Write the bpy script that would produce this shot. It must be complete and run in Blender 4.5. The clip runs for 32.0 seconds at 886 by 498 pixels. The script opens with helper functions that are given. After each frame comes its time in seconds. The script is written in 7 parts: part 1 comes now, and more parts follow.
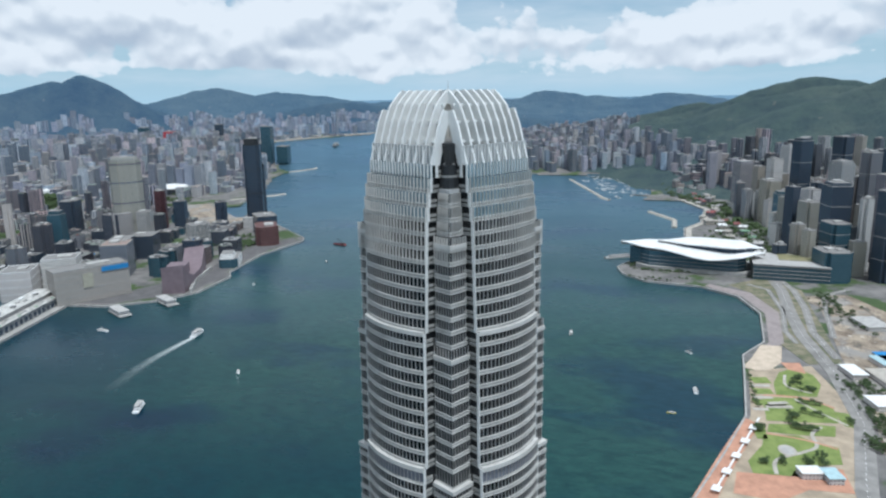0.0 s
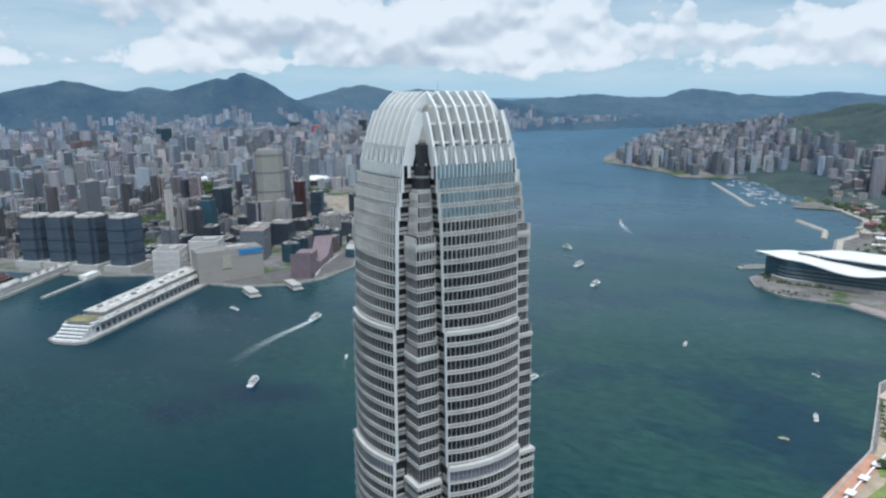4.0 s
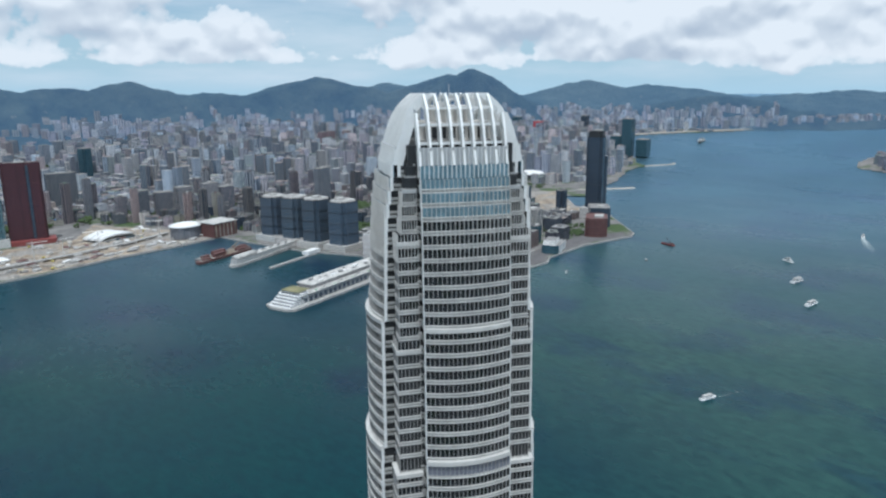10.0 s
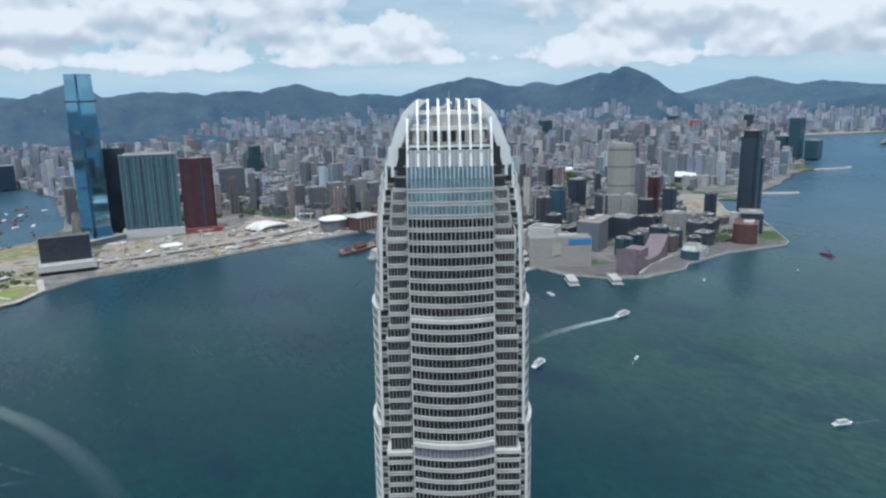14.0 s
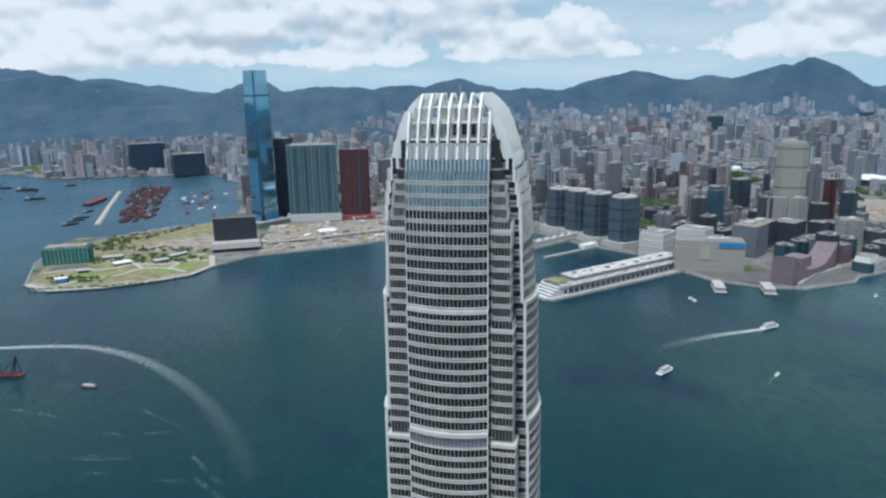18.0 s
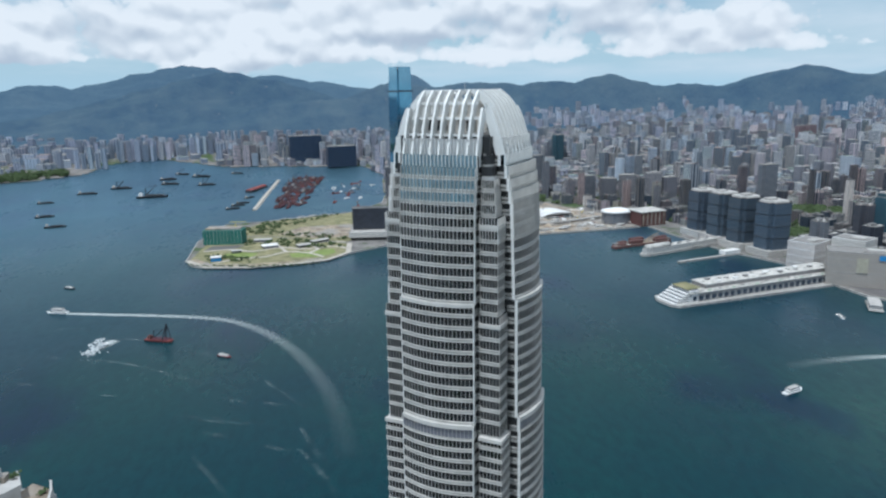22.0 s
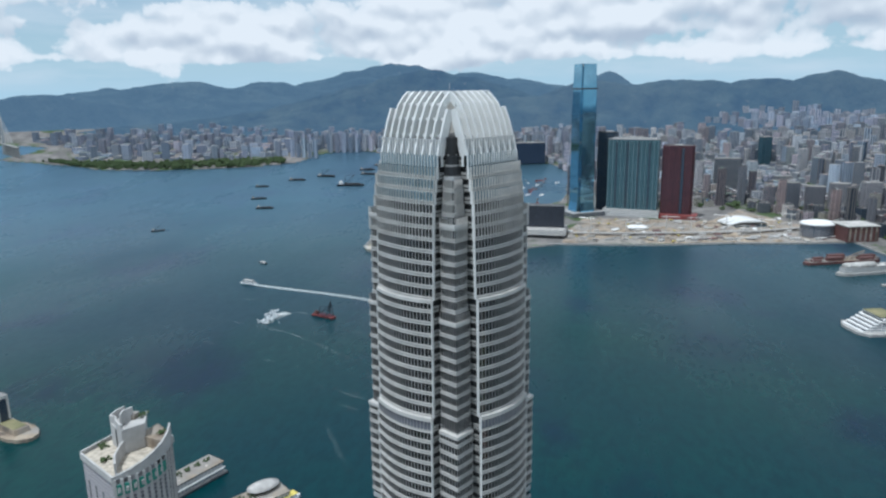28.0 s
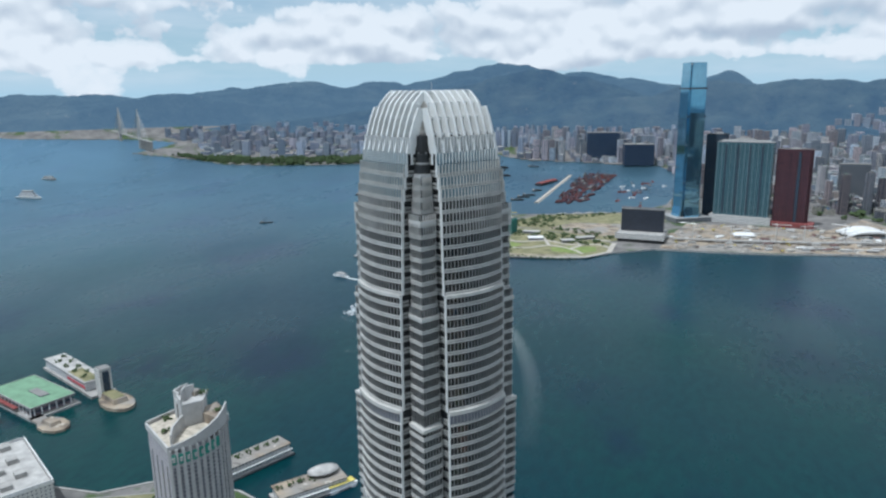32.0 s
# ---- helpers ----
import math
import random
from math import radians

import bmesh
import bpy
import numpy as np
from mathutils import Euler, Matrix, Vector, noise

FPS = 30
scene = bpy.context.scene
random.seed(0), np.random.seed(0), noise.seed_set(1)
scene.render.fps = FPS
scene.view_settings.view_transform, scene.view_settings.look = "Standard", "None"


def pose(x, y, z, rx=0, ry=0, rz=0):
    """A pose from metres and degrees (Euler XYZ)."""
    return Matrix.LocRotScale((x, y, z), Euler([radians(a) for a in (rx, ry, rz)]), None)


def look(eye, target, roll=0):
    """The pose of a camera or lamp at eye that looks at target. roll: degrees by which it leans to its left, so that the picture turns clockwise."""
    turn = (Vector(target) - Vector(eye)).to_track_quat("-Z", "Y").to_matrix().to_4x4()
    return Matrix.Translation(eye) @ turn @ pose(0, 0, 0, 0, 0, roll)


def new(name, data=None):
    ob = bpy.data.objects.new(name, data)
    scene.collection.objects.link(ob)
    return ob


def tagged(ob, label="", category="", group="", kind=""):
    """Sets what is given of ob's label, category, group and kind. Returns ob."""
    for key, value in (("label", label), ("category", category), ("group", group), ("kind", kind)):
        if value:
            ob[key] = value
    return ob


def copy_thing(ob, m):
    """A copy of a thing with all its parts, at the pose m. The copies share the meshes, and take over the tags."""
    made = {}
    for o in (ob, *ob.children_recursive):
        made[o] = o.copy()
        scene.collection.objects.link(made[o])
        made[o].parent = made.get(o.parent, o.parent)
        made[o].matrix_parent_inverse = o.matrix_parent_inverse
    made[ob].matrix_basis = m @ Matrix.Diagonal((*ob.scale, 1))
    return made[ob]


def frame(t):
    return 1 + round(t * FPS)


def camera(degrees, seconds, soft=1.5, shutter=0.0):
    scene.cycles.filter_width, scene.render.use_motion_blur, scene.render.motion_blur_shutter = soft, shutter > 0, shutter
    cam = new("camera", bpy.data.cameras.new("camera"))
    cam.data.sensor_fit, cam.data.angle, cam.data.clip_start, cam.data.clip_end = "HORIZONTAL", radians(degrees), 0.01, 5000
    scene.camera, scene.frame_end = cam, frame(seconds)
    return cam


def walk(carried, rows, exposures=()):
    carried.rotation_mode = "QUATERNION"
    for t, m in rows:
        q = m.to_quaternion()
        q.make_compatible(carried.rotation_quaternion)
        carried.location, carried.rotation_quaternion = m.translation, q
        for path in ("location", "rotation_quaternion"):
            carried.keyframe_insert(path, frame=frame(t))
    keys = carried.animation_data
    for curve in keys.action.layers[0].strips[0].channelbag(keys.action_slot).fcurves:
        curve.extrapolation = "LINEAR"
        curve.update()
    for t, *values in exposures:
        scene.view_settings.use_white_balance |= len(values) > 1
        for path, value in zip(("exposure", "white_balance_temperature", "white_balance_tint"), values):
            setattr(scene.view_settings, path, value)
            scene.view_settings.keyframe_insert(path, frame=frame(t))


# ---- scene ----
# ---- camera ----
# seconds, place, heading (clockwise from north), tilt, lean
PATH = (
    (0, -222.61, -52.69, 409.79, 76.073, -12.470, -0.891),
    (0.5, -220.41, -57.95, 409.60, 74.697, -12.473, -0.871),
    (1, -218.86, -63.50, 409.54, 73.264, -12.521, -0.834),
    (2, -216.46, -76.05, 410.12, 70.366, -12.546, -0.722),
    (3, -212.99, -89.30, 410.59, 67.471, -12.573, -0.647),
    (4, -207.87, -101.42, 410.54, 64.324, -12.552, -0.547),
    (4.5, -205.36, -107.27, 410.58, 62.753, -12.585, -0.481),
    (6.5, -197.06, -131.55, 411.12, 56.626, -12.730, -0.317),
    (7, -193.15, -136.68, 411.67, 55.032, -12.769, -0.343),
    (8, -185.30, -145.37, 412.16, 51.850, -12.818, -0.368),
    (8.5, -181.26, -149.47, 412.05, 50.293, -12.822, -0.373),
    (9, -177.26, -153.99, 411.85, 48.639, -12.829, -0.381),
    (10, -168.85, -163.64, 412.08, 45.441, -12.789, -0.415),
    (11, -160.06, -174.41, 412.24, 42.274, -12.750, -0.518),
    (12, -152.83, -185.81, 412.81, 39.010, -12.697, -0.795),
    (13, -145.04, -197.95, 413.01, 35.624, -12.675, -1.023),
    (13.5, -141.24, -203.72, 413.37, 34.088, -12.681, -1.042),
    (14, -136.39, -209.14, 413.79, 32.536, -12.710, -1.003),
    (14.5, -131.41, -213.69, 414.22, 31.006, -12.717, -0.966),
    (16.5, -106.77, -228.14, 413.26, 24.183, -12.824, -1.037),
    (17, -100.16, -230.80, 413.03, 22.517, -12.861, -1.067),
    (18, -88.28, -237.54, 412.75, 18.890, -12.926, -1.106),
    (19, -75.33, -243.75, 412.72, 15.634, -12.965, -1.099),
    (20, -62.43, -249.57, 411.90, 12.374, -12.970, -1.137),
    (21, -49.85, -253.31, 411.56, 9.242, -12.996, -1.124),
    (22, -36.52, -255.27, 412.10, 6.271, -13.028, -1.091),
    (23, -23.01, -257.63, 412.77, 3.081, -13.060, -0.994),
    (24, -9.51, -259.13, 412.76, 0.120, -13.064, -0.933),
    (25, 3.54, -259.37, 411.89, -2.708, -13.057, -0.848),
    (25.5, 10.30, -259.84, 411.59, -3.961, -13.023, -0.824),
    (27.5, 38.68, -260.62, 412.41, -9.189, -13.011, -0.844),
    (28, 45.25, -260.04, 412.37, -10.432, -13.007, -0.851),
    (29, 57.68, -258.48, 412.55, -12.696, -13.017, -0.830),
    (30, 70.21, -256.47, 412.19, -14.877, -12.994, -0.813),
    (31, 82.19, -253.81, 411.71, -17.451, -12.961, -0.765),
    (31.5, 88.40, -252.50, 411.60, -18.553, -12.938, -0.771),
    (32, 94.72, -251.18, 411.55, -19.765, -12.906, -0.787),
)
cam = camera(65.09, 32.0, soft=2.4)
walk(cam, [(t, pose(x, y, z, 90 + tilt, 0, -head) @ pose(0, 0, 0, 0, 0, lean)) for t, x, y, z, head, tilt, lean in PATH],
     exposures=((0, 0.0, 5650, 7), (32, 0.0, 5650, 7)))

# ---- world and sun ----
SUN_HEAD, SUN_UP = 222.0, 71.0


def world():
    w = bpy.data.worlds.new("world")
    scene.world = w
    w.use_nodes = True
    nt = w.node_tree
    n, l = nt.nodes, nt.links
    n.clear()
    out, bg = n.new("ShaderNodeOutputWorld"), n.new("ShaderNodeBackground")
    sky = n.new("ShaderNodeTexSky")
    sky.sky_type, sky.sun_disc = "NISHITA", False
    sky.sun_elevation, sky.sun_rotation = radians(SUN_UP), radians(SUN_HEAD)
    sky.dust_density, sky.air_density, sky.ozone_density = 0.6, 1.0, 2.0
    co = n.new("ShaderNodeTexCoord")
    sep = n.new("ShaderNodeSeparateXYZ")
    l.new(co.outputs["Generated"], sep.inputs[0])

    def math_(op, a, b=None, clamp=False):
        m = n.new("ShaderNodeMath")
        m.operation, m.use_clamp = op, clamp
        for i, v in enumerate((a, b)):
            if v is None:
                continue
            if isinstance(v, (int, float)):
                m.inputs[i].default_value = v
            else:
                l.new(v, m.inputs[i])
        return m.outputs[0]

    def puffs(scale, stretch, shift, detail, rough):
        mp = n.new("ShaderNodeMapping")
        mp.inputs["Scale"].default_value = (scale, scale, scale * stretch)
        mp.inputs["Location"].default_value = shift
        l.new(co.outputs["Generated"], mp.inputs[0])
        t = n.new("ShaderNodeTexNoise")
        t.inputs["Scale"].default_value = 1.0
        t.inputs["Detail"].default_value = detail
        t.inputs["Roughness"].default_value = rough
        l.new(mp.outputs[0], t.inputs["Vector"])
        return t.outputs[0]

    def ramp(v, stops):
        r = n.new("ShaderNodeValToRGB")
        el = r.color_ramp.elements
        while len(el) < len(stops):
            el.new(0.5)
        for e, (p, c) in zip(el, stops):
            e.position, e.color = p, (*c, 1) if isinstance(c, tuple) else (c, c, c, 1)
        l.new(v, r.inputs[0])
        return r.outputs[0]

    def mix(f, a, b):
        m = n.new("ShaderNodeMix")
        m.data_type = "RGBA"
        for i, v in ((0, f), (6, a), (7, b)):
            if isinstance(v, tuple):
                m.inputs[i].default_value = (*v, 1)
            else:
                l.new(v, m.inputs[i])
        return m.outputs[2]

    up = sep.outputs[2]

    def heaps(scale, stretch, shift, fine):
        """Rounded heads with creases between them, smaller ones on the larger."""
        mp = n.new("ShaderNodeMapping")
        mp.inputs["Scale"].default_value = (scale, scale, scale * stretch)
        mp.inputs["Location"].default_value = shift
        l.new(wavy, mp.inputs[0])
        v = n.new("ShaderNodeTexVoronoi")
        v.feature, v.normalize = "F1" if fine > 1 else "SMOOTH_F1", True
        if fine <= 1:
            v.inputs["Smoothness"].default_value = 0.4
        v.inputs["Scale"].default_value, v.inputs["Detail"].default_value = 1.0, fine
        v.inputs["Roughness"].default_value, v.inputs["Lacunarity"].default_value = 0.5, 2.4
        l.new(mp.outputs[0], v.inputs["Vector"])
        return math_("SUBTRACT", 1.0, v.outputs["Distance"])

    bend = n.new("ShaderNodeTexNoise")
    bend.inputs["Scale"].default_value, bend.inputs["Detail"].default_value = 38.0, 4.0
    l.new(co.outputs["Generated"], bend.inputs["Vector"])
    small = n.new("ShaderNodeVectorMath")
    small.operation = "SCALE"
    small.inputs["Scale"].default_value = 0.022
    l.new(bend.outputs["Color"], small.inputs[0])
    both = n.new("ShaderNodeVectorMath")
    both.operation = "ADD"
    l.new(co.outputs["Generated"], both.inputs[0])
    l.new(small.outputs[0], both.inputs[1])
    wavy = both.outputs[0]

    def density(lift, fine):
        big = puffs(4.6, 2.6, (3.1, 1.7, 0.4 + 4.6 * 2.6 * lift), 2, 0.4)
        mid = puffs(13.0, 1.9, (0.3, 5.2, 1.1 + 13.0 * 1.9 * lift), fine, 0.42)
        heap = heaps(17.0, 1.3, (1.3, 0.2, 0.7 + 17.0 * 1.3 * lift), 2.6 if fine > 4 else 0.9)
        return math_("ADD", math_("MULTIPLY", big, 0.62), math_("ADD", math_("MULTIPLY", mid, 0.14), math_("MULTIPLY", heap, 0.36)))

    # a thick bank of heaped cloud a few degrees up, haze under it and breaks above
    bank = ramp(math_("MULTIPLY", up, 4.0, True), ((0.0, 0.28), (0.08, 0.34), (0.14, 0.42), (0.18, 0.50), (0.30, 0.52), (0.38, 0.47), (0.48, 0.455), (1.0, 0.47)))
    here = density(0.0, 6)
    lump = math_("ADD", here, math_("SUBTRACT", bank, 0.5))
    mask = ramp(lump, ((0.546, 0.0), (0.568, 0.8), (0.61, 1.0)))
    lit = math_("ADD", math_("MULTIPLY", math_("SUBTRACT", density(-0.002, 2), density(0.012, 2)), 4.6), 0.61)
    lit = math_("ADD", lit, math_("MULTIPLY", math_("SUBTRACT", here, 0.57), 0.5))
    bright = ramp(lit, ((0.16, (5.7, 6.25, 6.9)), (0.38, (6.9, 7.3, 7.7)), (0.55, (8.2, 8.45, 8.6)), (0.76, (9.9, 9.9, 9.75))))
    haze = ramp(math_("MULTIPLY", up, 6.0, True), ((0.0, 1.0), (0.35, 0.72), (1.0, 0.25)))
    clear = mix(haze, sky.outputs[0], (5.4, 7.3, 8.2))
    # thin veils between and over the heaps, and flat streaks low down
    veil = puffs(3.2, 5.5, (7.7, 2.4, 0.9), 6, 0.6)
    veil = ramp(math_("MULTIPLY", math_("SUBTRACT", veil, 0.40), math_("MULTIPLY", up, 52.0, True)), ((0.0, 0.0), (0.26, 0.6)))
    clear = mix(veil, clear, (8.3, 8.75, 9.0))
    l.new(mix(mask, clear, bright), bg.inputs[0])
    bg.inputs[1].default_value = 0.085
    l.new(bg.outputs[0], out.inputs[0])


world()
sun = new("sun", bpy.data.lights.new("sun", "SUN"))
sun.data.energy, sun.data.angle, sun.data.color = 3.4, radians(0.6), (1.0, 0.96, 0.9)
_h, _u = radians(SUN_HEAD), radians(SUN_UP)
sun.matrix_world = look((math.sin(_h) * math.cos(_u) * 900, math.cos(_h) * math.cos(_u) * 900, math.sin(_u) * 900), (0, 0, 0))

# ---- materials ----
MATS = {}


class Nodes:
    def __init__(self, name):
        self.m = bpy.data.materials.new(name)
        self.m.use_nodes = True
        self.n, self.l = self.m.node_tree.nodes, self.m.node_tree.links
        self.b = self.n["Principled BSDF"]

    def put(self, sock, v):
        if isinstance(v, bpy.types.NodeSocket):
            self.l.new(v, sock)
        elif isinstance(v, tuple) and len(v) == 3 and sock.type == "RGBA":
            sock.default_value = (*v, 1)
        else:
            sock.default_value = v

    def math(self, op, a, b=0.0, clamp=False):
        m = self.n.new("ShaderNodeMath")
        m.operation, m.use_clamp = op, clamp
        self.put(m.inputs[0], a)
        self.put(m.inputs[1], b)
        return m.outputs[0]

    def mix(self, f, a, b, blend="MIX"):
        m = self.n.new("ShaderNodeMix")
        m.data_type, m.blend_type = "RGBA", blend
        self.put(m.inputs[0], f)
        self.put(m.inputs[6], a)
        self.put(m.inputs[7], b)
        return m.outputs[2]

    def place(self):
        return self.n.new("ShaderNodeNewGeometry").outputs["Position"]

    def noise(self, scale, detail=4, rough=0.55, vec=None, stretch=None):
        vec = vec or self.place()
        if stretch:
            mp = self.n.new("ShaderNodeMapping")
            mp.inputs["Scale"].default_value = stretch
            self.put(mp.inputs[0], vec)
            vec = mp.outputs[0]
        t = self.n.new("ShaderNodeTexNoise")
        t.inputs["Scale"].default_value, t.inputs["Detail"].default_value, t.inputs["Roughness"].default_value = scale, detail, rough
        self.put(t.inputs["Vector"], vec)
        return t.outputs[0]

    def ramp(self, v, *stops):
        r = self.n.new("ShaderNodeValToRGB")
        el = r.color_ramp.elements
        while len(el) < len(stops):
            el.new(0.5)
        for e, (p, c) in zip(el, stops):
            e.position, e.color = p, (*c, 1) if isinstance(c, tuple) else (c, c, c, 1)
        self.put(r.inputs[0], v)
        return r.outputs[0]

    def bump(self, height, strength, distance):
        b = self.n.new("ShaderNodeBump")
        b.inputs["Strength"].default_value, b.inputs["Distance"].default_value = strength, distance
        self.put(b.inputs["Height"], height)
        self.put(self.b.inputs["Normal"], b.outputs[0])

    def done(self, color, rough=0.6, metal=0.0):
        self.put(self.b.inputs["Base Color"], color)
        self.put(self.b.inputs["Roughness"], rough)
        self.put(self.b.inputs["Metallic"], metal)
        return self.m


def paint(name, color, rough=0.6, metal=0.0, grain=0.12, size=0.25, vary=0.0):
    """A painted, stone or metal surface with stains and grain; vary: how much objects differ."""
    if name in MATS:
        return MATS[name]
    k = Nodes(name)
    dark = tuple(c * (1 - 2.2 * grain) for c in color)
    lite = tuple(min(1, c * (1 + grain)) for c in color)
    c = k.mix(k.ramp(k.noise(size, 5, 0.6), (0.35, 0.0), (0.65, 1.0)), dark, lite)
    c = k.mix(k.math("MULTIPLY", k.noise(size * 0.07, 3), 0.5), c, tuple(x * 0.8 for x in color))
    if vary:
        r = k.n.new("ShaderNodeObjectInfo").outputs["Random"]
        c = k.mix(k.math("MULTIPLY", r, vary), c, tuple(x * 0.45 for x in color))
    MATS[name] = k.done(c, rough, metal)
    return MATS[name]


def glass(name, color, rough=0.08, vary=0.25, size=1.4):
    """Coated curtain-wall glass, pane by pane a little different."""
    if name in MATS:
        return MATS[name]
    k = Nodes(name)
    v = k.n.new("ShaderNodeTexVoronoi")
    v.inputs["Scale"].default_value = 1 / size
    k.put(v.inputs["Vector"], k.place())
    c = k.mix(k.math("MULTIPLY", v.outputs["Color"], vary), color, tuple(min(1, x * 2.4 + 0.03) for x in color))
    m = k.done(c, rough, 0.0)
    k.b.inputs["Specular IOR Level"].default_value = 0.6
    MATS[name] = m
    return m


def facade(name, wall, pane, floor=3.3, bay=3.6, share=0.58, high=0.55, vary=0.5, islands=False, gloss=0.15):
    """A wall with rows of windows at true size; towers differ in tone."""
    if name in MATS:
        return MATS[name]
    k = Nodes(name)
    geo = k.n.new("ShaderNodeNewGeometry")
    cr = k.n.new("ShaderNodeVectorMath")
    cr.operation = "CROSS_PRODUCT"
    k.put(cr.inputs[0], geo.outputs["True Normal"])
    cr.inputs[1].default_value = (0, 0, 1)
    dt = k.n.new("ShaderNodeVectorMath")
    dt.operation = "DOT_PRODUCT"
    k.put(dt.inputs[0], cr.outputs[0])
    k.put(dt.inputs[1], geo.outputs["Position"])
    pos = k.n.new("ShaderNodeSeparateXYZ")
    k.put(pos.inputs[0], geo.outputs["Position"])
    nor = k.n.new("ShaderNodeSeparateXYZ")
    k.put(nor.inputs[0], geo.outputs["True Normal"])
    rnd = geo.outputs["Random Per Island"] if islands else k.n.new("ShaderNodeObjectInfo").outputs["Random"]
    kind = k.math("FRACT", k.math("MULTIPLY", rnd, 13.7))
    wide = k.math("ADD", k.math("MULTIPLY", k.math("FRACT", k.math("MULTIPLY", rnd, 5.3)), 0.8 * vary * bay), bay * (1 - 0.3 * vary))
    u = k.math("FRACT", k.math("ADD", k.math("DIVIDE", dt.outputs["Value"], wide), 500.0))
    v = k.math("FRACT", k.math("ADD", k.math("DIVIDE", pos.outputs[2], floor), 50.0))
    across, along = k.math("LESS_THAN", u, share), k.math("LESS_THAN", v, high)
    if vary > 0.45:
        across = k.math("MAXIMUM", across, k.math("GREATER_THAN", kind, 0.74))
        along = k.math("MAXIMUM", along, k.math("LESS_THAN", kind, 0.36))
    win = k.math("MULTIPLY", across, along)
    side = k.math("LESS_THAN", k.math("ABSOLUTE", nor.outputs[2]), 0.5)
    win = k.math("MULTIPLY", win, side)
    step = k.ramp(k.math("FRACT", k.math("MULTIPLY", rnd, 3.17)), (0.0, 1.7), (0.15, 1.35), (0.42, 1.0), (0.66, 0.6), (0.84, 0.32), (1.0, 0.16))
    tone = k.mix(vary, wall, k.mix(1.0, wall, step, "MULTIPLY"))
    hue = k.ramp(k.math("FRACT", k.math("MULTIPLY", rnd, 7.31)), (0.0, (1.0, 0.88, 0.76)), (0.25, (1, 1, 1)), (0.45, (0.78, 0.92, 1.05)), (0.65, (1.05, 0.82, 0.78)), (0.85, (0.85, 0.84, 1.0)), (1.0, (0.86, 0.95, 0.88)))
    tone = k.mix(min(1.0, 0.15 + vary), tone, hue, "MULTIPLY")
    stain = k.math("MULTIPLY", k.noise(0.12, 4, 0.6, geo.outputs["Position"], (1, 1, 0.25)), 0.35)
    tone = k.mix(stain, tone, tuple(c * 0.6 for c in wall))
    roof = k.mix(k.noise(0.2, 3), (0.10, 0.10, 0.10), (0.30, 0.29, 0.275))
    if vary > 0.45:
        roof = k.mix(0.6, roof, k.ramp(k.math("FRACT", k.math("MULTIPLY", rnd, 9.1)), (0.0, (0.40, 0.39, 0.36)), (0.25, (0.2, 0.195, 0.19)), (0.5, (0.12, 0.19, 0.14)), (0.6, (0.24, 0.23, 0.22)), (0.8, (0.28, 0.18, 0.14)), (0.92, (0.5, 0.5, 0.48)), (1.0, (0.14, 0.14, 0.15))))
    tone = k.mix(k.math("GREATER_THAN", nor.outputs[2], 0.5), tone, roof)
    MATS[name] = k.done(k.mix(win, tone, pane), k.math("SUBTRACT", 0.75, k.math("MULTIPLY", win, 0.75 - gloss)))
    return MATS[name]


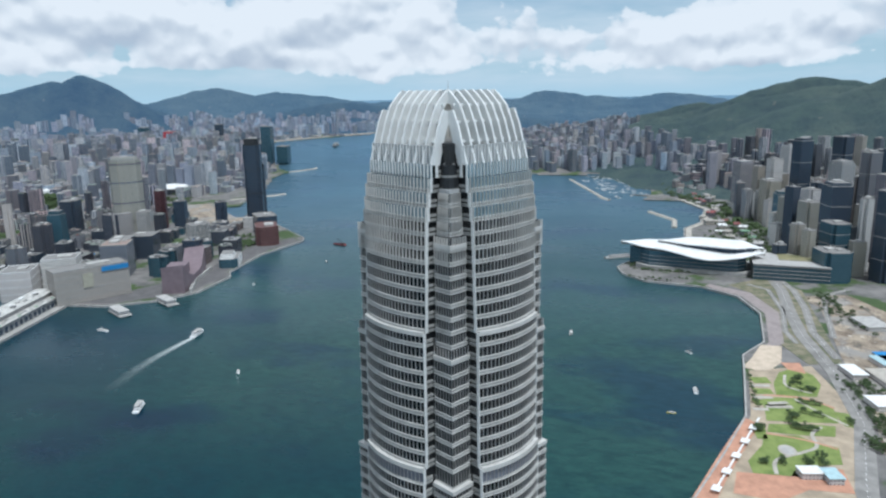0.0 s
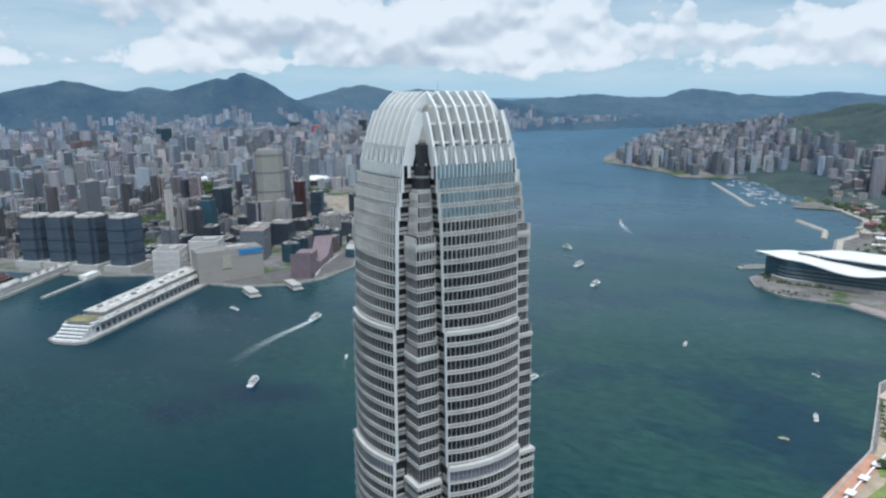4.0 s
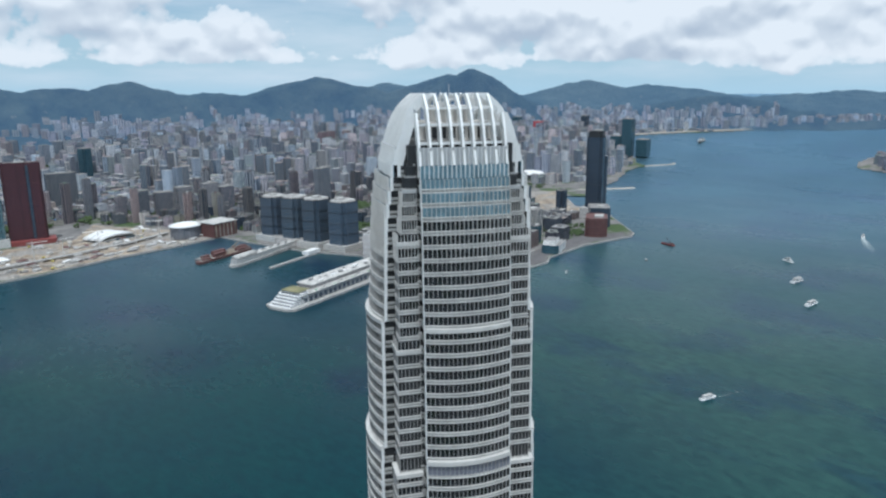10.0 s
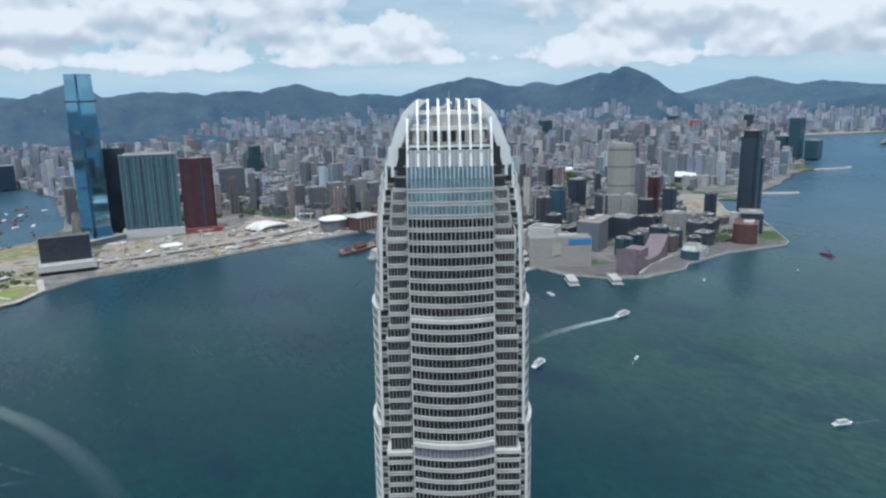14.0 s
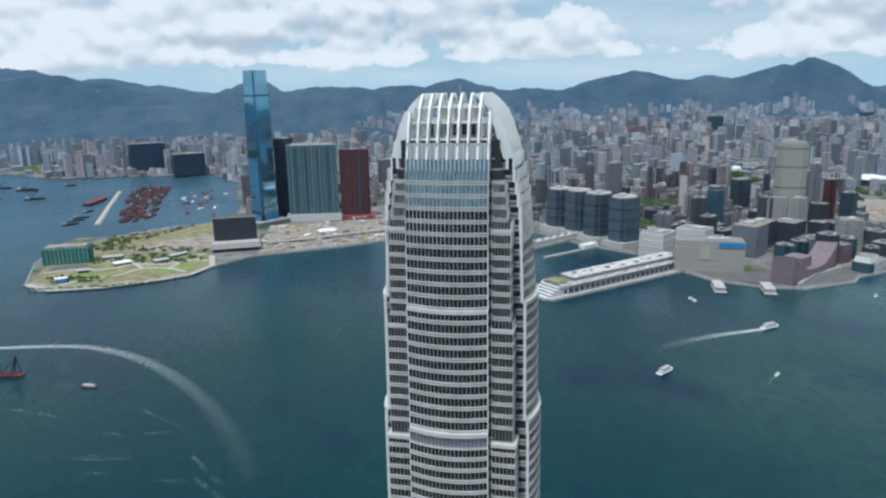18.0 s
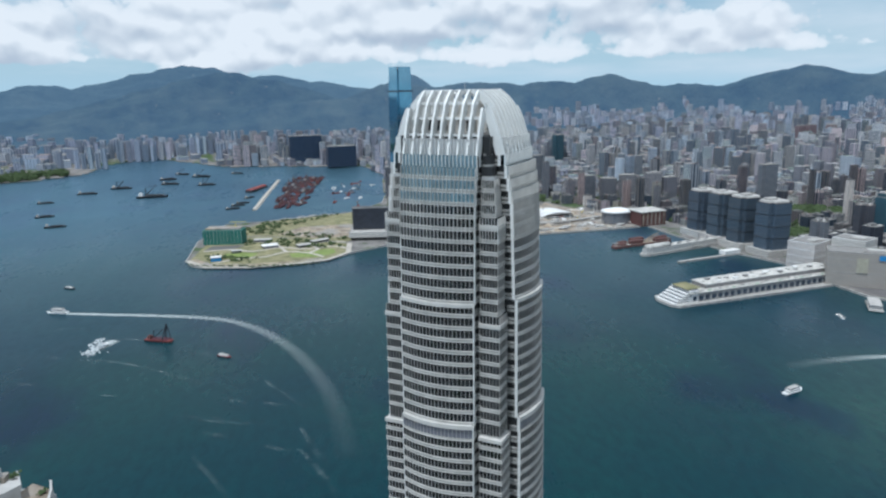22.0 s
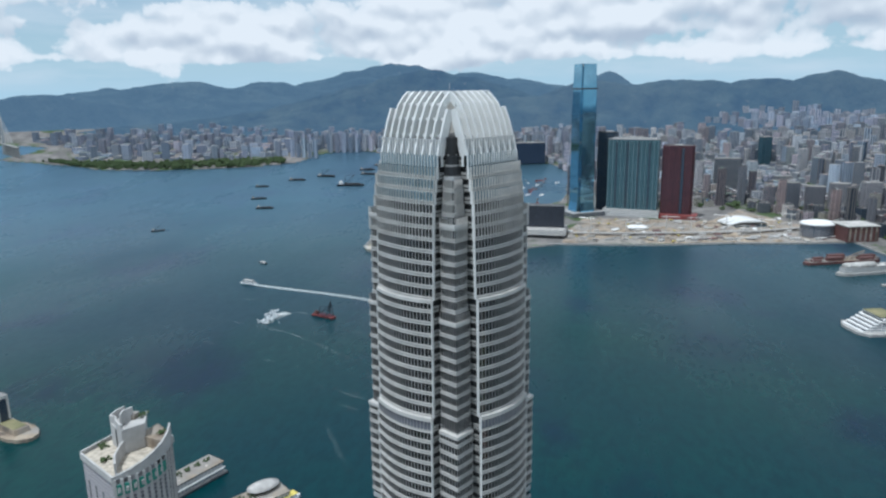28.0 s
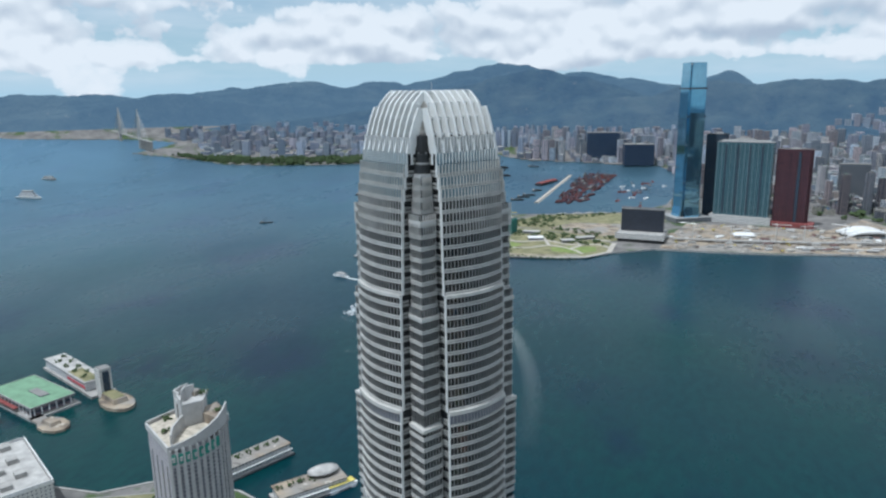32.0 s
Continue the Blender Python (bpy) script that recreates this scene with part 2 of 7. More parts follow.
def water():
    k = Nodes("harbour_water")
    p = k.place()
    big = k.noise(0.0016, 4, 0.55, p)
    mid = k.noise(0.0045, 5, 0.6, p, (1, 0.6, 1))
    deep = k.mix(k.ramp(big, (0.38, 0.0), (0.62, 1.0)), (0.002, 0.025, 0.037), (0.004, 0.038, 0.037))
    # Dark blue patches stand in for cloud shadows, put into the colour.
    col = k.mix(k.ramp(mid, (0.53, 0.0), (0.66, 0.9)), deep, (0.002, 0.013, 0.034))
    # greener, lighter water towards the east of the harbour
    sep = k.n.new("ShaderNodeSeparateXYZ")
    k.put(sep.inputs[0], p)
    east_tint = k.ramp(k.math("ADD", k.math("MULTIPLY", k.math("SUBTRACT", sep.outputs[0], k.math("MULTIPLY", sep.outputs[1], 0.8)), 0.0011), k.math("MULTIPLY", k.math("SUBTRACT", big, 0.5), 0.9)), (0.05, 0.0), (0.6, 0.85))
    east_tint = k.math("MULTIPLY", east_tint, k.ramp(k.math("MULTIPLY", sep.outputs[0], 0.0005), (0.55, 1.0), (1.0, 0.25)))
    # The painted cloud-shade patches carry on across the eastern water.
    col = k.mix(east_tint, col, k.mix(k.ramp(mid, (0.50, 0.0), (0.60, 0.9)), (0.022, 0.066, 0.057), (0.007, 0.034, 0.055)))
    ripple = k.noise(0.09, 6, 0.7, p, (1, 0.45, 1))
    # Dark mottling for the shaded faces of ripples; no relief is modelled.
    col = k.mix(k.math("MULTIPLY", k.ramp(ripple, (0.4, 0.0), (0.62, 1.0)), 0.55), col, (0.002, 0.016, 0.024))
    # scattered small crests and drifting streaks
    crest = k.math("MULTIPLY", k.ramp(k.noise(0.16, 5, 0.75, p, (1, 0.35, 1)), (0.66, 0.0), (0.74, 0.5)), k.ramp(k.noise(0.008, 4, 0.6, p), (0.52, 0.0), (0.64, 1.0)))
    col = k.mix(crest, col, (0.16, 0.24, 0.25))
    slick = k.math("ADD", k.math("MULTIPLY", k.ramp(k.noise(0.004, 5, 0.6, p, (1, 0.4, 1)), (0.35, 0.0), (0.65, 1.0)), 0.12), k.math("MULTIPLY", ripple, 0.16))
    m = k.done(col, k.math("ADD", slick, 0.16))
    k.b.inputs["Specular IOR Level"].default_value = 0.24
    k.b.inputs["IOR"].default_value = 1.33
    k.b.inputs["Specular Tint"].default_value = (0.34, 0.80, 0.95, 1)
    # towards the horizon wave faces add to the gloss
    facing = k.n.new("ShaderNodeLayerWeight")
    facing.inputs["Blend"].default_value = 0.5
    level = k.n.new("ShaderNodeCombineXYZ")
    level.inputs[2].default_value = 1.0
    sheen = k.n.new("ShaderNodeBsdfGlossy")
    sheen.inputs["Color"].default_value = (0.50, 0.76, 1.0, 1)
    sheen.inputs["Roughness"].default_value = 0.42
    both = k.n.new("ShaderNodeMixShader")
    for node in (facing, sheen, k.b):
        k.l.new(level.outputs[0], node.inputs["Normal"])
    grow = k.ramp(facing.outputs["Facing"], (0.66, 0.0), (0.78, 0.075), (0.88, 0.29), (0.95, 0.50))
    k.put(both.inputs[0], k.math("MULTIPLY", grow, k.math("ADD", k.math("MULTIPLY", big, 0.9), 0.55)))
    k.l.new(k.b.outputs[0], both.inputs[1])
    k.l.new(sheen.outputs[0], both.inputs[2])
    k.l.new(both.outputs[0], k.n["Material Output"].inputs[0])
    return m


def foam(name, lo, hi, most):
    """Broken foam that thins out towards the strip's edges, by the strip's own map."""
    k = Nodes(name)
    p = k.place()
    across = k.n.new("ShaderNodeSeparateXYZ")
    k.put(across.inputs[0], k.n.new("ShaderNodeUVMap").outputs[0])
    edge = k.math("SUBTRACT", 1.0, k.math("ABSOLUTE", k.math("SUBTRACT", k.math("MULTIPLY", across.outputs[0], 2.0), 1.0)), True)
    fade = k.math("SUBTRACT", 1.0, k.math("MULTIPLY", across.outputs[1], 0.9), True)
    holes = k.ramp(k.noise(0.3, 7, 0.75, p), (lo, 0.0), (hi, most))
    if most < 0.9:
        holes = k.math("MULTIPLY", holes, k.ramp(k.noise(0.05, 4, 0.6, p), (0.40, 0.05), (0.56, 1.0)))
        edge = k.math("MULTIPLY", edge, k.math("MULTIPLY", across.outputs[1], 5.0, True))
    m = k.done((0.72, 0.78, 0.77), 0.8)
    k.put(k.b.inputs["Alpha"], k.math("MULTIPLY", holes, k.math("MULTIPLY", k.math("POWER", edge, 0.7), k.math("POWER", fade, 2.0))))
    return m


def wood(name, a, b, size):
    """Trees, scrub and grass: uneven greens at two scales."""
    k = Nodes(name)
    p = k.place()
    c = k.mix(k.ramp(k.noise(size, 5, 0.65, p), (0.35, 0.0), (0.65, 1.0)), a, b)
    c = k.mix(k.math("MULTIPLY", k.noise(size * 0.08, 3, 0.5, p), 0.6), c, tuple((x + y) * 0.35 for x, y in zip(a, b)))
    return k.done(c, 0.9)


WATER, FOAM, THINFOAM = water(), foam("foam", 0.34, 0.58, 1.0), foam("thin_foam", 0.47, 0.66, 0.62)
LEAF = wood("leaves", (0.024, 0.047, 0.017), (0.075, 0.112, 0.038), 0.35)
GRASS = wood("lawn", (0.10, 0.11, 0.045), (0.30, 0.27, 0.15), 0.035)


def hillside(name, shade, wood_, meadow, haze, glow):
    """Wooded slopes with darker gullies, paler meadow and bare scars; the blue haze of distance is added as emission.
    """
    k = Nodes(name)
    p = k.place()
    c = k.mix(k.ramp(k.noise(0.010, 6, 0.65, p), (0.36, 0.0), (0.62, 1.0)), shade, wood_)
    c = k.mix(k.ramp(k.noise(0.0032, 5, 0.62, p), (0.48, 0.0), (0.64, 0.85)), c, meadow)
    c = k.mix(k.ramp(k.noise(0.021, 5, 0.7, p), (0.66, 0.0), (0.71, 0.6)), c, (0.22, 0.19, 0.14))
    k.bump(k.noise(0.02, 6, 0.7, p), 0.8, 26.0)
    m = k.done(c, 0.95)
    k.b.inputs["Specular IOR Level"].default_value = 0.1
    # Emission adds the blue of hazy air; the slopes are no light source.
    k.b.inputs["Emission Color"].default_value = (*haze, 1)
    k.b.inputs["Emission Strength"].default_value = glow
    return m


HILL = hillside("hill_scrub_haze", (0.026, 0.040, 0.032), (0.043, 0.064, 0.044), (0.06, 0.078, 0.054), (0.38, 0.55, 0.82), 0.075)
FARHILL = hillside("far_hill_scrub_haze", (0.010, 0.019, 0.021), (0.028, 0.042, 0.036), (0.046, 0.058, 0.046), (0.24, 0.43, 0.71), 0.23)
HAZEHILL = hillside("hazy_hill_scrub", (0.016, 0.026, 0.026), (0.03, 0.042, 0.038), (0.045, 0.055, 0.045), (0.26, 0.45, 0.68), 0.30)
BARK = paint("bark", (0.1, 0.075, 0.055), 0.9)
WHITE = paint("white_paint", (0.78, 0.78, 0.76), 0.5)
SPRAYWHITE = paint("spray_white", (0.8, 0.83, 0.83), 0.9)
ALU = paint("pale_aluminium", (0.42, 0.43, 0.43), 0.42, 0.2, 0.08, 0.12)
FIN = paint("white_fin_metal", (0.76, 0.77, 0.75), 0.4, 0.1, 0.04, 0.2)
MULLION = paint("dull_mullion_metal", (0.43, 0.42, 0.40), 0.45, 0.15, 0.07, 0.2)
RAIL = paint("grey_rail_metal", (0.60, 0.59, 0.56), 0.4, 0.15, 0.07, 0.2)
# Near-black: real louvres, and shade put into the colour of voids and slots.
DARKWALL = paint("dark_louvre_and_void_shade", (0.018, 0.02, 0.022), 0.5)
PANE = glass("tower_glass", (0.007, 0.011, 0.015), 0.05, 0.22, 1.4)
# Upper panes: the reflected sky's pale blue is put into the base colour.
SKYPANE = glass("painted_sky_glass", (0.09, 0.15, 0.18), 0.05, 0.5, 3.0)
CONC = paint("concrete", (0.36, 0.35, 0.33), 0.85, 0, 0.14, 0.1)
# Dark concrete; on near city roofs it carries cloud shade in its colour.
DIMCONC = paint("dark_and_dimmed_concrete", (0.19, 0.19, 0.19), 0.85, 0, 0.2, 0.1)
WEATHERED = paint("weathered_pale_roof", (0.5, 0.49, 0.46), 0.8, 0, 0.24, 0.12)
PALECONC = paint("pale_concrete", (0.52, 0.5, 0.46), 0.85, 0, 0.12, 0.2)
PAVE = paint("pale_paving", (0.42, 0.39, 0.34), 0.85, 0, 0.12, 0.08)
BRICKPAVE = paint("red_paving", (0.47, 0.25, 0.165), 0.85, 0, 0.12, 0.1)
ASPHALT = paint("asphalt", (0.11, 0.11, 0.11), 0.9, 0, 0.14, 0.08)
def earth():
    k = Nodes("bare_earth")
    q = k.place()
    c = k.mix(k.ramp(k.noise(0.03, 6, 0.7, q), (0.36, 0.0), (0.62, 1.0)), (0.13, 0.10, 0.075), (0.36, 0.30, 0.225))
    c = k.mix(k.ramp(k.noise(0.012, 4, 0.6, q), (0.47, 0.0), (0.56, 0.85)), c, (0.24, 0.23, 0.215))
    c = k.mix(k.ramp(k.noise(0.017, 5, 0.65, q, (1, 2.4, 1)), (0.56, 0.0), (0.62, 0.8)), c, (0.085, 0.08, 0.07))
    c = k.mix(k.ramp(k.noise(0.11, 4, 0.6, q), (0.62, 0.0), (0.69, 0.7)), c, (0.62, 0.58, 0.5))
    return k.done(c, 0.95)


SAND = earth()


def city_ground():
    k = Nodes("city_ground")
    q = k.place()
    c = k.mix(k.ramp(k.noise(0.02, 5, 0.65, q), (0.35, 0.0), (0.65, 1.0)), (0.09, 0.088, 0.085), (0.2, 0.19, 0.18))
    c = k.mix(k.ramp(k.noise(0.007, 5, 0.65, q), (0.52, 0.0), (0.58, 1.0)), c, k.mix(k.noise(0.08, 4, 0.6, q), (0.018, 0.04, 0.014), (0.07, 0.11, 0.03)))
    return k.done(c, 0.9)


CITYGROUND = city_ground()
ROADGREY = paint("worn_road", (0.25, 0.24, 0.225), 0.9, 0, 0.16, 0.05)
ROOFGREY = paint("roof_grey", (0.42, 0.41, 0.39), 0.8, 0, 0.15, 0.1)
DARKRUST = paint("dark_red_oxide", (0.075, 0.022, 0.034), 0.7, 0, 0.2, 0.2)
RUST = paint("red_oxide", (0.24, 0.06, 0.055), 0.7, 0, 0.2, 0.2)
ORANGE = paint("orange_paint", (0.5, 0.16, 0.06), 0.6, 0, 0.15, 0.3)
BLACKHULL = paint("black_hull", (0.035, 0.04, 0.05), 0.5, 0, 0.2, 0.2)
TEAL = paint("green_netting", (0.02, 0.15, 0.12), 0.8, 0, 0.2, 0.15)
GREENROOF = paint("green_roof_paint", (0.16, 0.29, 0.18), 0.7, 0, 0.12, 0.1)
SIGNBLUE = paint("blue_sign", (0.03, 0.22, 0.5), 0.5)
YELLOW = paint("yellow_paint", (0.62, 0.52, 0.12), 0.6)
STONE = paint("pink_tile", (0.19, 0.145, 0.16), 0.75, 0, 0.08, 0.1)
BROWN = paint("brown_tile", (0.12, 0.055, 0.05), 0.7, 0, 0.12, 0.1)
LAWN = wood("mown_lawn", (0.11, 0.165, 0.035), (0.24, 0.29, 0.085), 0.06)
CITY = facade("city_wall", (0.41, 0.385, 0.375), (0.025, 0.04, 0.06), 3.3, 6.4, 0.5, 0.66, vary=0.9)
# Wall and panes paler and bluer: distance haze put into the colour.
CITYFAR = facade("hazed_far_city_wall", (0.44, 0.46, 0.49), (0.06, 0.09, 0.13), 6.6, 7.0, 0.5, 0.45, 0.8, True)
DARKGLASS = facade("dark_glass_wall", (0.06, 0.075, 0.1), (0.022, 0.04, 0.062), 3.9, 1.8, 0.82, 0.7, 0.3, False, 0.08)
BLUEGLASS = facade("blue_glass_wall", (0.07, 0.13, 0.16), (0.02, 0.06, 0.085), 3.9, 2.0, 0.85, 0.75, 0.3, False, 0.06)
BEIGE = facade("beige_wall", (0.36, 0.35, 0.3), (0.13, 0.13, 0.12), 3.4, 2.4, 0.5, 0.5, 0.2)
PALE = facade("pale_wall", (0.58, 0.57, 0.54), (0.12, 0.14, 0.16), 4.0, 4.0, 0.45, 0.35, 0.15)
REDWALL = facade("red_brown_wall", (0.085, 0.034, 0.04), (0.035, 0.024, 0.03), 3.3, 3.0, 0.5, 0.55, 0.2)
STRIPE = facade("pilaster_wall", (0.5, 0.49, 0.47), (0.07, 0.085, 0.1), 3.4, 4.2, 0.52, 0.9, 0.1)
GREYWALL = facade("grey_wall", (0.24, 0.24, 0.26), (0.07, 0.09, 0.11), 3.4, 3.4, 0.5, 0.55, 0.5)

# ---- shape helpers ----
LEVEL = 411.0
NEAR_EDGE, FAR_EDGE = 2600.0, 4560.0


def drawn_in(x, y, z):
    """Keeps places up to 2.6 km as they are; draws what lies farther in along the line of sight, so that all of it stays within the lens's reach."""
    d = math.hypot(x, y)
    if d <= NEAR_EDGE:
        return x, y, z
    room = FAR_EDGE - NEAR_EDGE
    e = NEAR_EDGE + room * (1 - 1 / (1 + (d - NEAR_EDGE) / room))
    s = e / d
    return x * s, y * s, LEVEL + (z - LEVEL) * s


class Shape:
    def __init__(self):
        self.v, self.f = [], []

    def poly(self, pts):
        i = len(self.v)
        self.v += [tuple(p) for p in pts]
        self.f.append(tuple(range(i, i + len(pts))))

    def loft(self, rings, caps=True):
        """Joins rings of as many points each; the first and the last are closed."""
        i, n = len(self.v), len(rings[0])
        for r in rings:
            self.v += [tuple(p) for p in r]
        for k in range(len(rings) - 1):
            for j in range(n):
                a, b = i + k * n + j, i + k * n + (j + 1) % n
                self.f.append((a, b, b + n, a + n))
        if caps:
            self.f.append(tuple(range(i + n - 1, i - 1, -1)))
            e = i + (len(rings) - 1) * n
            self.f.append(tuple(range(e, e + n)))
        return self

    def prism(self, pts, z0, z1, shrink=1.0):
        cx, cy = sum(p[0] for p in pts) / len(pts), sum(p[1] for p in pts) / len(pts)
        return self.loft([[(x, y, z0) for x, y in pts], [(cx + (x - cx) * shrink, cy + (y - cy) * shrink, z1) for x, y in pts]])

    def box(self, x, y, z, w, d, h, turn=0.0):
        return self.prism(rect(x, y, w, d, turn), z, z + h)

    def rod(self, a, b, r, n=6, r2=None):
        a, b = Vector(a), Vector(b)
        q = (b - a).to_track_quat("Z", "Y")
        r2 = r if r2 is None else r2
        ring = lambda c, s: [c + q @ Vector((s * math.cos(2 * math.pi * k / n), s * math.sin(2 * math.pi * k / n), 0)) for k in range(n)]
        return self.loft([ring(a, r), ring(b, r2)])

    def band(self, path, thick, z0, z1, closed=False):
        """An upright strip along a path of (x, y), thick to the left of its way."""
        n = len(path)
        inner = []
        for k in range(n):
            p, q = path[max(0, k - 1) if not closed else k - 1], path[min(n - 1, k + 1) if not closed else (k + 1) % n]
            dx, dy = q[0] - p[0], q[1] - p[1]
            s = math.hypot(dx, dy) or 1
            inner.append((path[k][0] - dy / s * thick, path[k][1] + dx / s * thick))
        m = n if closed else n - 1
        i = len(self.v)
        for (x, y), (u, w) in zip(path, inner):
            self.v += [(x, y, z0), (x, y, z1), (u, w, z1), (u, w, z0)]
        for k in range(m):
            a, b = i + 4 * k, i + 4 * ((k + 1) % n)
            for j in range(4):
                self.f.append((a + j, b + j, b + (j + 1) % 4, a + (j + 1) % 4))
        if not closed:
            self.f += [(i, i + 1, i + 2, i + 3), (i + 4 * (n - 1) + 3, i + 4 * (n - 1) + 2, i + 4 * (n - 1) + 1, i + 4 * (n - 1))]
        return self

    def mesh(self, name, mat, smooth=False):
        me = bpy.data.meshes.new(name)
        me.from_pydata(self.v, [], self.f)
        bm = bmesh.new()
        bm.from_mesh(me)
        if len(bm.faces) < 30000:
            bmesh.ops.recalc_face_normals(bm, faces=bm.faces)
        if smooth:
            for f in bm.faces:
                f.smooth = True
        bm.to_mesh(me)
        bm.free()
        me.materials.append(mat)
        return me


def rect(x, y, w, d, turn=0.0):
    c, s = math.cos(radians(turn)), math.sin(radians(turn))
    return [(x + a * w / 2 * c - b * d / 2 * s, y + a * w / 2 * s + b * d / 2 * c) for a, b in ((-1, -1), (1, -1), (1, 1), (-1, 1))]


def oval(w, d, n=20):
    return [(w / 2 * math.cos(2 * math.pi * k / n), d / 2 * math.sin(2 * math.pi * k / n)) for k in range(n)]


def notched(w, d, cut=0.16):
    a, b, c = w / 2, d / 2, min(w, d) * cut
    return [(-a, -b + c), (-a + c, -b + c), (-a + c, -b), (a - c, -b), (a - c, -b + c), (a, -b + c), (a, b - c), (a - c, b - c), (a - c, b), (-a + c, b), (-a + c, b - c), (-a, b - c)]


def cross(w, d):
    a, b = w / 2, d / 2
    c, e = a * 0.42, b * 0.42
    return [(-c, -b), (c, -b), (c, -e), (a, -e), (a, e), (c, e), (c, b), (-c, b), (-c, e), (-a, e), (-a, -e), (-c, -e)]


def part(name, shape, material, parent, label="", smooth=False):
    ob = new(name, shape.mesh(name, material, smooth))
    ob.parent = parent
    return tagged(ob, label)


def thing(name, label, category, x=0, y=0, z=0, turn=0, group=""):
    ob = new(name)
    ob.matrix_world = pose(x, y, z, 0, 0, turn)
    return tagged(ob, label, category, group)


def setting(name, shape, material, label="", category=""):
    return tagged(new(name, shape.mesh(name, material)), label, category, kind="structure")


def inside(p, pts):
    x, y = p
    c = False
    for (a, b), (u, w) in zip(pts, pts[1:] + pts[:1]):
        if (b > y) != (w > y) and x < (u - a) * (y - b) / (w - b) + a:
            c = not c
    return c


# ---- sea and land ----
def sea():
    s = Shape()
    n = 240
    steps = [0, 150, 300, 500, 800, 1200, 1700, 2200, 2600, 2900, 3300, 3800, 4500, 5500, 7000, 9500, 14000, 25000, 70000]
    for d in steps[1:]:
        s.v += [drawn_in(d * math.sin(2 * math.pi * k / n), d * math.cos(2 * math.pi * k / n), 0.0) for k in range(n)]
    s.v.append((0, 0, 0))
    c = len(s.v) - 1
    for k in range(n):
        s.f.append((c, (k + 1) % n, k))
        for r in range(len(steps) - 2):
            a, b = r * n + k, r * n + (k + 1) % n
            s.f.append((a, b, b + n, a + n))
    setting("water", s, WATER, "teal harbour water with small waves", "sea")


KOWLOON = [(-480, 1970), (-512, 1720), (-489, 1492), (-466, 1440), (-424, 1412), (-322, 1396), (-213, 1413), (-143, 1436), (-86, 1505), (17, 1580), (161, 1589), (285, 1601), (476, 1643),
           (652, 1662), (790, 1690), (805, 1578), (852, 1348), (956, 1124), (914, 1031), (925, 942), (983, 853), (1056, 812), (1186, 812), (1228, 838), (1413, 854), (1600, 820), (1640, 835),
           (1763, 956), (1916, 1102), (1936, 1236), (2181, 1473), (2304, 1468), (2420, 1452), (2240, 1390), (2660, 1480), (2000, 1930), (1200, 2480), (600, 2680), (60, 2700), (22, 2309), (-75, 2128), (-370, 2000)]
KOWLOON_FAR = [(22, 2309), (50, 3129), (-35, 3541), (-500, 3690), (-812, 3746), (-1354, 4325), (-1500, 4250), (-1571, 3994), (-1519, 3586), (-1702, 3302), (-2182, 3138), (-2500, 3130), (-2800, 3300),
               (-3590, 3560), (-3700, 3900), (-4000, 4500), (-4698, 4711), (-6047, 4504), (-9000, 5500), (-14000, 9000), (-14000, 22000), (20000, 22000), (20000, 1200), (12000, 1500), (8900, 1650), (8300, 2050), (7148, 2402),
               (6328, 2791), (5670, 3018), (5217, 3082), (4150, 2224), (3496, 1866), (3328, 1708), (3098, 1681), (2658, 1500), (2000, 1300), (1500, 1500), (800, 2200)]
ISLAND = [(2690, -120), (2640, -200), (2600, -290), (2349, -369), (2079, -326), (1971, -268), (1760, -250), (1575, -130), (1440, -70), (1376, -84), (1322, -130), (1300, -239), (1231, -307), (1120, -329), (960, -306), (890, -262), (837, -255),
          (667, -230), (562, -190), (456, -146), (300, 40), (120, 190), (-60, 240), (-170, 255), (-230, 258), (-330, 290), (-420, 285), (-470, 240), (-540, 232), (-620, 262), (-700, 230), (-860, 190), (-1200, 100), (-1500, -2100), (0, -2500), (2000, -1700), (2560, -900), (2680, -400)]
ISLAND_FAR = [(2500, -150), (2720, -205), (3102, -238), (3398, -179), (3488, -53), (3362, 108), (3337, 312), (3516, 407), (3800, 640), (3938, 815), (4200, 880), (4516, 899), (5500, 800), (6500, 850), (7600, 500), (8600, 300), (8800, -500), (7500, -3000), (2000, -3500), (2300, -400)]


def land_near(name, pts, label):
    s = Shape()
    s.prism([(x, y) for x, y in pts], -4.0, 3.4)
    setting(name, s, CITYGROUND, label, "land")
    edge = Shape()
    edge.band(pts, -2.4, -3.0, 4.3, True)
    setting("quay_wall", edge, CONC, "pale concrete quay wall along the shore", "quay")


def land_far(name, pts, label):
    s, seen = Shape(), {}
    rings = [2560]
    while rings[-1] < 15500:
        rings.append(rings[-1] * 1.012 + 12)
    lo, hi, step = -70.0, 122.0, 0.25

    def corner(i, j):
        if (i, j) not in seen:
            a = radians(lo + step * i)
            seen[i, j] = len(s.v)
            s.v.append(drawn_in(rings[j] * math.sin(a), rings[j] * math.cos(a), 3.2))
        return seen[i, j]

    for i in range(int((hi - lo) / step)):
        a = radians(lo + step * (i + 0.5))
        for j in range(len(rings) - 1):
            d = (rings[j] + rings[j + 1]) / 2
            if inside((d * math.sin(a), d * math.cos(a)), pts):
                s.f.append((corner(i, j), corner(i + 1, j), corner(i + 1, j + 1), corner(i, j + 1)))
    setting(name, s, CITYGROUND, label, "land")


sea()
land_near("ground_kowloon", KOWLOON, "grey city ground of the far shore")
land_near("ground_island", ISLAND, "grey city ground of the near shore")
land_far("ground_far_shore", KOWLOON_FAR, "distant built-up ground beyond the harbour")
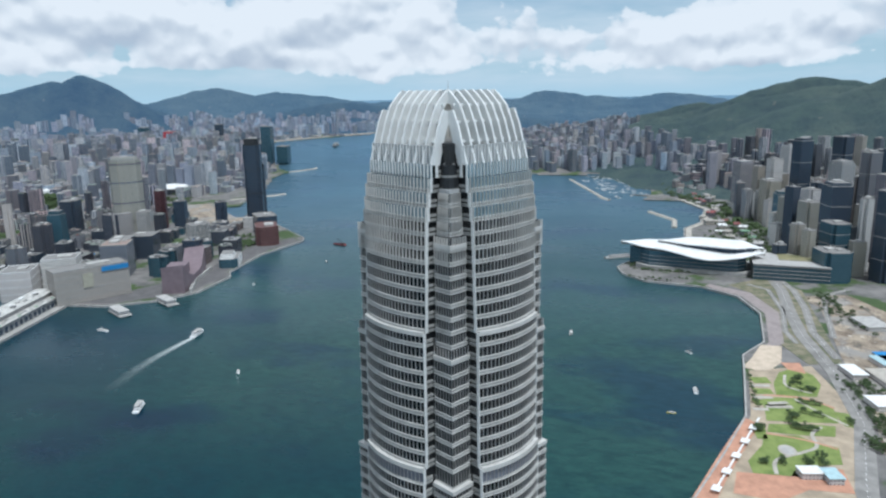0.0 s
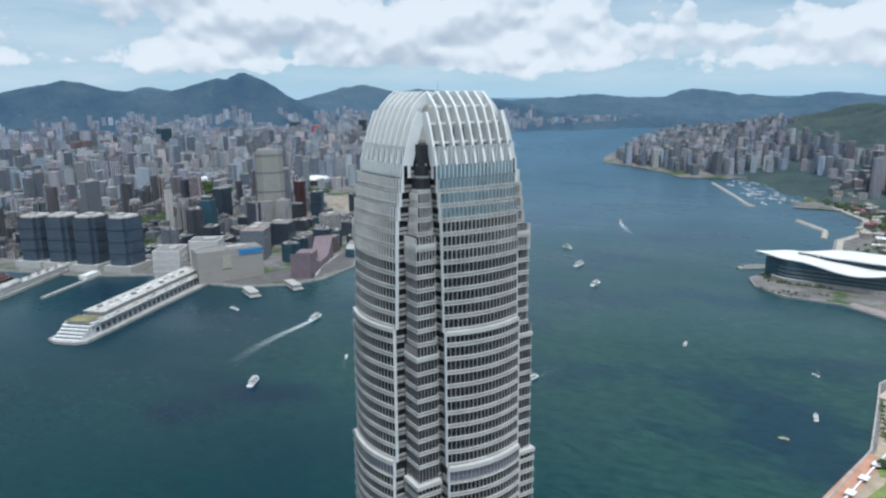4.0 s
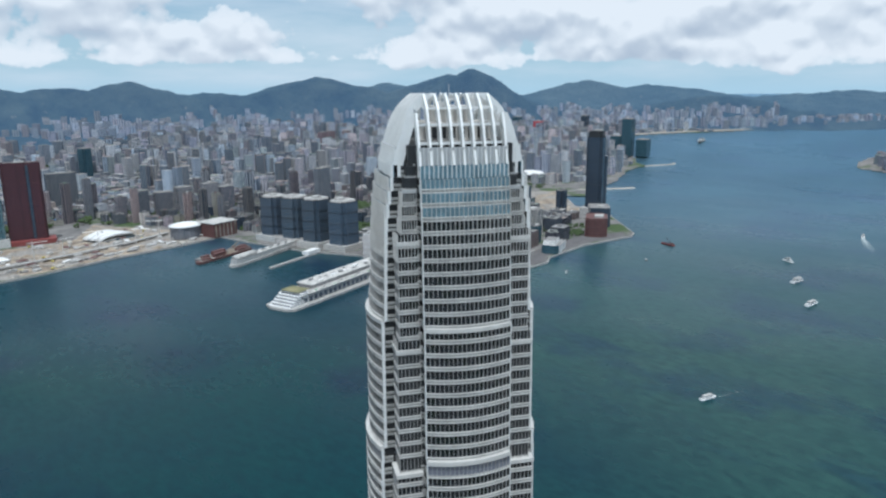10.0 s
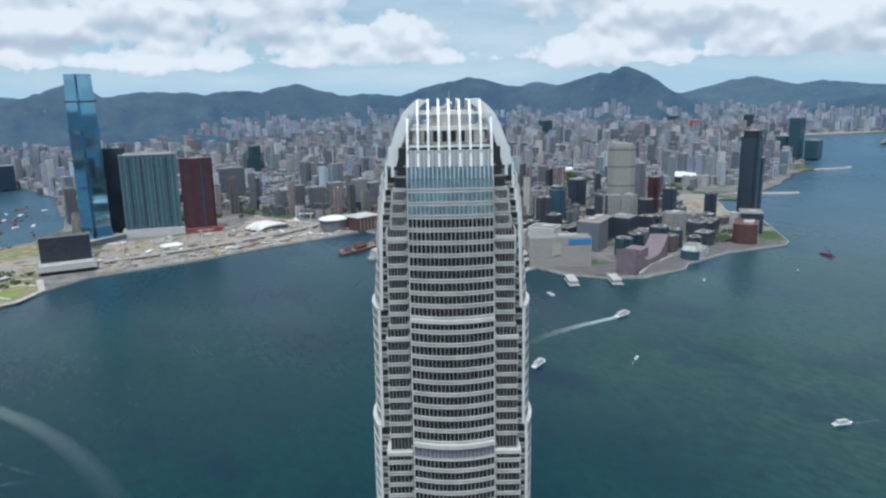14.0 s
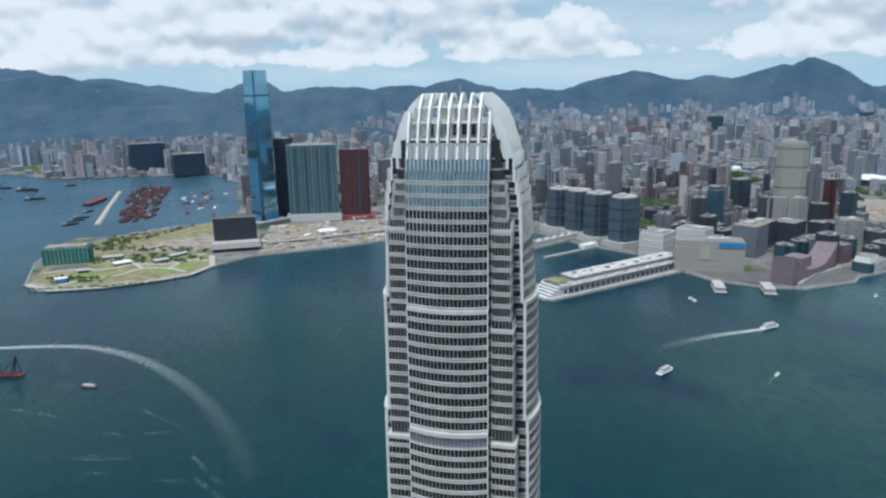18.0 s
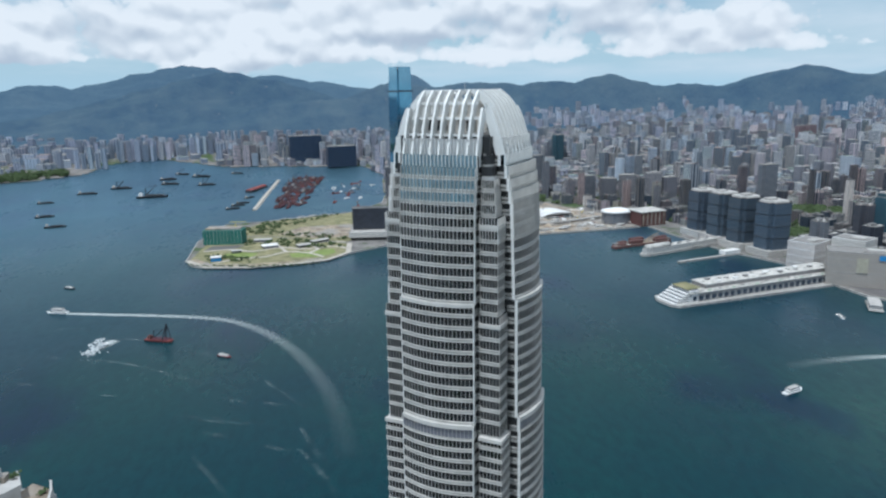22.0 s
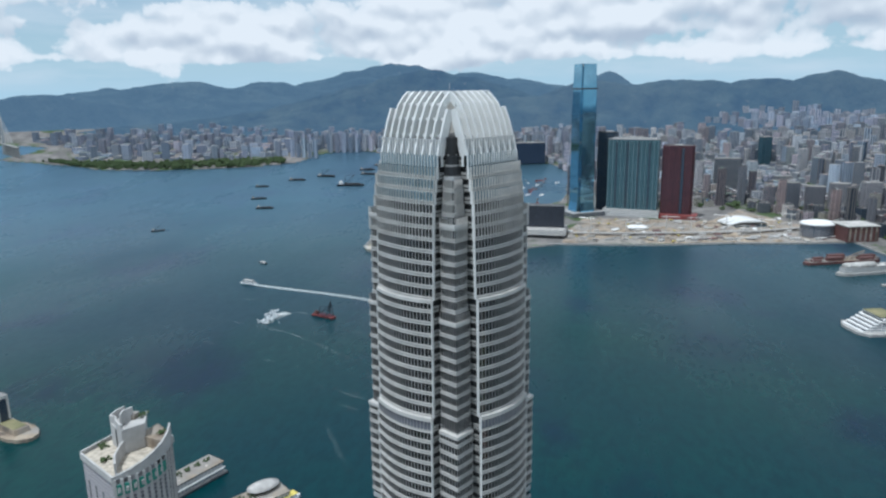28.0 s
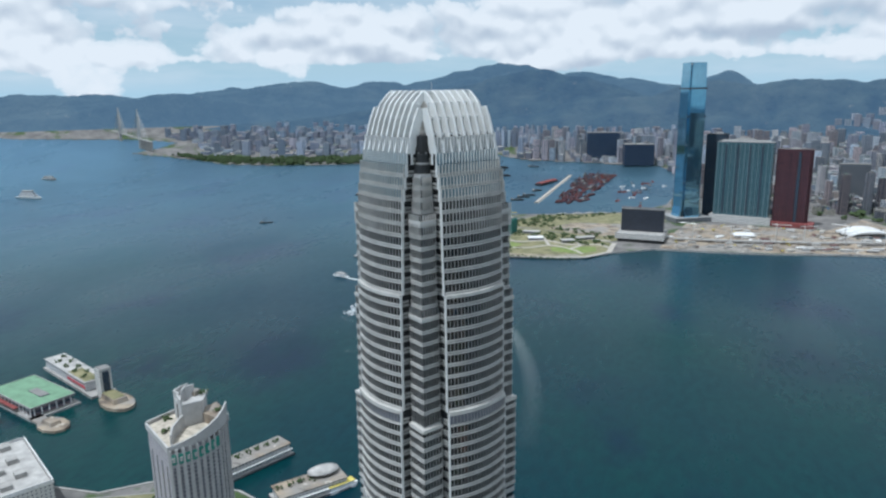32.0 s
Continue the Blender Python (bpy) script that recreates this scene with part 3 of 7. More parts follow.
land_far("ground_far_island", ISLAND_FAR, "distant built-up ground along the near shore")

# peaks: east, north, height, reach along and across
PEAKS = ((6517, 6188, 570, 998), (6058, 5435, 568, 612), (6488, 7628, 533, 1214), (5338, 7604, 517, 1207), (4742, 7417, 388, 916), (3740, 7581, 371, 955), (2823, 7489, 445, 759), (2022, 7251, 390, 790), (1242, 7163, 414, 1070), (380, 7007, 386, 816), (-470, 6497, 279, 1137), (-1810, 8507, 640, 1478), (712, 11384, 587, 734), (-1043, 11814, 493, 1697), (-1769, 13082, 573, 1519), (-3640, 13923, 835, 1946), (-4150, 12693, 443, 1482), (-5561, 12017, 462, 1481), (-6338, 10476, 496, 1744), (-7689, 10240, 383, 1540), (-6645, 7532, 378, 1169), (-9548, 8747, 314, 2174), (-10560, 8222, 377, 2155), (9600, 13000, 520, 2600), (10286, 6548, 503, 1413), (11368, 5863, 423, 1958), (9160, 3744, 337, 1022), (12489, 952, 390, 970), (13502, 161, 300, 1630), (11970, -1164, 370, 1213), (11732, 2711, 350, 2196), (9300, 1200, 120, 600))
ISLE_PEAKS = ((6211, -1750, 520, 950), (4900, -1400, 420, 850), (3860, -1705, 500, 850), (4300, -700, 250, 520), (7000, -900, 310, 700), (5300, -450, 240, 600), (2900, -2000, 470, 750))


def rise(x, y, peaks):
    h = 0.0
    for px, py, ph, pr in peaks:
        q = ((x - px) ** 2 + (y - py) ** 2) / (pr * pr)
        if q < 9:
            v = ph * math.exp(-0.75 * q ** 0.8)
            h = max(h, v) + 0.18 * min(h, v)
    return h


def hills(name, peaks, lo, hi, near, far, sink, mat, label):
    s = Shape()
    na, nd = int((hi - lo) / 0.2), 64
    for i in range(na + 1):
        a = radians(lo + (hi - lo) * i / na)
        for j in range(nd + 1):
            d = near * (far / near) ** (j / nd)
            x, y = d * math.sin(a), d * math.cos(a)
            h = rise(x, y, peaks) * min(1.0, max(0.0, (d - near) / (near * 0.12)))
            rough = noise.fractal(Vector((x / 700, y / 700, 0.3)), 0.8, 2.1, 7)
            crag = noise.fractal(Vector((x / 210, y / 210, 1.7)), 0.9, 2.2, 4)
            spur = 1 - 2 * abs(noise.noise(Vector((x / 620, y / 620, 4.4)))) - abs(noise.noise(Vector((x / 260, y / 260, 8.1))))
            h = h * (1 + 0.08 * rough) + (10 * rough + 9 * crag) * min(1, h / 60) + 0.17 * spur * min(h, 300) * (1 - 0.6 * min(1, h / 420)) - sink
            s.v.append(drawn_in(x, y, h))
    for i in range(na):
        for j in range(nd):
            a = i * (nd + 1) + j
            s.f.append((a, a + nd + 1, a + nd + 2, a + 1))
    ob = setting(name, s, mat, label, "hills")
    for f in ob.data.polygons:
        f.use_smooth = True


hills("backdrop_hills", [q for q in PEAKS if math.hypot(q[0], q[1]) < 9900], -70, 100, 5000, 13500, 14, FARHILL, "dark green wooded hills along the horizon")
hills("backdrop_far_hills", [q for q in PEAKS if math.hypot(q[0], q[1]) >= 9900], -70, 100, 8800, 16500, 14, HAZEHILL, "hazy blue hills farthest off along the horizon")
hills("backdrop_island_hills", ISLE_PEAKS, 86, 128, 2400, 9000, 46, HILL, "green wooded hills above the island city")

# ---- the skyscraper in the middle ----
PROFILE = ((0, 30.6), (288, 30.2), (294, 30.0), (294.01, 29.0), (339, 28.8), (339.01, 27.9), (360, 26.3), (373, 25.2), (381, 23.7), (386, 22.5), (393, 20.6), (401, 18.1), (407, 15.4), (410, 12.4), (411.6, 10.2))
BAY = 14.1


def bow(z):
    return 2.9 if z < 339 else 0.5 if z > 388 else 2.9 - 2.4 * (z - 339) / 49


def reach(z):
    for (a, p), (b, q) in zip(PROFILE, PROFILE[1:]):
        if z <= b:
            return p + (q - p) * (z - a) / (b - a)
    return PROFILE[-1][1]


def corner_reach(z):
    return 23.6 if z < 288 else 22.5 if z < 331 else 21.5 if z < 366 else 20.3 - 1.3 * (z - 366) / 16


def bay_path(z, out=0.0, w=BAY, n=20):
    d, b = reach(z), bow(z)
    return [(a, -(d + out - b * (a / BAY) ** 2)) for a in (w * (2 * k / n - 1) for k in range(n + 1))]


def spun(shape, k):
    c, s = (1, 0, -1, 0)[k], (0, 1, 0, -1)[k]
    shape.v = [(x * c - y * s, x * s + y * c, z) for x, y, z in shape.v]
    return shape


def mullions(path, z0, z1, wide, deep):
    s = Shape()
    for k, (x, y) in enumerate(path):
        p, q = path[max(0, k - 1)], path[min(len(path) - 1, k + 1)]
        t = math.degrees(math.atan2(q[1] - p[1], q[0] - p[0]))
        s.box(x, y, z0, wide, deep, z1 - z0, t)
    return s


def storey(tower, k, z0, z1, path_at, top, plant):
    """One storey of one bay: spandrel with two rails, glass behind mullions."""
    sill = z0 + (0.9 if plant else 1.4)
    sp = spun(Shape().band(path_at(0.0), 0.8, z0, sill), k)
    a = part("spandrel", sp, SPANDREL, tower)
    rails = Shape().band(path_at(0.28), 0.3, z0 + 0.05, z0 + 0.42)
    if not plant:
        rails.band(path_at(0.28), 0.3, z0 + 1.05, z0 + 1.35)
    part("rail", spun(rails, k), RAIL, a, "pale metal rails")
    g = part("window_band", spun(Shape().band(path_at(-0.3), 0.3, sill, z1), k), SKYPANE if top else (GREYPANE if plant else PANE), tower, "row of glass panes")
    part("mullions", spun(mullions(path_at(0.14 if z0 > 360 else -0.12), z0 if z0 > 360 else sill - 0.1, z1, 0.13, 0.7 if z0 > 360 else 0.42), k), RAIL if z0 > 360 else MULLION, g)


SPANDREL = paint("grey_spandrel", (0.37, 0.37, 0.35), 0.45, 0.2, 0.14, 0.2)
GREYPANE = glass("plant_floor_louvres", (0.13, 0.14, 0.17), 0.3, 0.2, 1.4)


def skyscraper():
    t = thing("skyscraper", "tall silver office tower with curved bays and white crown fins", "skyscraper", turn=-31.87)
    levels = [288.5 - 4.4 * k for k in range(9, 0, -1)] + [288.5] + [294 + 4.5 * k for k in range(10)] + [339 + 47 / 11 * k for k in range(11)] + [386]
    for z0, z1 in zip(levels, levels[1:]):
        plant, top = z0 == 288.5, z0 > 372
        c = corner_reach(z0 + 0.5)
        for k in range(4):
            storey(t, k, z0, z1, lambda o: bay_path(z0 + 0.02, o), top, plant)
            if z0 < 381:
                low = 15.1
                storey(t, k, z0, z1, lambda o: [(low + (c - low) * i / 6, -c - o) for i in range(6)] + [(c + o, -c - o)] + [(c + o, -low - (c - low) * (5 - i) / 6) for i in range(6)], False, plant)
    # storeys below the camera's view, in one piece a bay
    for k in range(4):
        low, rail = Shape(), Shape()
        for i in range(56):
            z = 4.4 * i + 3.4
            if z > 246:
                break
            for path in (bay_path(100, 0, n=10), [(15.6, -23.6), (23.6, -23.6), (23.6, -15.6)]):
                low.band(path, 0.8, z, z + 2.0)
                rail.band([(x * 0.985, y * 0.985) for x, y in path], 0.3, z + 2.0, z + 4.4)
        part("lower_facade", spun(low, k), ALU, t)
        part("lower_glazing", spun(rail, k), PANE, t)
        slot = Shape()
        for z0, z1 in zip(levels, levels[1:]):
            if z0 < 381:
                c = corner_reach(z0 + 0.5) - 1.0
                for a, b in ((14.75, -c), (c, -14.75)):
                    slot.box(a, b, z0, 1.5 if b < -15 else 1.9, 1.9 if b < -15 else 1.5, 0.9)
                    slot.box(a, b, z0 + 1.4, 1.5 if b < -15 else 1.9, 1.9 if b < -15 else 1.5, 0.8)
        part("slot_cladding", spun(slot, k), SPANDREL, t, "grey metal bands in the recess")["kind"] = "stuff"
        # ledges at the setbacks
        for z, lift in ((293.0, 1.5), (338.2, 1.3)):
            led = Shape().band(bay_path(z - 1, 0.45), 1.9, z, z + lift)
            part("setback_ledge", spun(led, k), RAIL, t, "pale metal ledge at a setback")
        for z in (287.4, 330.4, 365.4):
            c = corner_reach(z - 1)
            led = Shape().band([(14.8, -c - 0.4), (c + 0.4, -c - 0.4), (c + 0.4, -14.8)], 1.9, z, z + 1.3)
            part("corner_ledge", spun(led, k), RAIL, t, "pale metal ledge on a corner bay")
        c = corner_reach(381.9)
        cap = Shape().prism([(14.9, -c - 0.2), (c + 0.2, -c - 0.2), (c + 0.2, -14.9), (14.9, -14.9)], 381.6, 382.6)
        part("corner_roof", spun(cap, k), ALU, t)
        # dark recess over each corner bay, its louvres near-black for the void's shade
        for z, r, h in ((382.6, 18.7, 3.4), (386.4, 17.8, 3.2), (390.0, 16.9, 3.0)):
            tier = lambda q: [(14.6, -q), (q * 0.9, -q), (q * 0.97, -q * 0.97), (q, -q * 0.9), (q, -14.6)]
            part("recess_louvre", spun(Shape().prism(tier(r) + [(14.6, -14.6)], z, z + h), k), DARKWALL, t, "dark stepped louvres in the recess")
            part("recess_rim", spun(Shape().band(tier(r + 0.15), 0.9, z - 0.3, z + 0.3), k), SPANDREL, t, "grey metal rim in the recess")
    # bay ends and dark slots; cores painted near-black so the slots read as shaded
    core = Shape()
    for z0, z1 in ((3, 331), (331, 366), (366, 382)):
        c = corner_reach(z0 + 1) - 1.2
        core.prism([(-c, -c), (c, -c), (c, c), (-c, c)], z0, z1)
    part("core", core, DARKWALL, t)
    for k in range(4):
        body, ends, returns = Shape(), Shape(), Shape()
        for z0, z1 in zip([3] + levels, levels + [395]):
            if z1 <= z0:
                continue
            q = z1 - 0.1 if z0 > 5 else 100
            p = bay_path(q, -0.9, BAY - 0.5, 8)
            body.prism(p + [(BAY - 0.5, -8), (-BAY + 0.5, -8)], z0, z1)
            e = reach(q) - bow(q)
            for sgn in (-1, 1):
                ends.box(sgn * (BAY + 0.12), -(e - 0.2), z0, 0.28, 1.0, z1 - z0)
                returns.box(sgn * (BAY - 0.1), -(e - 2.2), z0, 0.6, 3.2, 0.9)
                returns.box(sgn * (BAY - 0.1), -(e - 2.2), z0 + 1.4, 0.6, 3.2, 0.8)
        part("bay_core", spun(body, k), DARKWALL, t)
        part("bay_return", spun(returns, k), SPANDREL, t, "grey metal bands on the bay's flank")["kind"] = "stuff"
        part("bay_edge", spun(ends, k), FIN, t, "white metal edge strip")
        # tall glazed band and pale screen under the crown
        g = part("window_band", spun(Shape().band(bay_path(388, -0.3), 0.3, 386, 390), k), SKYPANE, t, "glass panes painted the blue of reflected sky")
        part("mullions", spun(mullions(bay_path(388, 0.0), 386, 390, 0.24, 0.6), k), FIN, g)
        part("screen", spun(Shape().band(bay_path(392, -0.2), 0.5, 390, 395.4), k), ALU, t, "pale metal screen")
        part("screen_ribs", spun(mullions(bay_path(392, 0.1), 389.6, 395.4, 0.2, 0.36), k), FIN, t)
        # fins of the crown
        for i in range(9):
            a = BAY * (i / 4 - 1) * 0.985
            fin, outer, inner = Shape(), [], []
            zz = 390.0
            while zz <= 411.7:
                d = reach(zz) - bow(zz) * (a / BAY) ** 2
                if i in (0, 8) and zz > 405.6:
                    break
                outer.append((d + 0.5, zz))
                inner.append((d - 2.9, zz - 0.5))
                zz += 1.2
            ring = [(-y, z) for y, z in outer] + [(-y, z) for y, z in reversed(inner)]
            fin.loft([[(a - 0.36, y, z) for y, z in ring], [(a + 0.36, y, z) for y, z in ring]])
            part("crown_fin", spun(fin, k), FIN, t, "white curved metal fin")
        for z, w in ((396.0, 13.4), (401.6, 13.0), (406.6, 11.4)):
            part("ring_beam", spun(Shape().band(bay_path(z, -1.6, w, 10), 0.7, z, z + 0.8), k), FIN, t)
    # Near-black fill, so gaps behind the crown read as shaded.
    roof = Shape().prism([(-17, -17), (17, -17), (17, 17), (-17, 17)], 382, 396)
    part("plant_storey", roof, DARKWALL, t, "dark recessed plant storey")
    part("crown_roof", Shape().prism(oval(31, 31, 16), 396, 397), ROOFGREY, t)
    drum = part("roof_drum", Shape().prism(notched(25, 25), 397, 402.4), PALECONC, t, "concrete drum with near-black panels drawn for openings")
    for k in range(4):
        for a in (-7.5, -4.5, -1.5, 1.5, 4.5, 7.5):
            # Near-black panel on the solid drum, standing in for a shaded void.
            part("opening", spun(Shape().box(a, -12.55, 397.6, 1.7, 0.5, 3.6), k), DARKWALL, drum)
    part("upper_drum", Shape().prism(oval(15, 15, 12), 402.4, 407.5), PALECONC, t)
    part("cleaning_crane", Shape().box(-3.5, -5.5, 407.2, 4.2, 2.2, 1.8, 20).rod((-3, -5, 408), (1.0, -9.4, 410.4), 0.45), WHITE, t, "white roof crane")
    part("mast", Shape().rod((0.5, 0.5, 407), (0.5, 0.5, 414.5), 0.22, 6, 0.08), ALU, t)
    return t


skyscraper()

# ---- buildings ----
def block(name, label, x, y, w, d, h, mat, turn=0, plan=None, shrink=1.0, podium=None, bands=0, cap=0.0, plant=True, z0=3.4, category="building", group="", bandmat=None, capmat=None):
    """A building with its body, roof edge, plant rooms and, where asked, a podium and floor bands."""
    t = thing(name, label, category, x, y, z0, turn, group)
    pts = plan(w, d) if plan else rect(0, 0, w, d)
    low = 0.0
    if podium:
        pw, pd, ph = podium
        p = part("podium", Shape().prism(rect(0, 0, pw, pd), 0, ph), PALE, t)
        part("podium_roof", Shape().prism(rect(0, 0, pw * 0.96, pd * 0.94), ph, ph + 0.6), ROOFGREY, p)
        low = ph - 0.3
    b = part("body", Shape().prism(pts, low, h, shrink), mat, t)
    k = shrink
    edge = [(px * k, py * k) for px, py in pts]
    part("parapet", Shape().band(edge, 0.9, h - 0.4, h + 1.6, True), bandmat or CONC, t)
    if bands:
        for i in range(1, bands + 1):
            z = low + (h - low) * i / (bands + 1)
            f = 1 + (k - 1) * (z - low) / (h - low)
            part("floor_band", Shape().band([(px * f * 1.012, py * f * 1.012) for px, py in pts], 0.8, z, z + 1.5, True), bandmat or CONC, b)
    if cap:
        part("crown", Shape().prism([(px * k * 0.86, py * k * 0.86) for px, py in pts], h + 0.02, h + cap, 0.96), capmat or mat, t)
    if plant:
        rnd = random.Random(int(x * 7 + y))
        part("plant_room", Shape().box(rnd.uniform(-.15, .15) * w, rnd.uniform(-.15, .15) * d, h + cap - 0.1, w * rnd.uniform(.25, .45), d * rnd.uniform(.25, .45), rnd.uniform(3, 6)), ROOFGREY, t)
        if rnd.random() < 0.7:
            part("water_tank", Shape().box(rnd.uniform(-.3, .3) * w * k, rnd.uniform(-.3, .3) * d * k, h + cap - 0.1, w * 0.16, d * 0.18, rnd.uniform(2, 4)), CONC, t)
    return t


# the slim supertall glass tower across the harbour
def supertall():
    t = thing("supertall_tower", "very tall slim tower of blue mirror glass", "skyscraper", 86, 2030, 3.4, 31)
    for sx, sy in ((0, -1), (1, 0), (0, 1), (-1, 0)):
        s = Shape()
        rings = []
        for z, r, flare in ((0, 33, 9), (18, 32, 3), (45, 31, 0), (330, 30, 0), (478, 27, 0)):
            o = r + flare
            a = 24 if z < 400 else 22
            p = [(-a, -o), (a, -o), (a, -o + 6), (-a, -o + 6)]
            ang = {(0, -1): 0, (1, 0): 90, (0, 1): 180, (-1, 0): 270}[sx, sy]
            c, n = math.cos(radians(ang)), math.sin(radians(ang))
            rings.append([(u * c - v * n, u * n + v * c, z) for u, v in p])
        s.loft(rings)
        part("glass_face", s, MIRROR, t, "sheer blue mirror-glass face")
    part("core", Shape().prism(rect(0, 0, 50, 50), 0, 474, 0.92), DARKGLASS, t)
    for z in (118, 232, 318, 400):
        part("belt", Shape().prism(rect(0, 0, 58.5, 58.5), z, z + 5, 0.995), DARKGLASS, t, "dark louvred belt")
    part("roof", Shape().prism(rect(0, 0, 48, 48), 470, 476), ROOFGREY, t)
    part("podium", Shape().prism(rect(0, 0, 120, 100), 0, 14), GREYWALL, t)


MIRROR = glass("mirror_glass", (0.19, 0.36, 0.48), 0.05, 0.12, 14.0)
MIRROR.node_tree.nodes["Principled BSDF"].inputs["Metallic"].default_value = 0.9


HARBOURGLASS = facade("residential_glass_wall", (0.085, 0.17, 0.195), (0.012, 0.045, 0.06), 3.4, 4.6, 0.6, 0.72, 0.2, False, 0.06)
REDTOWER = facade("red_tower_wall", (0.078, 0.026, 0.034), (0.022, 0.018, 0.028), 3.4, 4.4, 0.55, 0.6, 0.2)
DULLWALL = facade("dull_hotel_wall", (0.36, 0.34, 0.30), (0.16, 0.16, 0.15), 4.0, 4.0, 0.5, 0.4, 0.15)
RIBGREY = paint("pale_teal_rib", (0.2, 0.27, 0.29), 0.5)
SLABDARK = paint("dark_bronze_panel", (0.032, 0.036, 0.05), 0.45, 0, 0.2, 0.1)
QUAYGLASS = facade("quay_glass_wall", (0.10, 0.13, 0.165), (0.03, 0.055, 0.085), 3.9, 2.6, 0.7, 0.66, 0.3, False, 0.08)
NAVYGLASS = facade("navy_glass_wall", (0.03, 0.055, 0.1), (0.015, 0.03, 0.06), 4.0, 6.0, 0.7, 0.6, 0.1, False, 0.1)
TOWERBEIGE = facade("grey_beige_wall", (0.36, 0.36, 0.32), (0.2, 0.21, 0.2), 3.4, 3.0, 0.5, 0.5, 0.1)
PINKTAN = paint("pale_tan_panel", (0.4, 0.38, 0.3), 0.7)
REDBLOCK = paint("red_facade", (0.5, 0.06, 0.08), 0.6)


def landmarks():
    supertall()
    block("residential_tower", "dark slab-sided residential tower behind the supertall", 168, 2115, 62, 40, 262, DARKGLASS, -14, notched, bands=6, bandmat=DARKWALL)
    hs = block("residential_slab", "wide blue-green glass residential slab with pale vertical ribs", 246, 2030, 158, 34, 244, HARBOURGLASS, -14, podium=(176, 60, 22), cap=6, capmat=PALE)
    for i in range(13):
        part("rib", Shape().box(-76 + i * 12.7, -17.4, 22, 0.9, 1.2, 222), RIBGREY, hs)
    for i in range(4):
        part("vertical_slot", Shape().box(-52 + i * 34, -17.6, 30, 5, 1.4, 205), DARKGLASS, hs)
    red = block("residential_tower", "tall reddish-brown residential tower over a red podium", 380, 2012, 96, 40, 226, REDTOWER, -12, notched, bands=3, bandmat=REDWALL)
    part("entrance_podium", Shape().box(4, -8, 0, 122, 62, 13), RUST, red, "red podium")
    part("vertical_slot", Shape().box(14, -21, 14, 7, 2, 205), DARKGLASS, red)
    for i in range(6):
        part("rib", Shape().box(-44 + i * 17, -20.6, 14, 1.2, 1.4, 206), REDWALL, red)
    # museum: dark slab on a low podium
    m = thing("museum", "dark upright slab museum on a low wide podium", "museum", -22, 1690, 3.4, -4)
    part("slab", Shape().box(0, 6, 24, 112, 22, 62), SLABDARK, m)
    for i in range(9):
        part("fin", Shape().box(-48 + 12 * i, -5.4, 26, 0.6, 0.8, 58), DARKWALL, m)
    part("podium", Shape().box(0, 0, 9, 128, 96, 13), PALE, m)
    # Near-black block carries the shade under the podium's overhang.
    part("undercroft", Shape().box(0, 0, 0, 116, 84, 9), DARKWALL, m)
    part("roof_deck", Shape().box(0, 0, 22, 120, 88, 0.7), ROOFGREY, m)
    part("screen_frame", Shape().band(rect(0, 6, 113, 23), 0.8, 84, 87, True), CONC, m)
    # netted building on the park's tip
    n = thing("netted_building", "low building wrapped in green netting", "building", -432, 1690, 3.4, -6)
    part("netting", Shape().box(0, 0, 0, 108, 46, 40), TEAL, n)
    part("roof", Shape().box(0, 4, 40, 96, 38, 4), SAND, n)
    for i in range(12):
        part("scaffold_pole", Shape().box(-52 + i * 9.4, -23.4, 0, 0.6, 0.6, 43), PALE, n)
    part("site_crane", Shape().rod((30, 8, 44), (30, 8, 58), 1).rod((14, 8, 58), (60, 8, 58), 0.8), YELLOW, n)
    # four dark glass hotel blocks on the ferry quay
    for i, (x, y, h) in enumerate(((886, 1545, 122), (902, 1465, 126), (914, 1382, 128), (938, 1296, 128))):
        block("office_block", "dark bronze-glass office block on the ferry quay", x, y, 68, 62, h, QUAYGLASS, 12, notched, podium=(84, 76, 16), bands=3, bandmat=DARKWALL, cap=5, capmat=ROOFGREY, group="ferry quay blocks")
    # arcade hall and striped hall beside the quay
    h = thing("opera_hall", "low hall with a curved white roof", "hall", 720, 1760, 3.4, 10)
    part("hall_wall", Shape().prism(oval(92, 78, 20), 0, 34), GREYWALL, h)
    part("hall_roof", Shape().loft([[(x * k, y * k, z) for x, y in oval(100, 84, 20)] for k, z in ((1, 34), (0.96, 38), (0.6, 42), (0.1, 43))]), WHITE, h, "white curved roof", True)
    c = thing("striped_hall", "brown striped hall with a pale flat roof", "building", 800, 1725, 3.4, 14)
    part("body", Shape().box(0, 0, 0, 86, 70, 40), BROWN, c)
    for i in range(6):
        part("fascia_strip", Shape().box(-36 + i * 14.4, -35.3, 2, 5, 1, 37), SAND, c)
    part("roof", Shape().box(0, 0, 40, 90, 74, 2.5), WEATHERED, c)
    # long pale hotel on the point and its neighbours
    ht = block("long_hotel", "long pale hotel with a blue band along its end", 972, 1012, 54, 146, 70, DULLWALL, 58, bands=4, bandmat=CONC)
    part("blue_band", Shape().box(-28.2, -45, 58, 1.2, 54, 10), SIGNBLUE, ht, "bright blue band")
    part("wall_panel", Shape().box(-27.8, 10, 30, 1.2, 20, 30), PINKTAN, ht, "pale tan panel")
    block("white_hotel", "white low hotel wing behind the cruise pier", 945, 1160, 76, 60, 62, PALE, 30, bands=3, bandmat=WHITE)
    block("white_hotel", "white low hotel wing behind the cruise pier", 1030, 1130, 60, 70, 70, PALE, 30, bands=3, bandmat=WHITE)
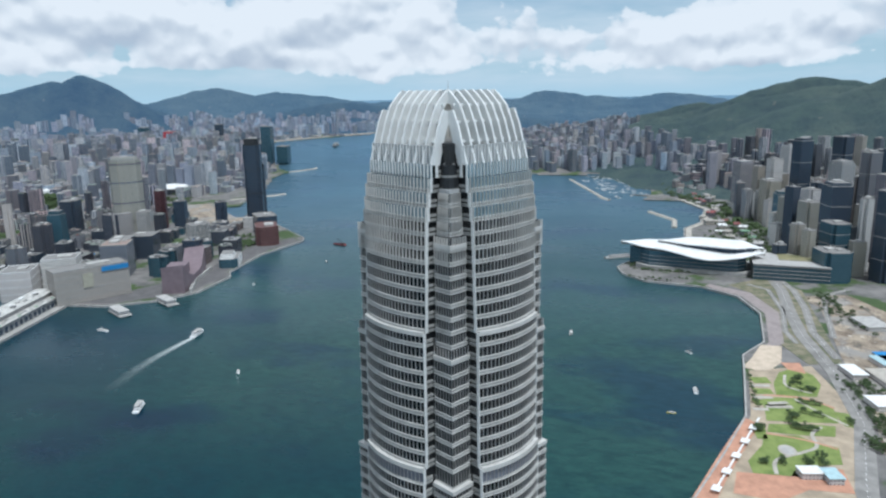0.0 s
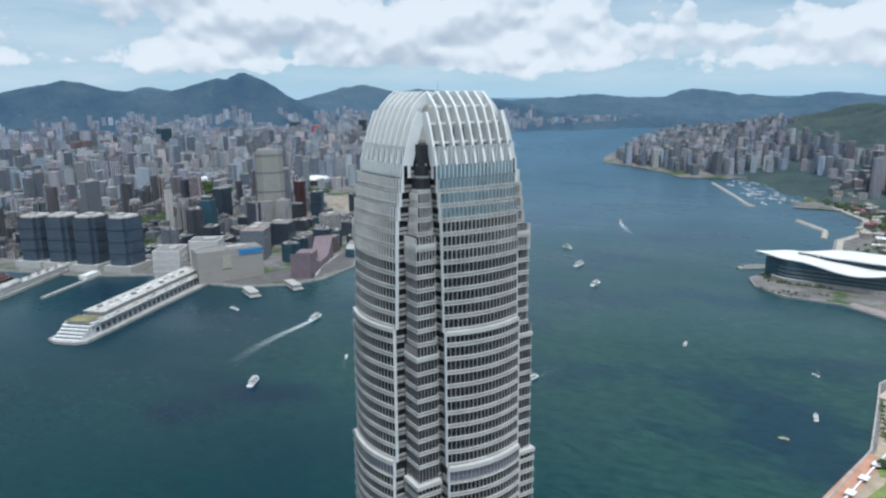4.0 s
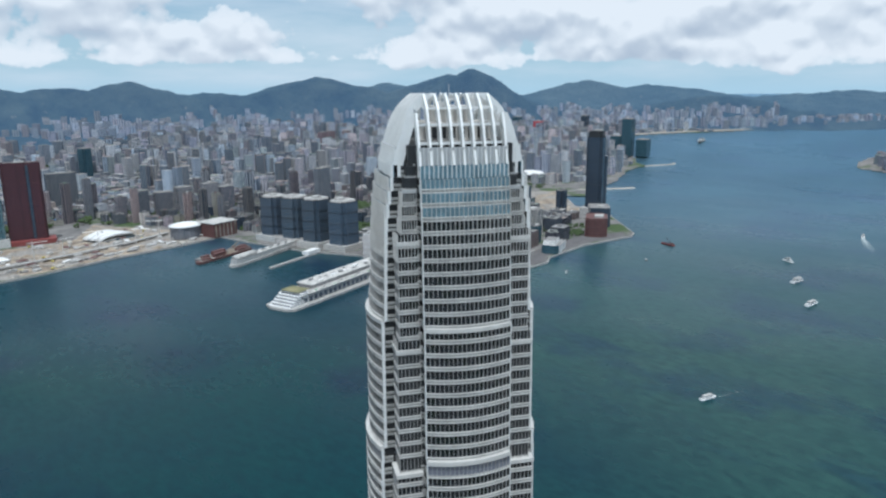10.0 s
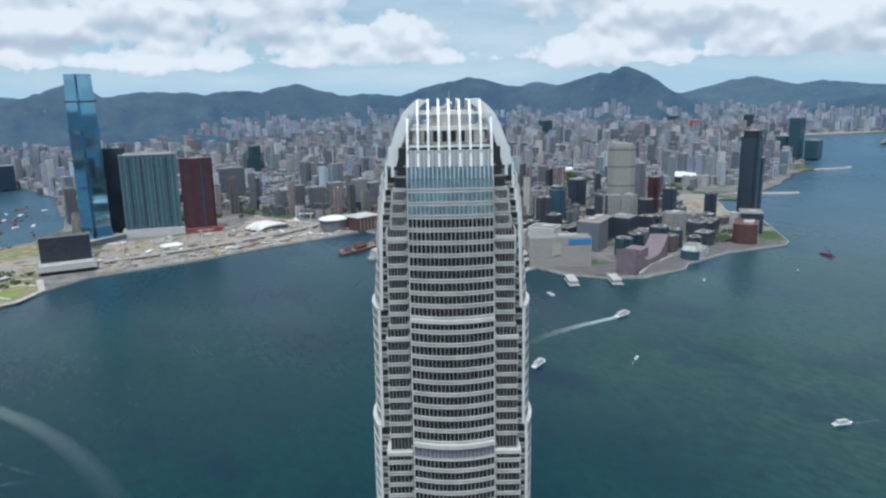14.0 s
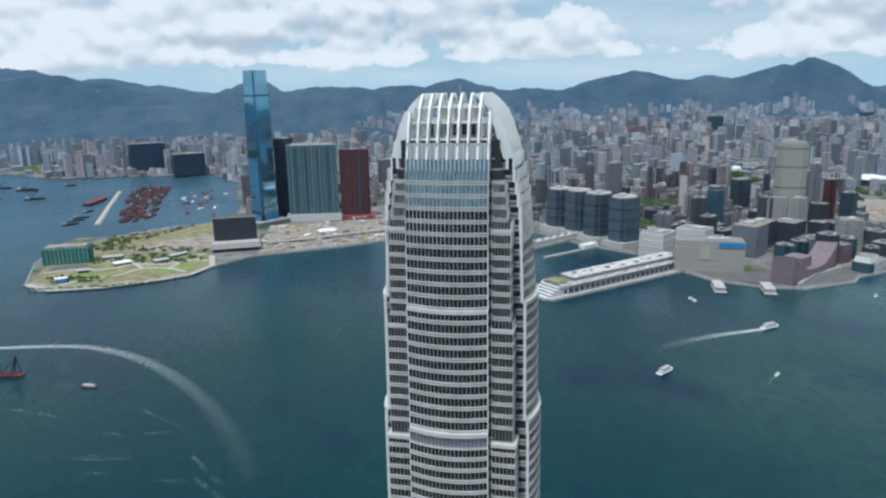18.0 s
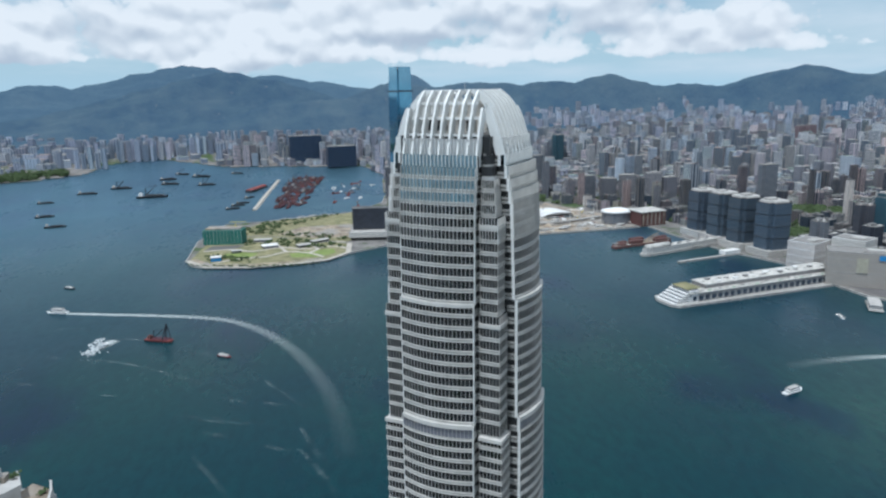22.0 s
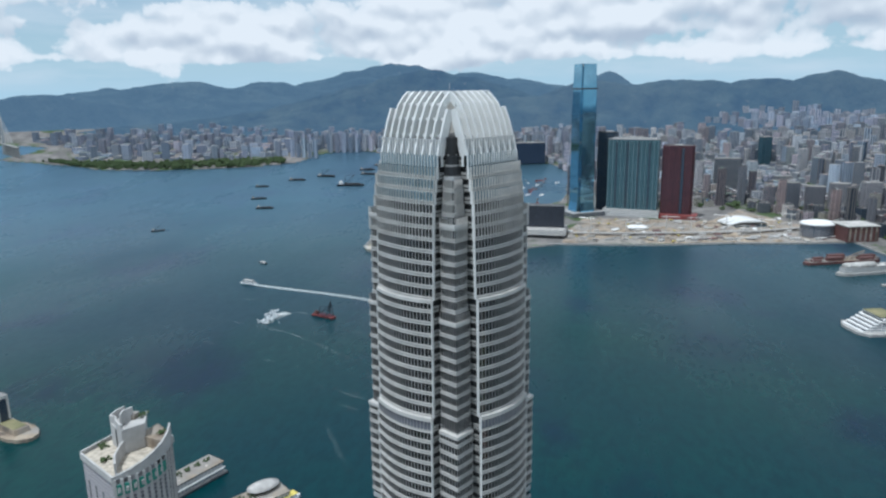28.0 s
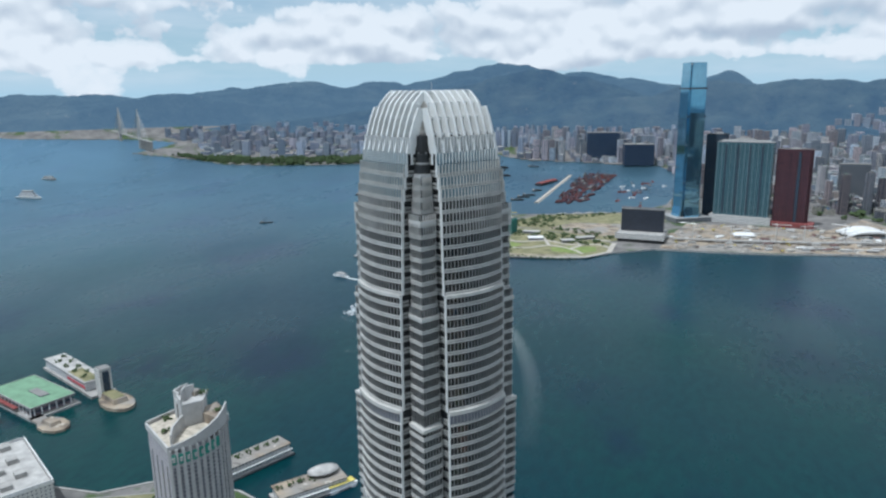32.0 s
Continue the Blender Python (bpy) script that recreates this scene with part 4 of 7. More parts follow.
    # inland towers of the peninsula
    cut = lambda w, d: [(-w / 2, -d * .24), (-w * .3, -d / 2), (w * .3, -d / 2), (w / 2, -d * .24), (w / 2, d * .24), (w * .3, d / 2), (-w * .3, d / 2), (-w / 2, d * .24)]
    mp = block("tall_hotel_tower", "broad tall grey-beige tower with dark belts", 1490, 1305, 82, 58, 240, TOWERBEIGE, -42, cut, cap=9, capmat=TOWERBEIGE)
    for z in (62, 118, 176, 228):
        part("belt", Shape().band([(x * 1.006, y * 1.006) for x, y in cut(82, 58)], 1.2, z, z + 5, True), GREYWALL, mp, "dark plant-floor belt")
    for x in (-23, -8, 8, 23):
        part("pilaster", Shape().box(x, -29.3, 20, 2.2, 1.4, 220), BEIGE, mp)
    part("lower_block", Shape().box(-30, -44, 0, 52, 30, 96), STRIPE, mp, "lower white wing with dark strips")
    block("striped_tower", "white tower with dark vertical stripes", 1432, 1212, 46, 36, 104, STRIPE, 20, notched)
    block("pointed_tower", "dark glass tower with a slanted top", 1290, 1372, 44, 40, 116, BLUEGLASS, 20, None, 0.8, cap=10, capmat=BLUEGLASS)
    block("dark_tower", "dark glass office tower", 1540, 1550, 58, 46, 112, DARKGLASS, 15, notched)
    block("dark_tower", "slim dark residential tower", 1690, 1405, 32, 32, 165, GREYWALL, 15, cross)
    block("dark_tower", "slim brown residential tower", 1690, 1345, 36, 34, 126, REDWALL, 15, cross)
    block("dark_block", "dark low hotel block", 1160, 1090, 70, 60, 76, GREYWALL, 25)
    block("dark_block", "dark low hotel block", 1250, 1150, 80, 50, 66, DARKGLASS, 25)
    block("beige_hotel", "grand beige hotel with two wings", 1432, 1048, 72, 56, 74, STRIPE, 12, cross, bands=3)
    block("dark_block", "dark glass shopping block", 1340, 1150, 70, 60, 60, DARKGLASS, 20)
    block("slab_block", "brown residential slab beside the park", 1150, 1680, 56, 30, 172, GREYWALL, 12, notched)
    k = block("waterfront_tower", "tall dark bronze tower standing on the waterfront", 1800, 1072, 58, 52, 262, DARKGLASS, 20, notched, podium=(90, 76, 34), bands=2, bandmat=DARKWALL, cap=20, capmat=DARKWALL)
    part("lower_wing", Shape().box(38, -6, 34, 22, 46, 165), DARKGLASS, k)
    block("waterfront_hotel", "broad red-brown hotel at the point", 1560, 912, 104, 62, 52, BROWN, 32, notched, bands=5, bandmat=REDWALL)
    block("waterfront_hotel", "dark hotel block on the waterfront", 1690, 985, 84, 60, 58, DARKGLASS, 38)
    # ski-slope culture hall
    cu = thing("culture_hall", "pink-tiled windowless hall with a sweeping sloped roof", "hall", 1120, 880, 3.4, 20)
    for sgn, ln in ((-1, 92), (1, 112)):
        s, n = Shape(), 12
        prof = [(sgn * ln * i / n, 22 + 40 * (i / n) ** 2.2) for i in range(n + 1)]
        s.loft([[(x, y, 0), (x, y, z), (x, y + 46, z * 0.92), (x, y + 46, 0)] for (x, z), y in zip(prof, [-23 + 10 * abs(i / n - .4) for i in range(n + 1)])])
        part("sloped_wing", s, STONE, cu, "pink-tiled curved wing")
    part("stage_tower", Shape().box(0, 18, 0, 46, 40, 44), STONE, cu)
    part("colonnade", Shape().band([(-92, -26), (0, -15), (112, -26)], -6, 0, 9), CONC, cu)
    ck = thing("clock_tower", "slim brick clock tower with a white top", "tower", 1047, 868, 3.4, 20)
    part("shaft", Shape().box(0, 0, 0, 7, 7, 34), BROWN, ck)
    part("belfry", Shape().box(0, 0, 34, 5.6, 5.6, 7).prism(oval(5, 5, 10), 41, 45, 0.1), WHITE, ck)
    sp = thing("glass_museum", "low museum of faceted pale glass", "museum", 1300, 876, 3.4, 24)
    part("hall", Shape().prism(notched(92, 46), 0, 22), BLUEGLASS, sp)
    part("upper_hall", Shape().prism(rect(-10, 4, 60, 34), 22, 33, 0.86), PALE, sp)
    part("drum", Shape().prism(oval(26, 26, 16), 22, 30, 0.9), WHITE, sp)
    for i in range(9):
        part("glass_rib", Shape().box(-42 + i * 10.4, -23.4, 0, 1, 1, 23), WHITE, sp)
    for x, y in ((893, 880), (975, 832)):
        f = thing("ferry_pier", "low white two-deck ferry pier on piles", "pier", x, y, 0, 58 - 90, "ferry piers")
        part("deck", Shape().box(0, 0, 1.5, 24, 64, 2), CONC, f)
        part("hall", Shape().box(0, 4, 3.5, 18, 52, 6.5), PALE, f)
        part("roof", Shape().box(0, 4, 10, 21, 56, 1), ROOFGREY, f)
        for i in range(6):
            part("pile", Shape().rod((-9, -26 + i * 10, -3), (-9, -26 + i * 10, 1.6), 0.8).rod((9, -26 + i * 10, -3), (9, -26 + i * 10, 1.6), 0.8), CONC, f)
    # coliseum roof and white domes inland
    o = thing("arena", "white oval arena roof", "arena", 2420, 1800, 3.4, 10)
    part("wall", Shape().prism(oval(150, 110), 0, 34), GREYWALL, o)
    part("roof", Shape().loft([[(x * q, y * q, z) for x, y in oval(172, 128, 24)] for q, z in ((1, 34), (.97, 40), (.7, 47), (.2, 50))]), WHITE, o, "white shallow roof", True)
    dm = thing("radar_domes", "two white round domes on a hilltop", "dome", 1948, 2031, 3.4)
    part("mound", Shape().loft([[(x * q, y * q, z) for x, y in oval(330, 280, 20)] for q, z in ((1, 0), (.6, 34), (.2, 62), (.12, 63))]), LEAF, dm)
    for dx in (-9, 10):
        part("dome", Shape().loft([[(dx + r * math.cos(a * math.pi / 7), r * math.sin(a * math.pi / 7), 62 + z) for a in range(14)] for r, z in ((8, 0), (11.5, 8), (11, 15), (7.5, 21), (2, 24))]), WHITE, dm, "", True)
    block("slab_block", "grey residential slab behind the building site", 640, 2550, 96, 36, 134, GREYWALL, 0, notched)
    for i, (x, y) in enumerate(((830, 2150), (905, 2160), (985, 2120), (1050, 2130), (760, 2170))):
        block("slab_block", "grey stepped residential slab near the site", x, y, 58, 34, 84 + 9 * (i % 3), GREYWALL, 8 * i - 10, notched, group="grey slabs")
    block("blue_tower", "slim dark blue glass tower far inland", 905, 3080, 46, 46, 212, BLUEGLASS, 20, notched, z0=-30)
    for x, y, w, d, h, m, lab in ((-383, 3842, 182, 70, 158, NAVYGLASS, "large dark navy glass block on the far shore of the basin"), (-168, 3606, 156, 70, 112, NAVYGLASS, "lower dark navy block on the far shore of the basin"), (5480, 4010, 170, 70, 112, REDBLOCK, "bright red-faced block far across the harbour"), (4017, 4540, 130, 60, 150, BLUEGLASS, "blue glass block far inland"), (5442, 4274, 120, 60, 150, BLUEGLASS, "blue glass block far inland"), (5873, 3735, 90, 60, 160, DARKGLASS, "dark glass block near the far shore"),
                                  (4694, 4292, 190, 80, 42, ORANGE, "long low orange-roofed hall far inland"), (2936, 4174, 60, 40, 115, STONE, "pinkish twin housing block"), (3020, 4185, 60, 40, 118, STONE, "pinkish twin housing block"), (3184, 4200, 60, 40, 112, STONE, "pinkish twin housing block"), (3790, 2080, 84, 60, 232, BLUEGLASS, "tall dark blue tower at the far point"), (3840, 2000, 90, 70, 105, BLUEGLASS, "lower dark blue block at the far point")):
        px, py, pz = drawn_in(x, y, 3.0)
        s = math.hypot(px, py) / math.hypot(x, y)
        block("distant_block", lab, px, py, w * s, d * s, h * s, m, 12, z0=pz)
    block("waterfront_tower", "dark glass tower at the far bay", 3080, 1760, 60, 60, 200, BLUEGLASS, 30, z0=-20, podium=(120, 60, 60))


landmarks()

# ---- the cruise pier ----
PIERWALL = facade("pier_wall", (0.38, 0.38, 0.37), (0.07, 0.085, 0.1), 4.2, 5.0, 0.6, 0.5, 0.1)


def cruise_pier():
    p = thing("cruise_pier", "long white cruise terminal pier with stepped terraces at its tip", "pier", 735, 1022, 0, 14.2)
    part("quay", Shape().prism([(-208, -37), (200, -46), (200, 50), (-208, 41), (-220, 20), (-220, -20)], -4, 4.5), CONC, p, "grey concrete quay")
    part("hall", Shape().box(10, 2, 4.4, 380, 58, 17), PIERWALL, p)
    part("upper_hall", Shape().box(35, 8, 21.4, 330, 38, 9), PIERWALL, p)
    part("roof_deck", Shape().box(10, 2, 21.4, 384, 62, 1), WEATHERED, p)
    part("upper_roof", Shape().box(35, 8, 30.4, 334, 42, 1), WEATHERED, p)
    for i in range(6):
        part("terrace", Shape().prism([(-214 + i * 7, -26), (-160, -28), (-160, 30), (-214 + i * 7, 28)], 4.5 + i * 4, 6.6 + i * 4), WHITE, p, "white stepped terrace")
        part("terrace_glass", Shape().prism([(-209 + i * 7, -23), (-160, -25), (-160, 27), (-209 + i * 7, 25)], 6.6 + i * 4, 8.5 + i * 4), DARKGLASS, p)
    part("terrace_roof", Shape().box(-165, 2, 28.5, 34, 46, 1), GRASS, p, "planted roof terrace")
    for i in range(22):
        part("roof_unit", Shape().box(-118 + i * 14.4, 8 + 9 * math.sin(i * 2.3), 31.2, 5 + 4 * (i % 3), 4 + 3 * (i % 2), 1.6 + 1.4 * (i % 2)), (ROOFGREY, DIMCONC, WHITE)[i % 3], p)
    for i in range(24):
        part("deck_clutter", Shape().box(-160 + i * 14.6, -22 + 3 * math.sin(i * 1.7), 22.3, 6 + 3 * (i % 2), 3, 1.6), (DIMCONC, ROOFGREY, GREENROOF, CONC)[i % 4], p)
    for i in range(24):
        part("side_bay", Shape().box(-168 + i * 15.2, -27.4, 7, 8, 1, 9), DARKGLASS, p)
    b = thing("breakwater", "narrow pale concrete jetty enclosing the pier basin", "jetty", 780, 1290, 0, 17)
    part("deck", Shape().box(0, 0, -3, 190, 9, 7), CONC, b)
    part("jetty_house", Shape().box(70, 6, 4, 50, 20, 9), WHITE, b)


def ferry_terminal():
    f = thing("ferry_terminal_pier", "long white ferry pier with a rounded end", "pier", 750, 1388, 0, 21)
    part("hull", Shape().prism([(-130, -4), (-112, -15), (126, -15), (126, 15), (-112, 15), (-130, 4)], -3, 6), CONC, f)
    part("hall", Shape().prism([(-118, -8), (-104, -12), (120, -12), (120, 12), (-104, 12), (-118, 8)], 6, 18), PALE, f)
    part("barrel_roof", Shape().loft([[(-112, 10 * math.cos(a * math.pi / 8), 18 + 9 * math.sin(a * math.pi / 8)) for a in range(9)], [(-40, 10 * math.cos(a * math.pi / 8), 18 + 9 * math.sin(a * math.pi / 8)) for a in range(9)]]), WEATHERED, f, "white barrel roof", True)
    part("roof", Shape().box(42, 0, 18, 158, 24, 1.2), WEATHERED, f)
    for i in range(9):
        part("roof_unit", Shape().box(-26 + 16 * i, 4 * (-1) ** i, 19.2, 7, 5, 2), DIMCONC, f)
    part("gangway", Shape().rod((20, -18, 8), (70, -18, 12), 1.4).rod((80, -18, 8), (118, -18, 12), 1.4), CONC, f)
    for y, n, m in ((1462, 1, BROWN), (1490, 2, DIMCONC)):
        b = thing("barge", "rust-brown work barge moored at the quay", "barge", 668 + n * 12, y, 0, 18, "moored barges")
        part("hull", Shape().prism([(-95, -6), (-88, -10), (90, -10), (90, 10), (-88, 10), (-95, 6)], -1, 6), m, b)
        part("deck", Shape().box(0, 0, 6, 170, 15, 0.6), SAND, b)
        part("deck_house", Shape().box(-20, 0, 6.6, 40, 12, 9), BROWN, b)
        part("jib", Shape().rod((10, 0, 7), (55, 0, 22), 1.3), SAND, b)
        part("deck_load", Shape().box(60, 0, 6.6, 40, 12, 5), BROWN, b)
        part("hatch", Shape().box(-66, 0, 6.6, 24, 10, 4), BROWN, b)


cruise_pier()
ferry_terminal()


# ---- convention hall with winged roofs ----
ROOFWHITE = paint("white_metal_roof", (0.74, 0.74, 0.72), 0.45, 0, 0.06, 0.05)


def convention_hall():
    c = thing("convention_hall", "glass convention hall with sweeping white winged roofs", "hall", 1478, -247, 3.4, -101)
    part("base", Shape().prism([(-128, -52), (-100, -70), (110, -66), (128, -40), (128, 60), (-110, 62), (-132, 20)], 0, 9), CONC, c)
    part("glass_hall", Shape().prism([(-118, -44), (-96, -60), (96, -58), (112, -36), (112, 52), (-100, 54), (-122, 14)], 9, 44), BLUEGLASS, c, "blue-grey glass hall")
    part("glass_prow", Shape().prism([(-150, -8), (-118, -46), (-118, 40)], 0, 42), BLUEGLASS, c)
    for i in range(3):
        part("slab_edge", Shape().band([(-122, 14), (-118.6, -44.4), (-96.4, -60.6), (96.4, -58.6), (112.6, -36)], -0.9, 14 + i * 8.6, 15 + i * 8.6), CONC, c)

    def bend(keys, u):
        for (a, p), (b, q) in zip(keys, keys[1:]):
            if u <= b:
                f = (u - a) / (b - a)
                return p + (q - p) * f * f * (3 - 2 * f)
        return keys[-1][1]

    def wing(x0, x1, front, eave, back, ridge, thick=2.6):
        """A winged roof shell: the eave dips and lifts along its length, its ends draw out to points."""
        n, m = 26, 10
        rings = []
        for i in range(n + 1):
            u = i / n
            x, yf, yb = x0 + (x1 - x0) * u, bend(front, u), bend(back, u)
            ze, zr = bend(eave, u), bend(ridge, u)
            top = [(x, yf + (yb - yf) * j / m, zr + (ze - zr) * max(0, 1 - 1.7 * j / m) ** 1.5 - 7 * max(0, 2 * j / m - 1) ** 2) for j in range(m + 1)]
            rings.append(top + [(a, b, z - thick) for a, b, z in reversed(top)])
        return Shape().loft(rings)

    part("lower_roof", wing(-168, 150, ((0, -34), (.2, -58), (.6, -84), (.85, -70), (1, -28)), ((0, 56), (.28, 50), (.66, 37), (1, 50)), ((0, -30), (.2, 44), (.8, 52), (1, -20)), ((0, 57), (.3, 57), (.7, 55), (1, 52))), ROOFWHITE, c, "large white winged roof with a long beak", True)
    part("upper_roof", wing(-84, 146, ((0, -20), (.35, -42), (.7, -52), (1, -22)), ((0, 62), (.4, 61), (.7, 61), (1, 60)), ((0, -12), (.3, 44), (.8, 46), (1, -12)), ((0, 63), (.45, 69), (.75, 68), (1, 61))), ROOFWHITE, c, "white upper winged roof", True)
    part("clerestory", Shape().prism([(-40, -30), (20, -40), (90, -46), (126, -32), (132, 10), (-40, 30)], 46, 60, 0.99), DARKGLASS, c, "dark curved clerestory band")
    link = thing("convention_annex", "long low annex with a planted deck and glass front", "hall", 1430, -440, 3.4, -96)
    part("hall", Shape().box(0, 0, 0, 150, 120, 34), BLUEGLASS, link)
    part("roof", Shape().box(0, 0, 34, 154, 124, 2), ROOFGREY, link)
    part("planting", Shape().box(20, 20, 36, 80, 60, 1.2), GRASS, link)
    for i in range(4):
        part("slab_edge", Shape().band(rect(0, 0, 152, 122), 0.9, 7 + 8 * i, 8.6 + 8 * i, True), CONC, link)
    j = thing("landing_stage", "small pale landing stage off the convention hall", "pier", 1555, -70, 0, -60)
    part("deck", Shape().box(0, 0, -3, 70, 16, 6), CONC, j)
    part("shelter", Shape().box(4, 0, 3, 54, 9, 5), PALE, j)


convention_hall()


def shore_strip():
    """Low halls, sheds and stands between the convention hall and the yacht basin."""
    rnd = random.Random(71)
    for k in range(46):
        x = 1560 + 1120 * (k + rnd.random()) / 46
        y = -352 - rnd.uniform(0, 90) + (60 if 2050 < x < 2400 else 0) * rnd.random()
        if not inside((x, y), ISLAND):
            continue
        o = thing("shore_building", "low pale building on the island waterfront", "building", x, y, 3.4, rnd.uniform(-30, 10), "island waterfront buildings")
        w, d, h = rnd.uniform(18, 46), rnd.uniform(12, 26), rnd.uniform(6, 18)
        part("wall", Shape().box(0, 0, 0, w, d, h), rnd.choice((PALE, GREYWALL, BEIGE, PALE)), o)
        part("roof", Shape().box(0, 0, h, w + 1, d + 1, .8), rnd.choice((WHITE, ROOFGREY, ROOFGREY, PAVE, GREENROOF, RUST)), o)
        part("roof_unit", Shape().box(w * rnd.uniform(-.3, .3), d * .1, h + .8, 5, 4, 2.2), ROOFGREY, o)
    setting("shore_promenade", Shape().band([(2600, -292), (2349, -371), (2079, -329), (1971, -272), (1762, -254), (1577, -135)], 16, 3.2, 4.2), PAVE, "pale waterfront walk along the island shore", "pavement")


shore_strip()


# ---- the hotel and piers below the tower ----
PARKBEIGE = paint("roof_beige", (0.5, 0.45, 0.37), 0.85, 0, 0.22, 0.25)
SIGNGREEN = paint("green_sign_panel", (0.04, 0.26, 0.2), 0.5)
HOTELGREY = paint("hotel_grey", (0.46, 0.455, 0.44), 0.65, 0, 0.1, 0.1)


def curved_hotel():
    h = thing("curved_hotel", "grey-white hotel tower with stepped curved tops and green sign", "hotel", -275, 158, 3.4)
    front = [(17, -36), (24, -29), (29, -20), (31.5, -9), (31.5, 3), (29.5, 13), (26, 22)]
    plan = [(-28, -9)] + front + [(8, 34), (-20, 24)]
    b = part("body", Shape().prism(plan, 0, 149), GREYSTONE, h)
    for (x, y), (u, w) in zip(front, front[1:]):
        for f in (0.0, 0.5):
            part("pilaster", Shape().box(x + (u - x) * f, y + (w - y) * f, 0, 2.2, 1.7, 149, 30), HOTELGREY, b)
        a = math.degrees(math.atan2(w - y, u - x))
        for f in (0.25, 0.75):
            part("window_strip", Shape().box(x + (u - x) * f, y + (w - y) * f, 2, 1.6, 0.5, 132, a), HOTELGLASS, b)
    for i in range(4):
        f = (i + 0.6) / 4.4
        part("window_strip", Shape().box(-28 + 45 * f, -9 - 27 * f, 2, 2.0, 0.6, 130, -31), HOTELGLASS, b)
    low = [(-28, -9), (17, -36)]
    part("parapet", Shape().band(low, -1.4, 147, 152), HOTELGREY, h)
    part("back_parapet", Shape().band([(26, 22), (8, 34), (-20, 24), (-28, -9)], -1.4, 147, 152.5), HOTELGREY, h)
    part("roof_terrace", Shape().prism([(x * .95, y * .95) for x, y in plan], 149, 149.6), PARKBEIGE, h)
    s = Shape().loft([[(x, y, 146), (x, y, 152 + 2.0 * i), (x - 1.4, y, 152 + 2.0 * i), (x - 1.4, y, 146)] for i, (x, y) in enumerate(front)])
    part("curved_parapet", s, HOTELGREY, h, "pale parapet rising along the curve")
    part("side_storey", Shape().prism([(29, 5), (26, 20), (10, 30), (4, 12)], 149.5, 158), SAND, h)
    up = [(-16, 10), (2, -3), (12, 10), (2, 28), (-15, 26)]
    part("upper_tower", Shape().prism(up, 149.5, 167), HOTELGREY, h, "pale upper storeys")
    part("recess", Shape().box(-6.6, 2.9, 151, 1.2, 0.6, 15, -36), DARKWALL, h)
    part("upper_parapet", Shape().band([(2, -3), (12, 10), (2, 28)], -1.2, 166, 169), HOTELGREY, h)
    part("curl", Shape().band([(2, -3), (-6, 2.4), (-10, 8), (-16, 10), (-17, 18), (-15, 26)], -1.3, 166, 173).band([(-4, 5), (-6, 12), (-3, 19)], -1.3, 166, 177), HOTELGREY, h, "curled white roof wall")
    part("screen_wall", Shape().band([(16, -33), (8, -22), (3, -8), (1, 2)], -1.4, 149.5, 160), HOTELGREY, h)
    part("roof_plant", Shape().box(-4, 20, 167, 8, 7, 4), SAND, h)
    for i, (x, y, z) in enumerate(((4, 22, 168), (22, 16, 158), (-20, 4, 150), (-6, -14, 150))):
        part("shrubs", shrub_shape(4, 15 + i), LEAF, h).location = (x, y, z)
    sg = part("sign", Shape().band([(x * 1.02, y * 1.02) for x, y in front[:5]], 1.0, 137, 145), SIGNGREEN, h, "green sign with pale bars")
    for i in range(7):
        f = i / 7 * 3.6 + 0.3
        k = int(f)
        x, y = (front[k][j] + (front[k + 1][j] - front[k][j]) * (f - k) for j in (0, 1))
        part("sign_bar", Shape().box(x * 1.045, y * 1.045, 139.6, 1.8, 1.0, 3.4, 55), HOTELGREY, sg)
    lower = thing("hotel_podium", "pale low podium block with roof garden", "building", -400, 200, 3.4, 28)
    part("body", Shape().box(0, 0, 0, 150, 70, 16), PALE, lower)
    part("roof_garden", Shape().box(0, 0, 16, 142, 62, 0.8), GRASS, lower)
    for i in range(10):
        part("shrubs", shrub_shape(7, i), LEAF, lower).location = (-62 + 13.5 * i, 20 * math.sin(i * 2.1), 17)


HOTELGLASS = facade("hotel_windows", (0.3, 0.3, 0.31), (0.10, 0.11, 0.125), 3.4, 30.0, 1.0, 0.68, 0.0)
GREYSTONE = facade("hotel_wall", (0.40, 0.39, 0.40), (0.26, 0.26, 0.28), 3.4, 2.2, 0.4, 0.4, 0.1)


def shrub_shape(r, seed):
    """A loose heap of small leafy clumps."""
    s, rnd = Shape(), random.Random(seed)
    for k in range(16):
        c = Vector((rnd.gauss(0, .45) * r, rnd.gauss(0, .45) * r, rnd.uniform(0, .7) * r))
        q = r * rnd.uniform(.18, .36)
        top, low = c + Vector((0, 0, q)), c - Vector((0, 0, q * .8))
        ring = [c + Vector((q * rnd.uniform(.7, 1.3) * math.cos(a), q * rnd.uniform(.7, 1.3) * math.sin(a), rnd.uniform(-.3, .3) * q)) for a in (0, 1.26, 2.5, 3.77, 5.03)]
        i = len(s.v)
        s.v += [tuple(p) for p in ring] + [tuple(top), tuple(low)]
        for j in range(5):
            s.f += [(i + j, i + (j + 1) % 5, i + 5), (i + (j + 1) % 5, i + j, i + 6)]
    return s


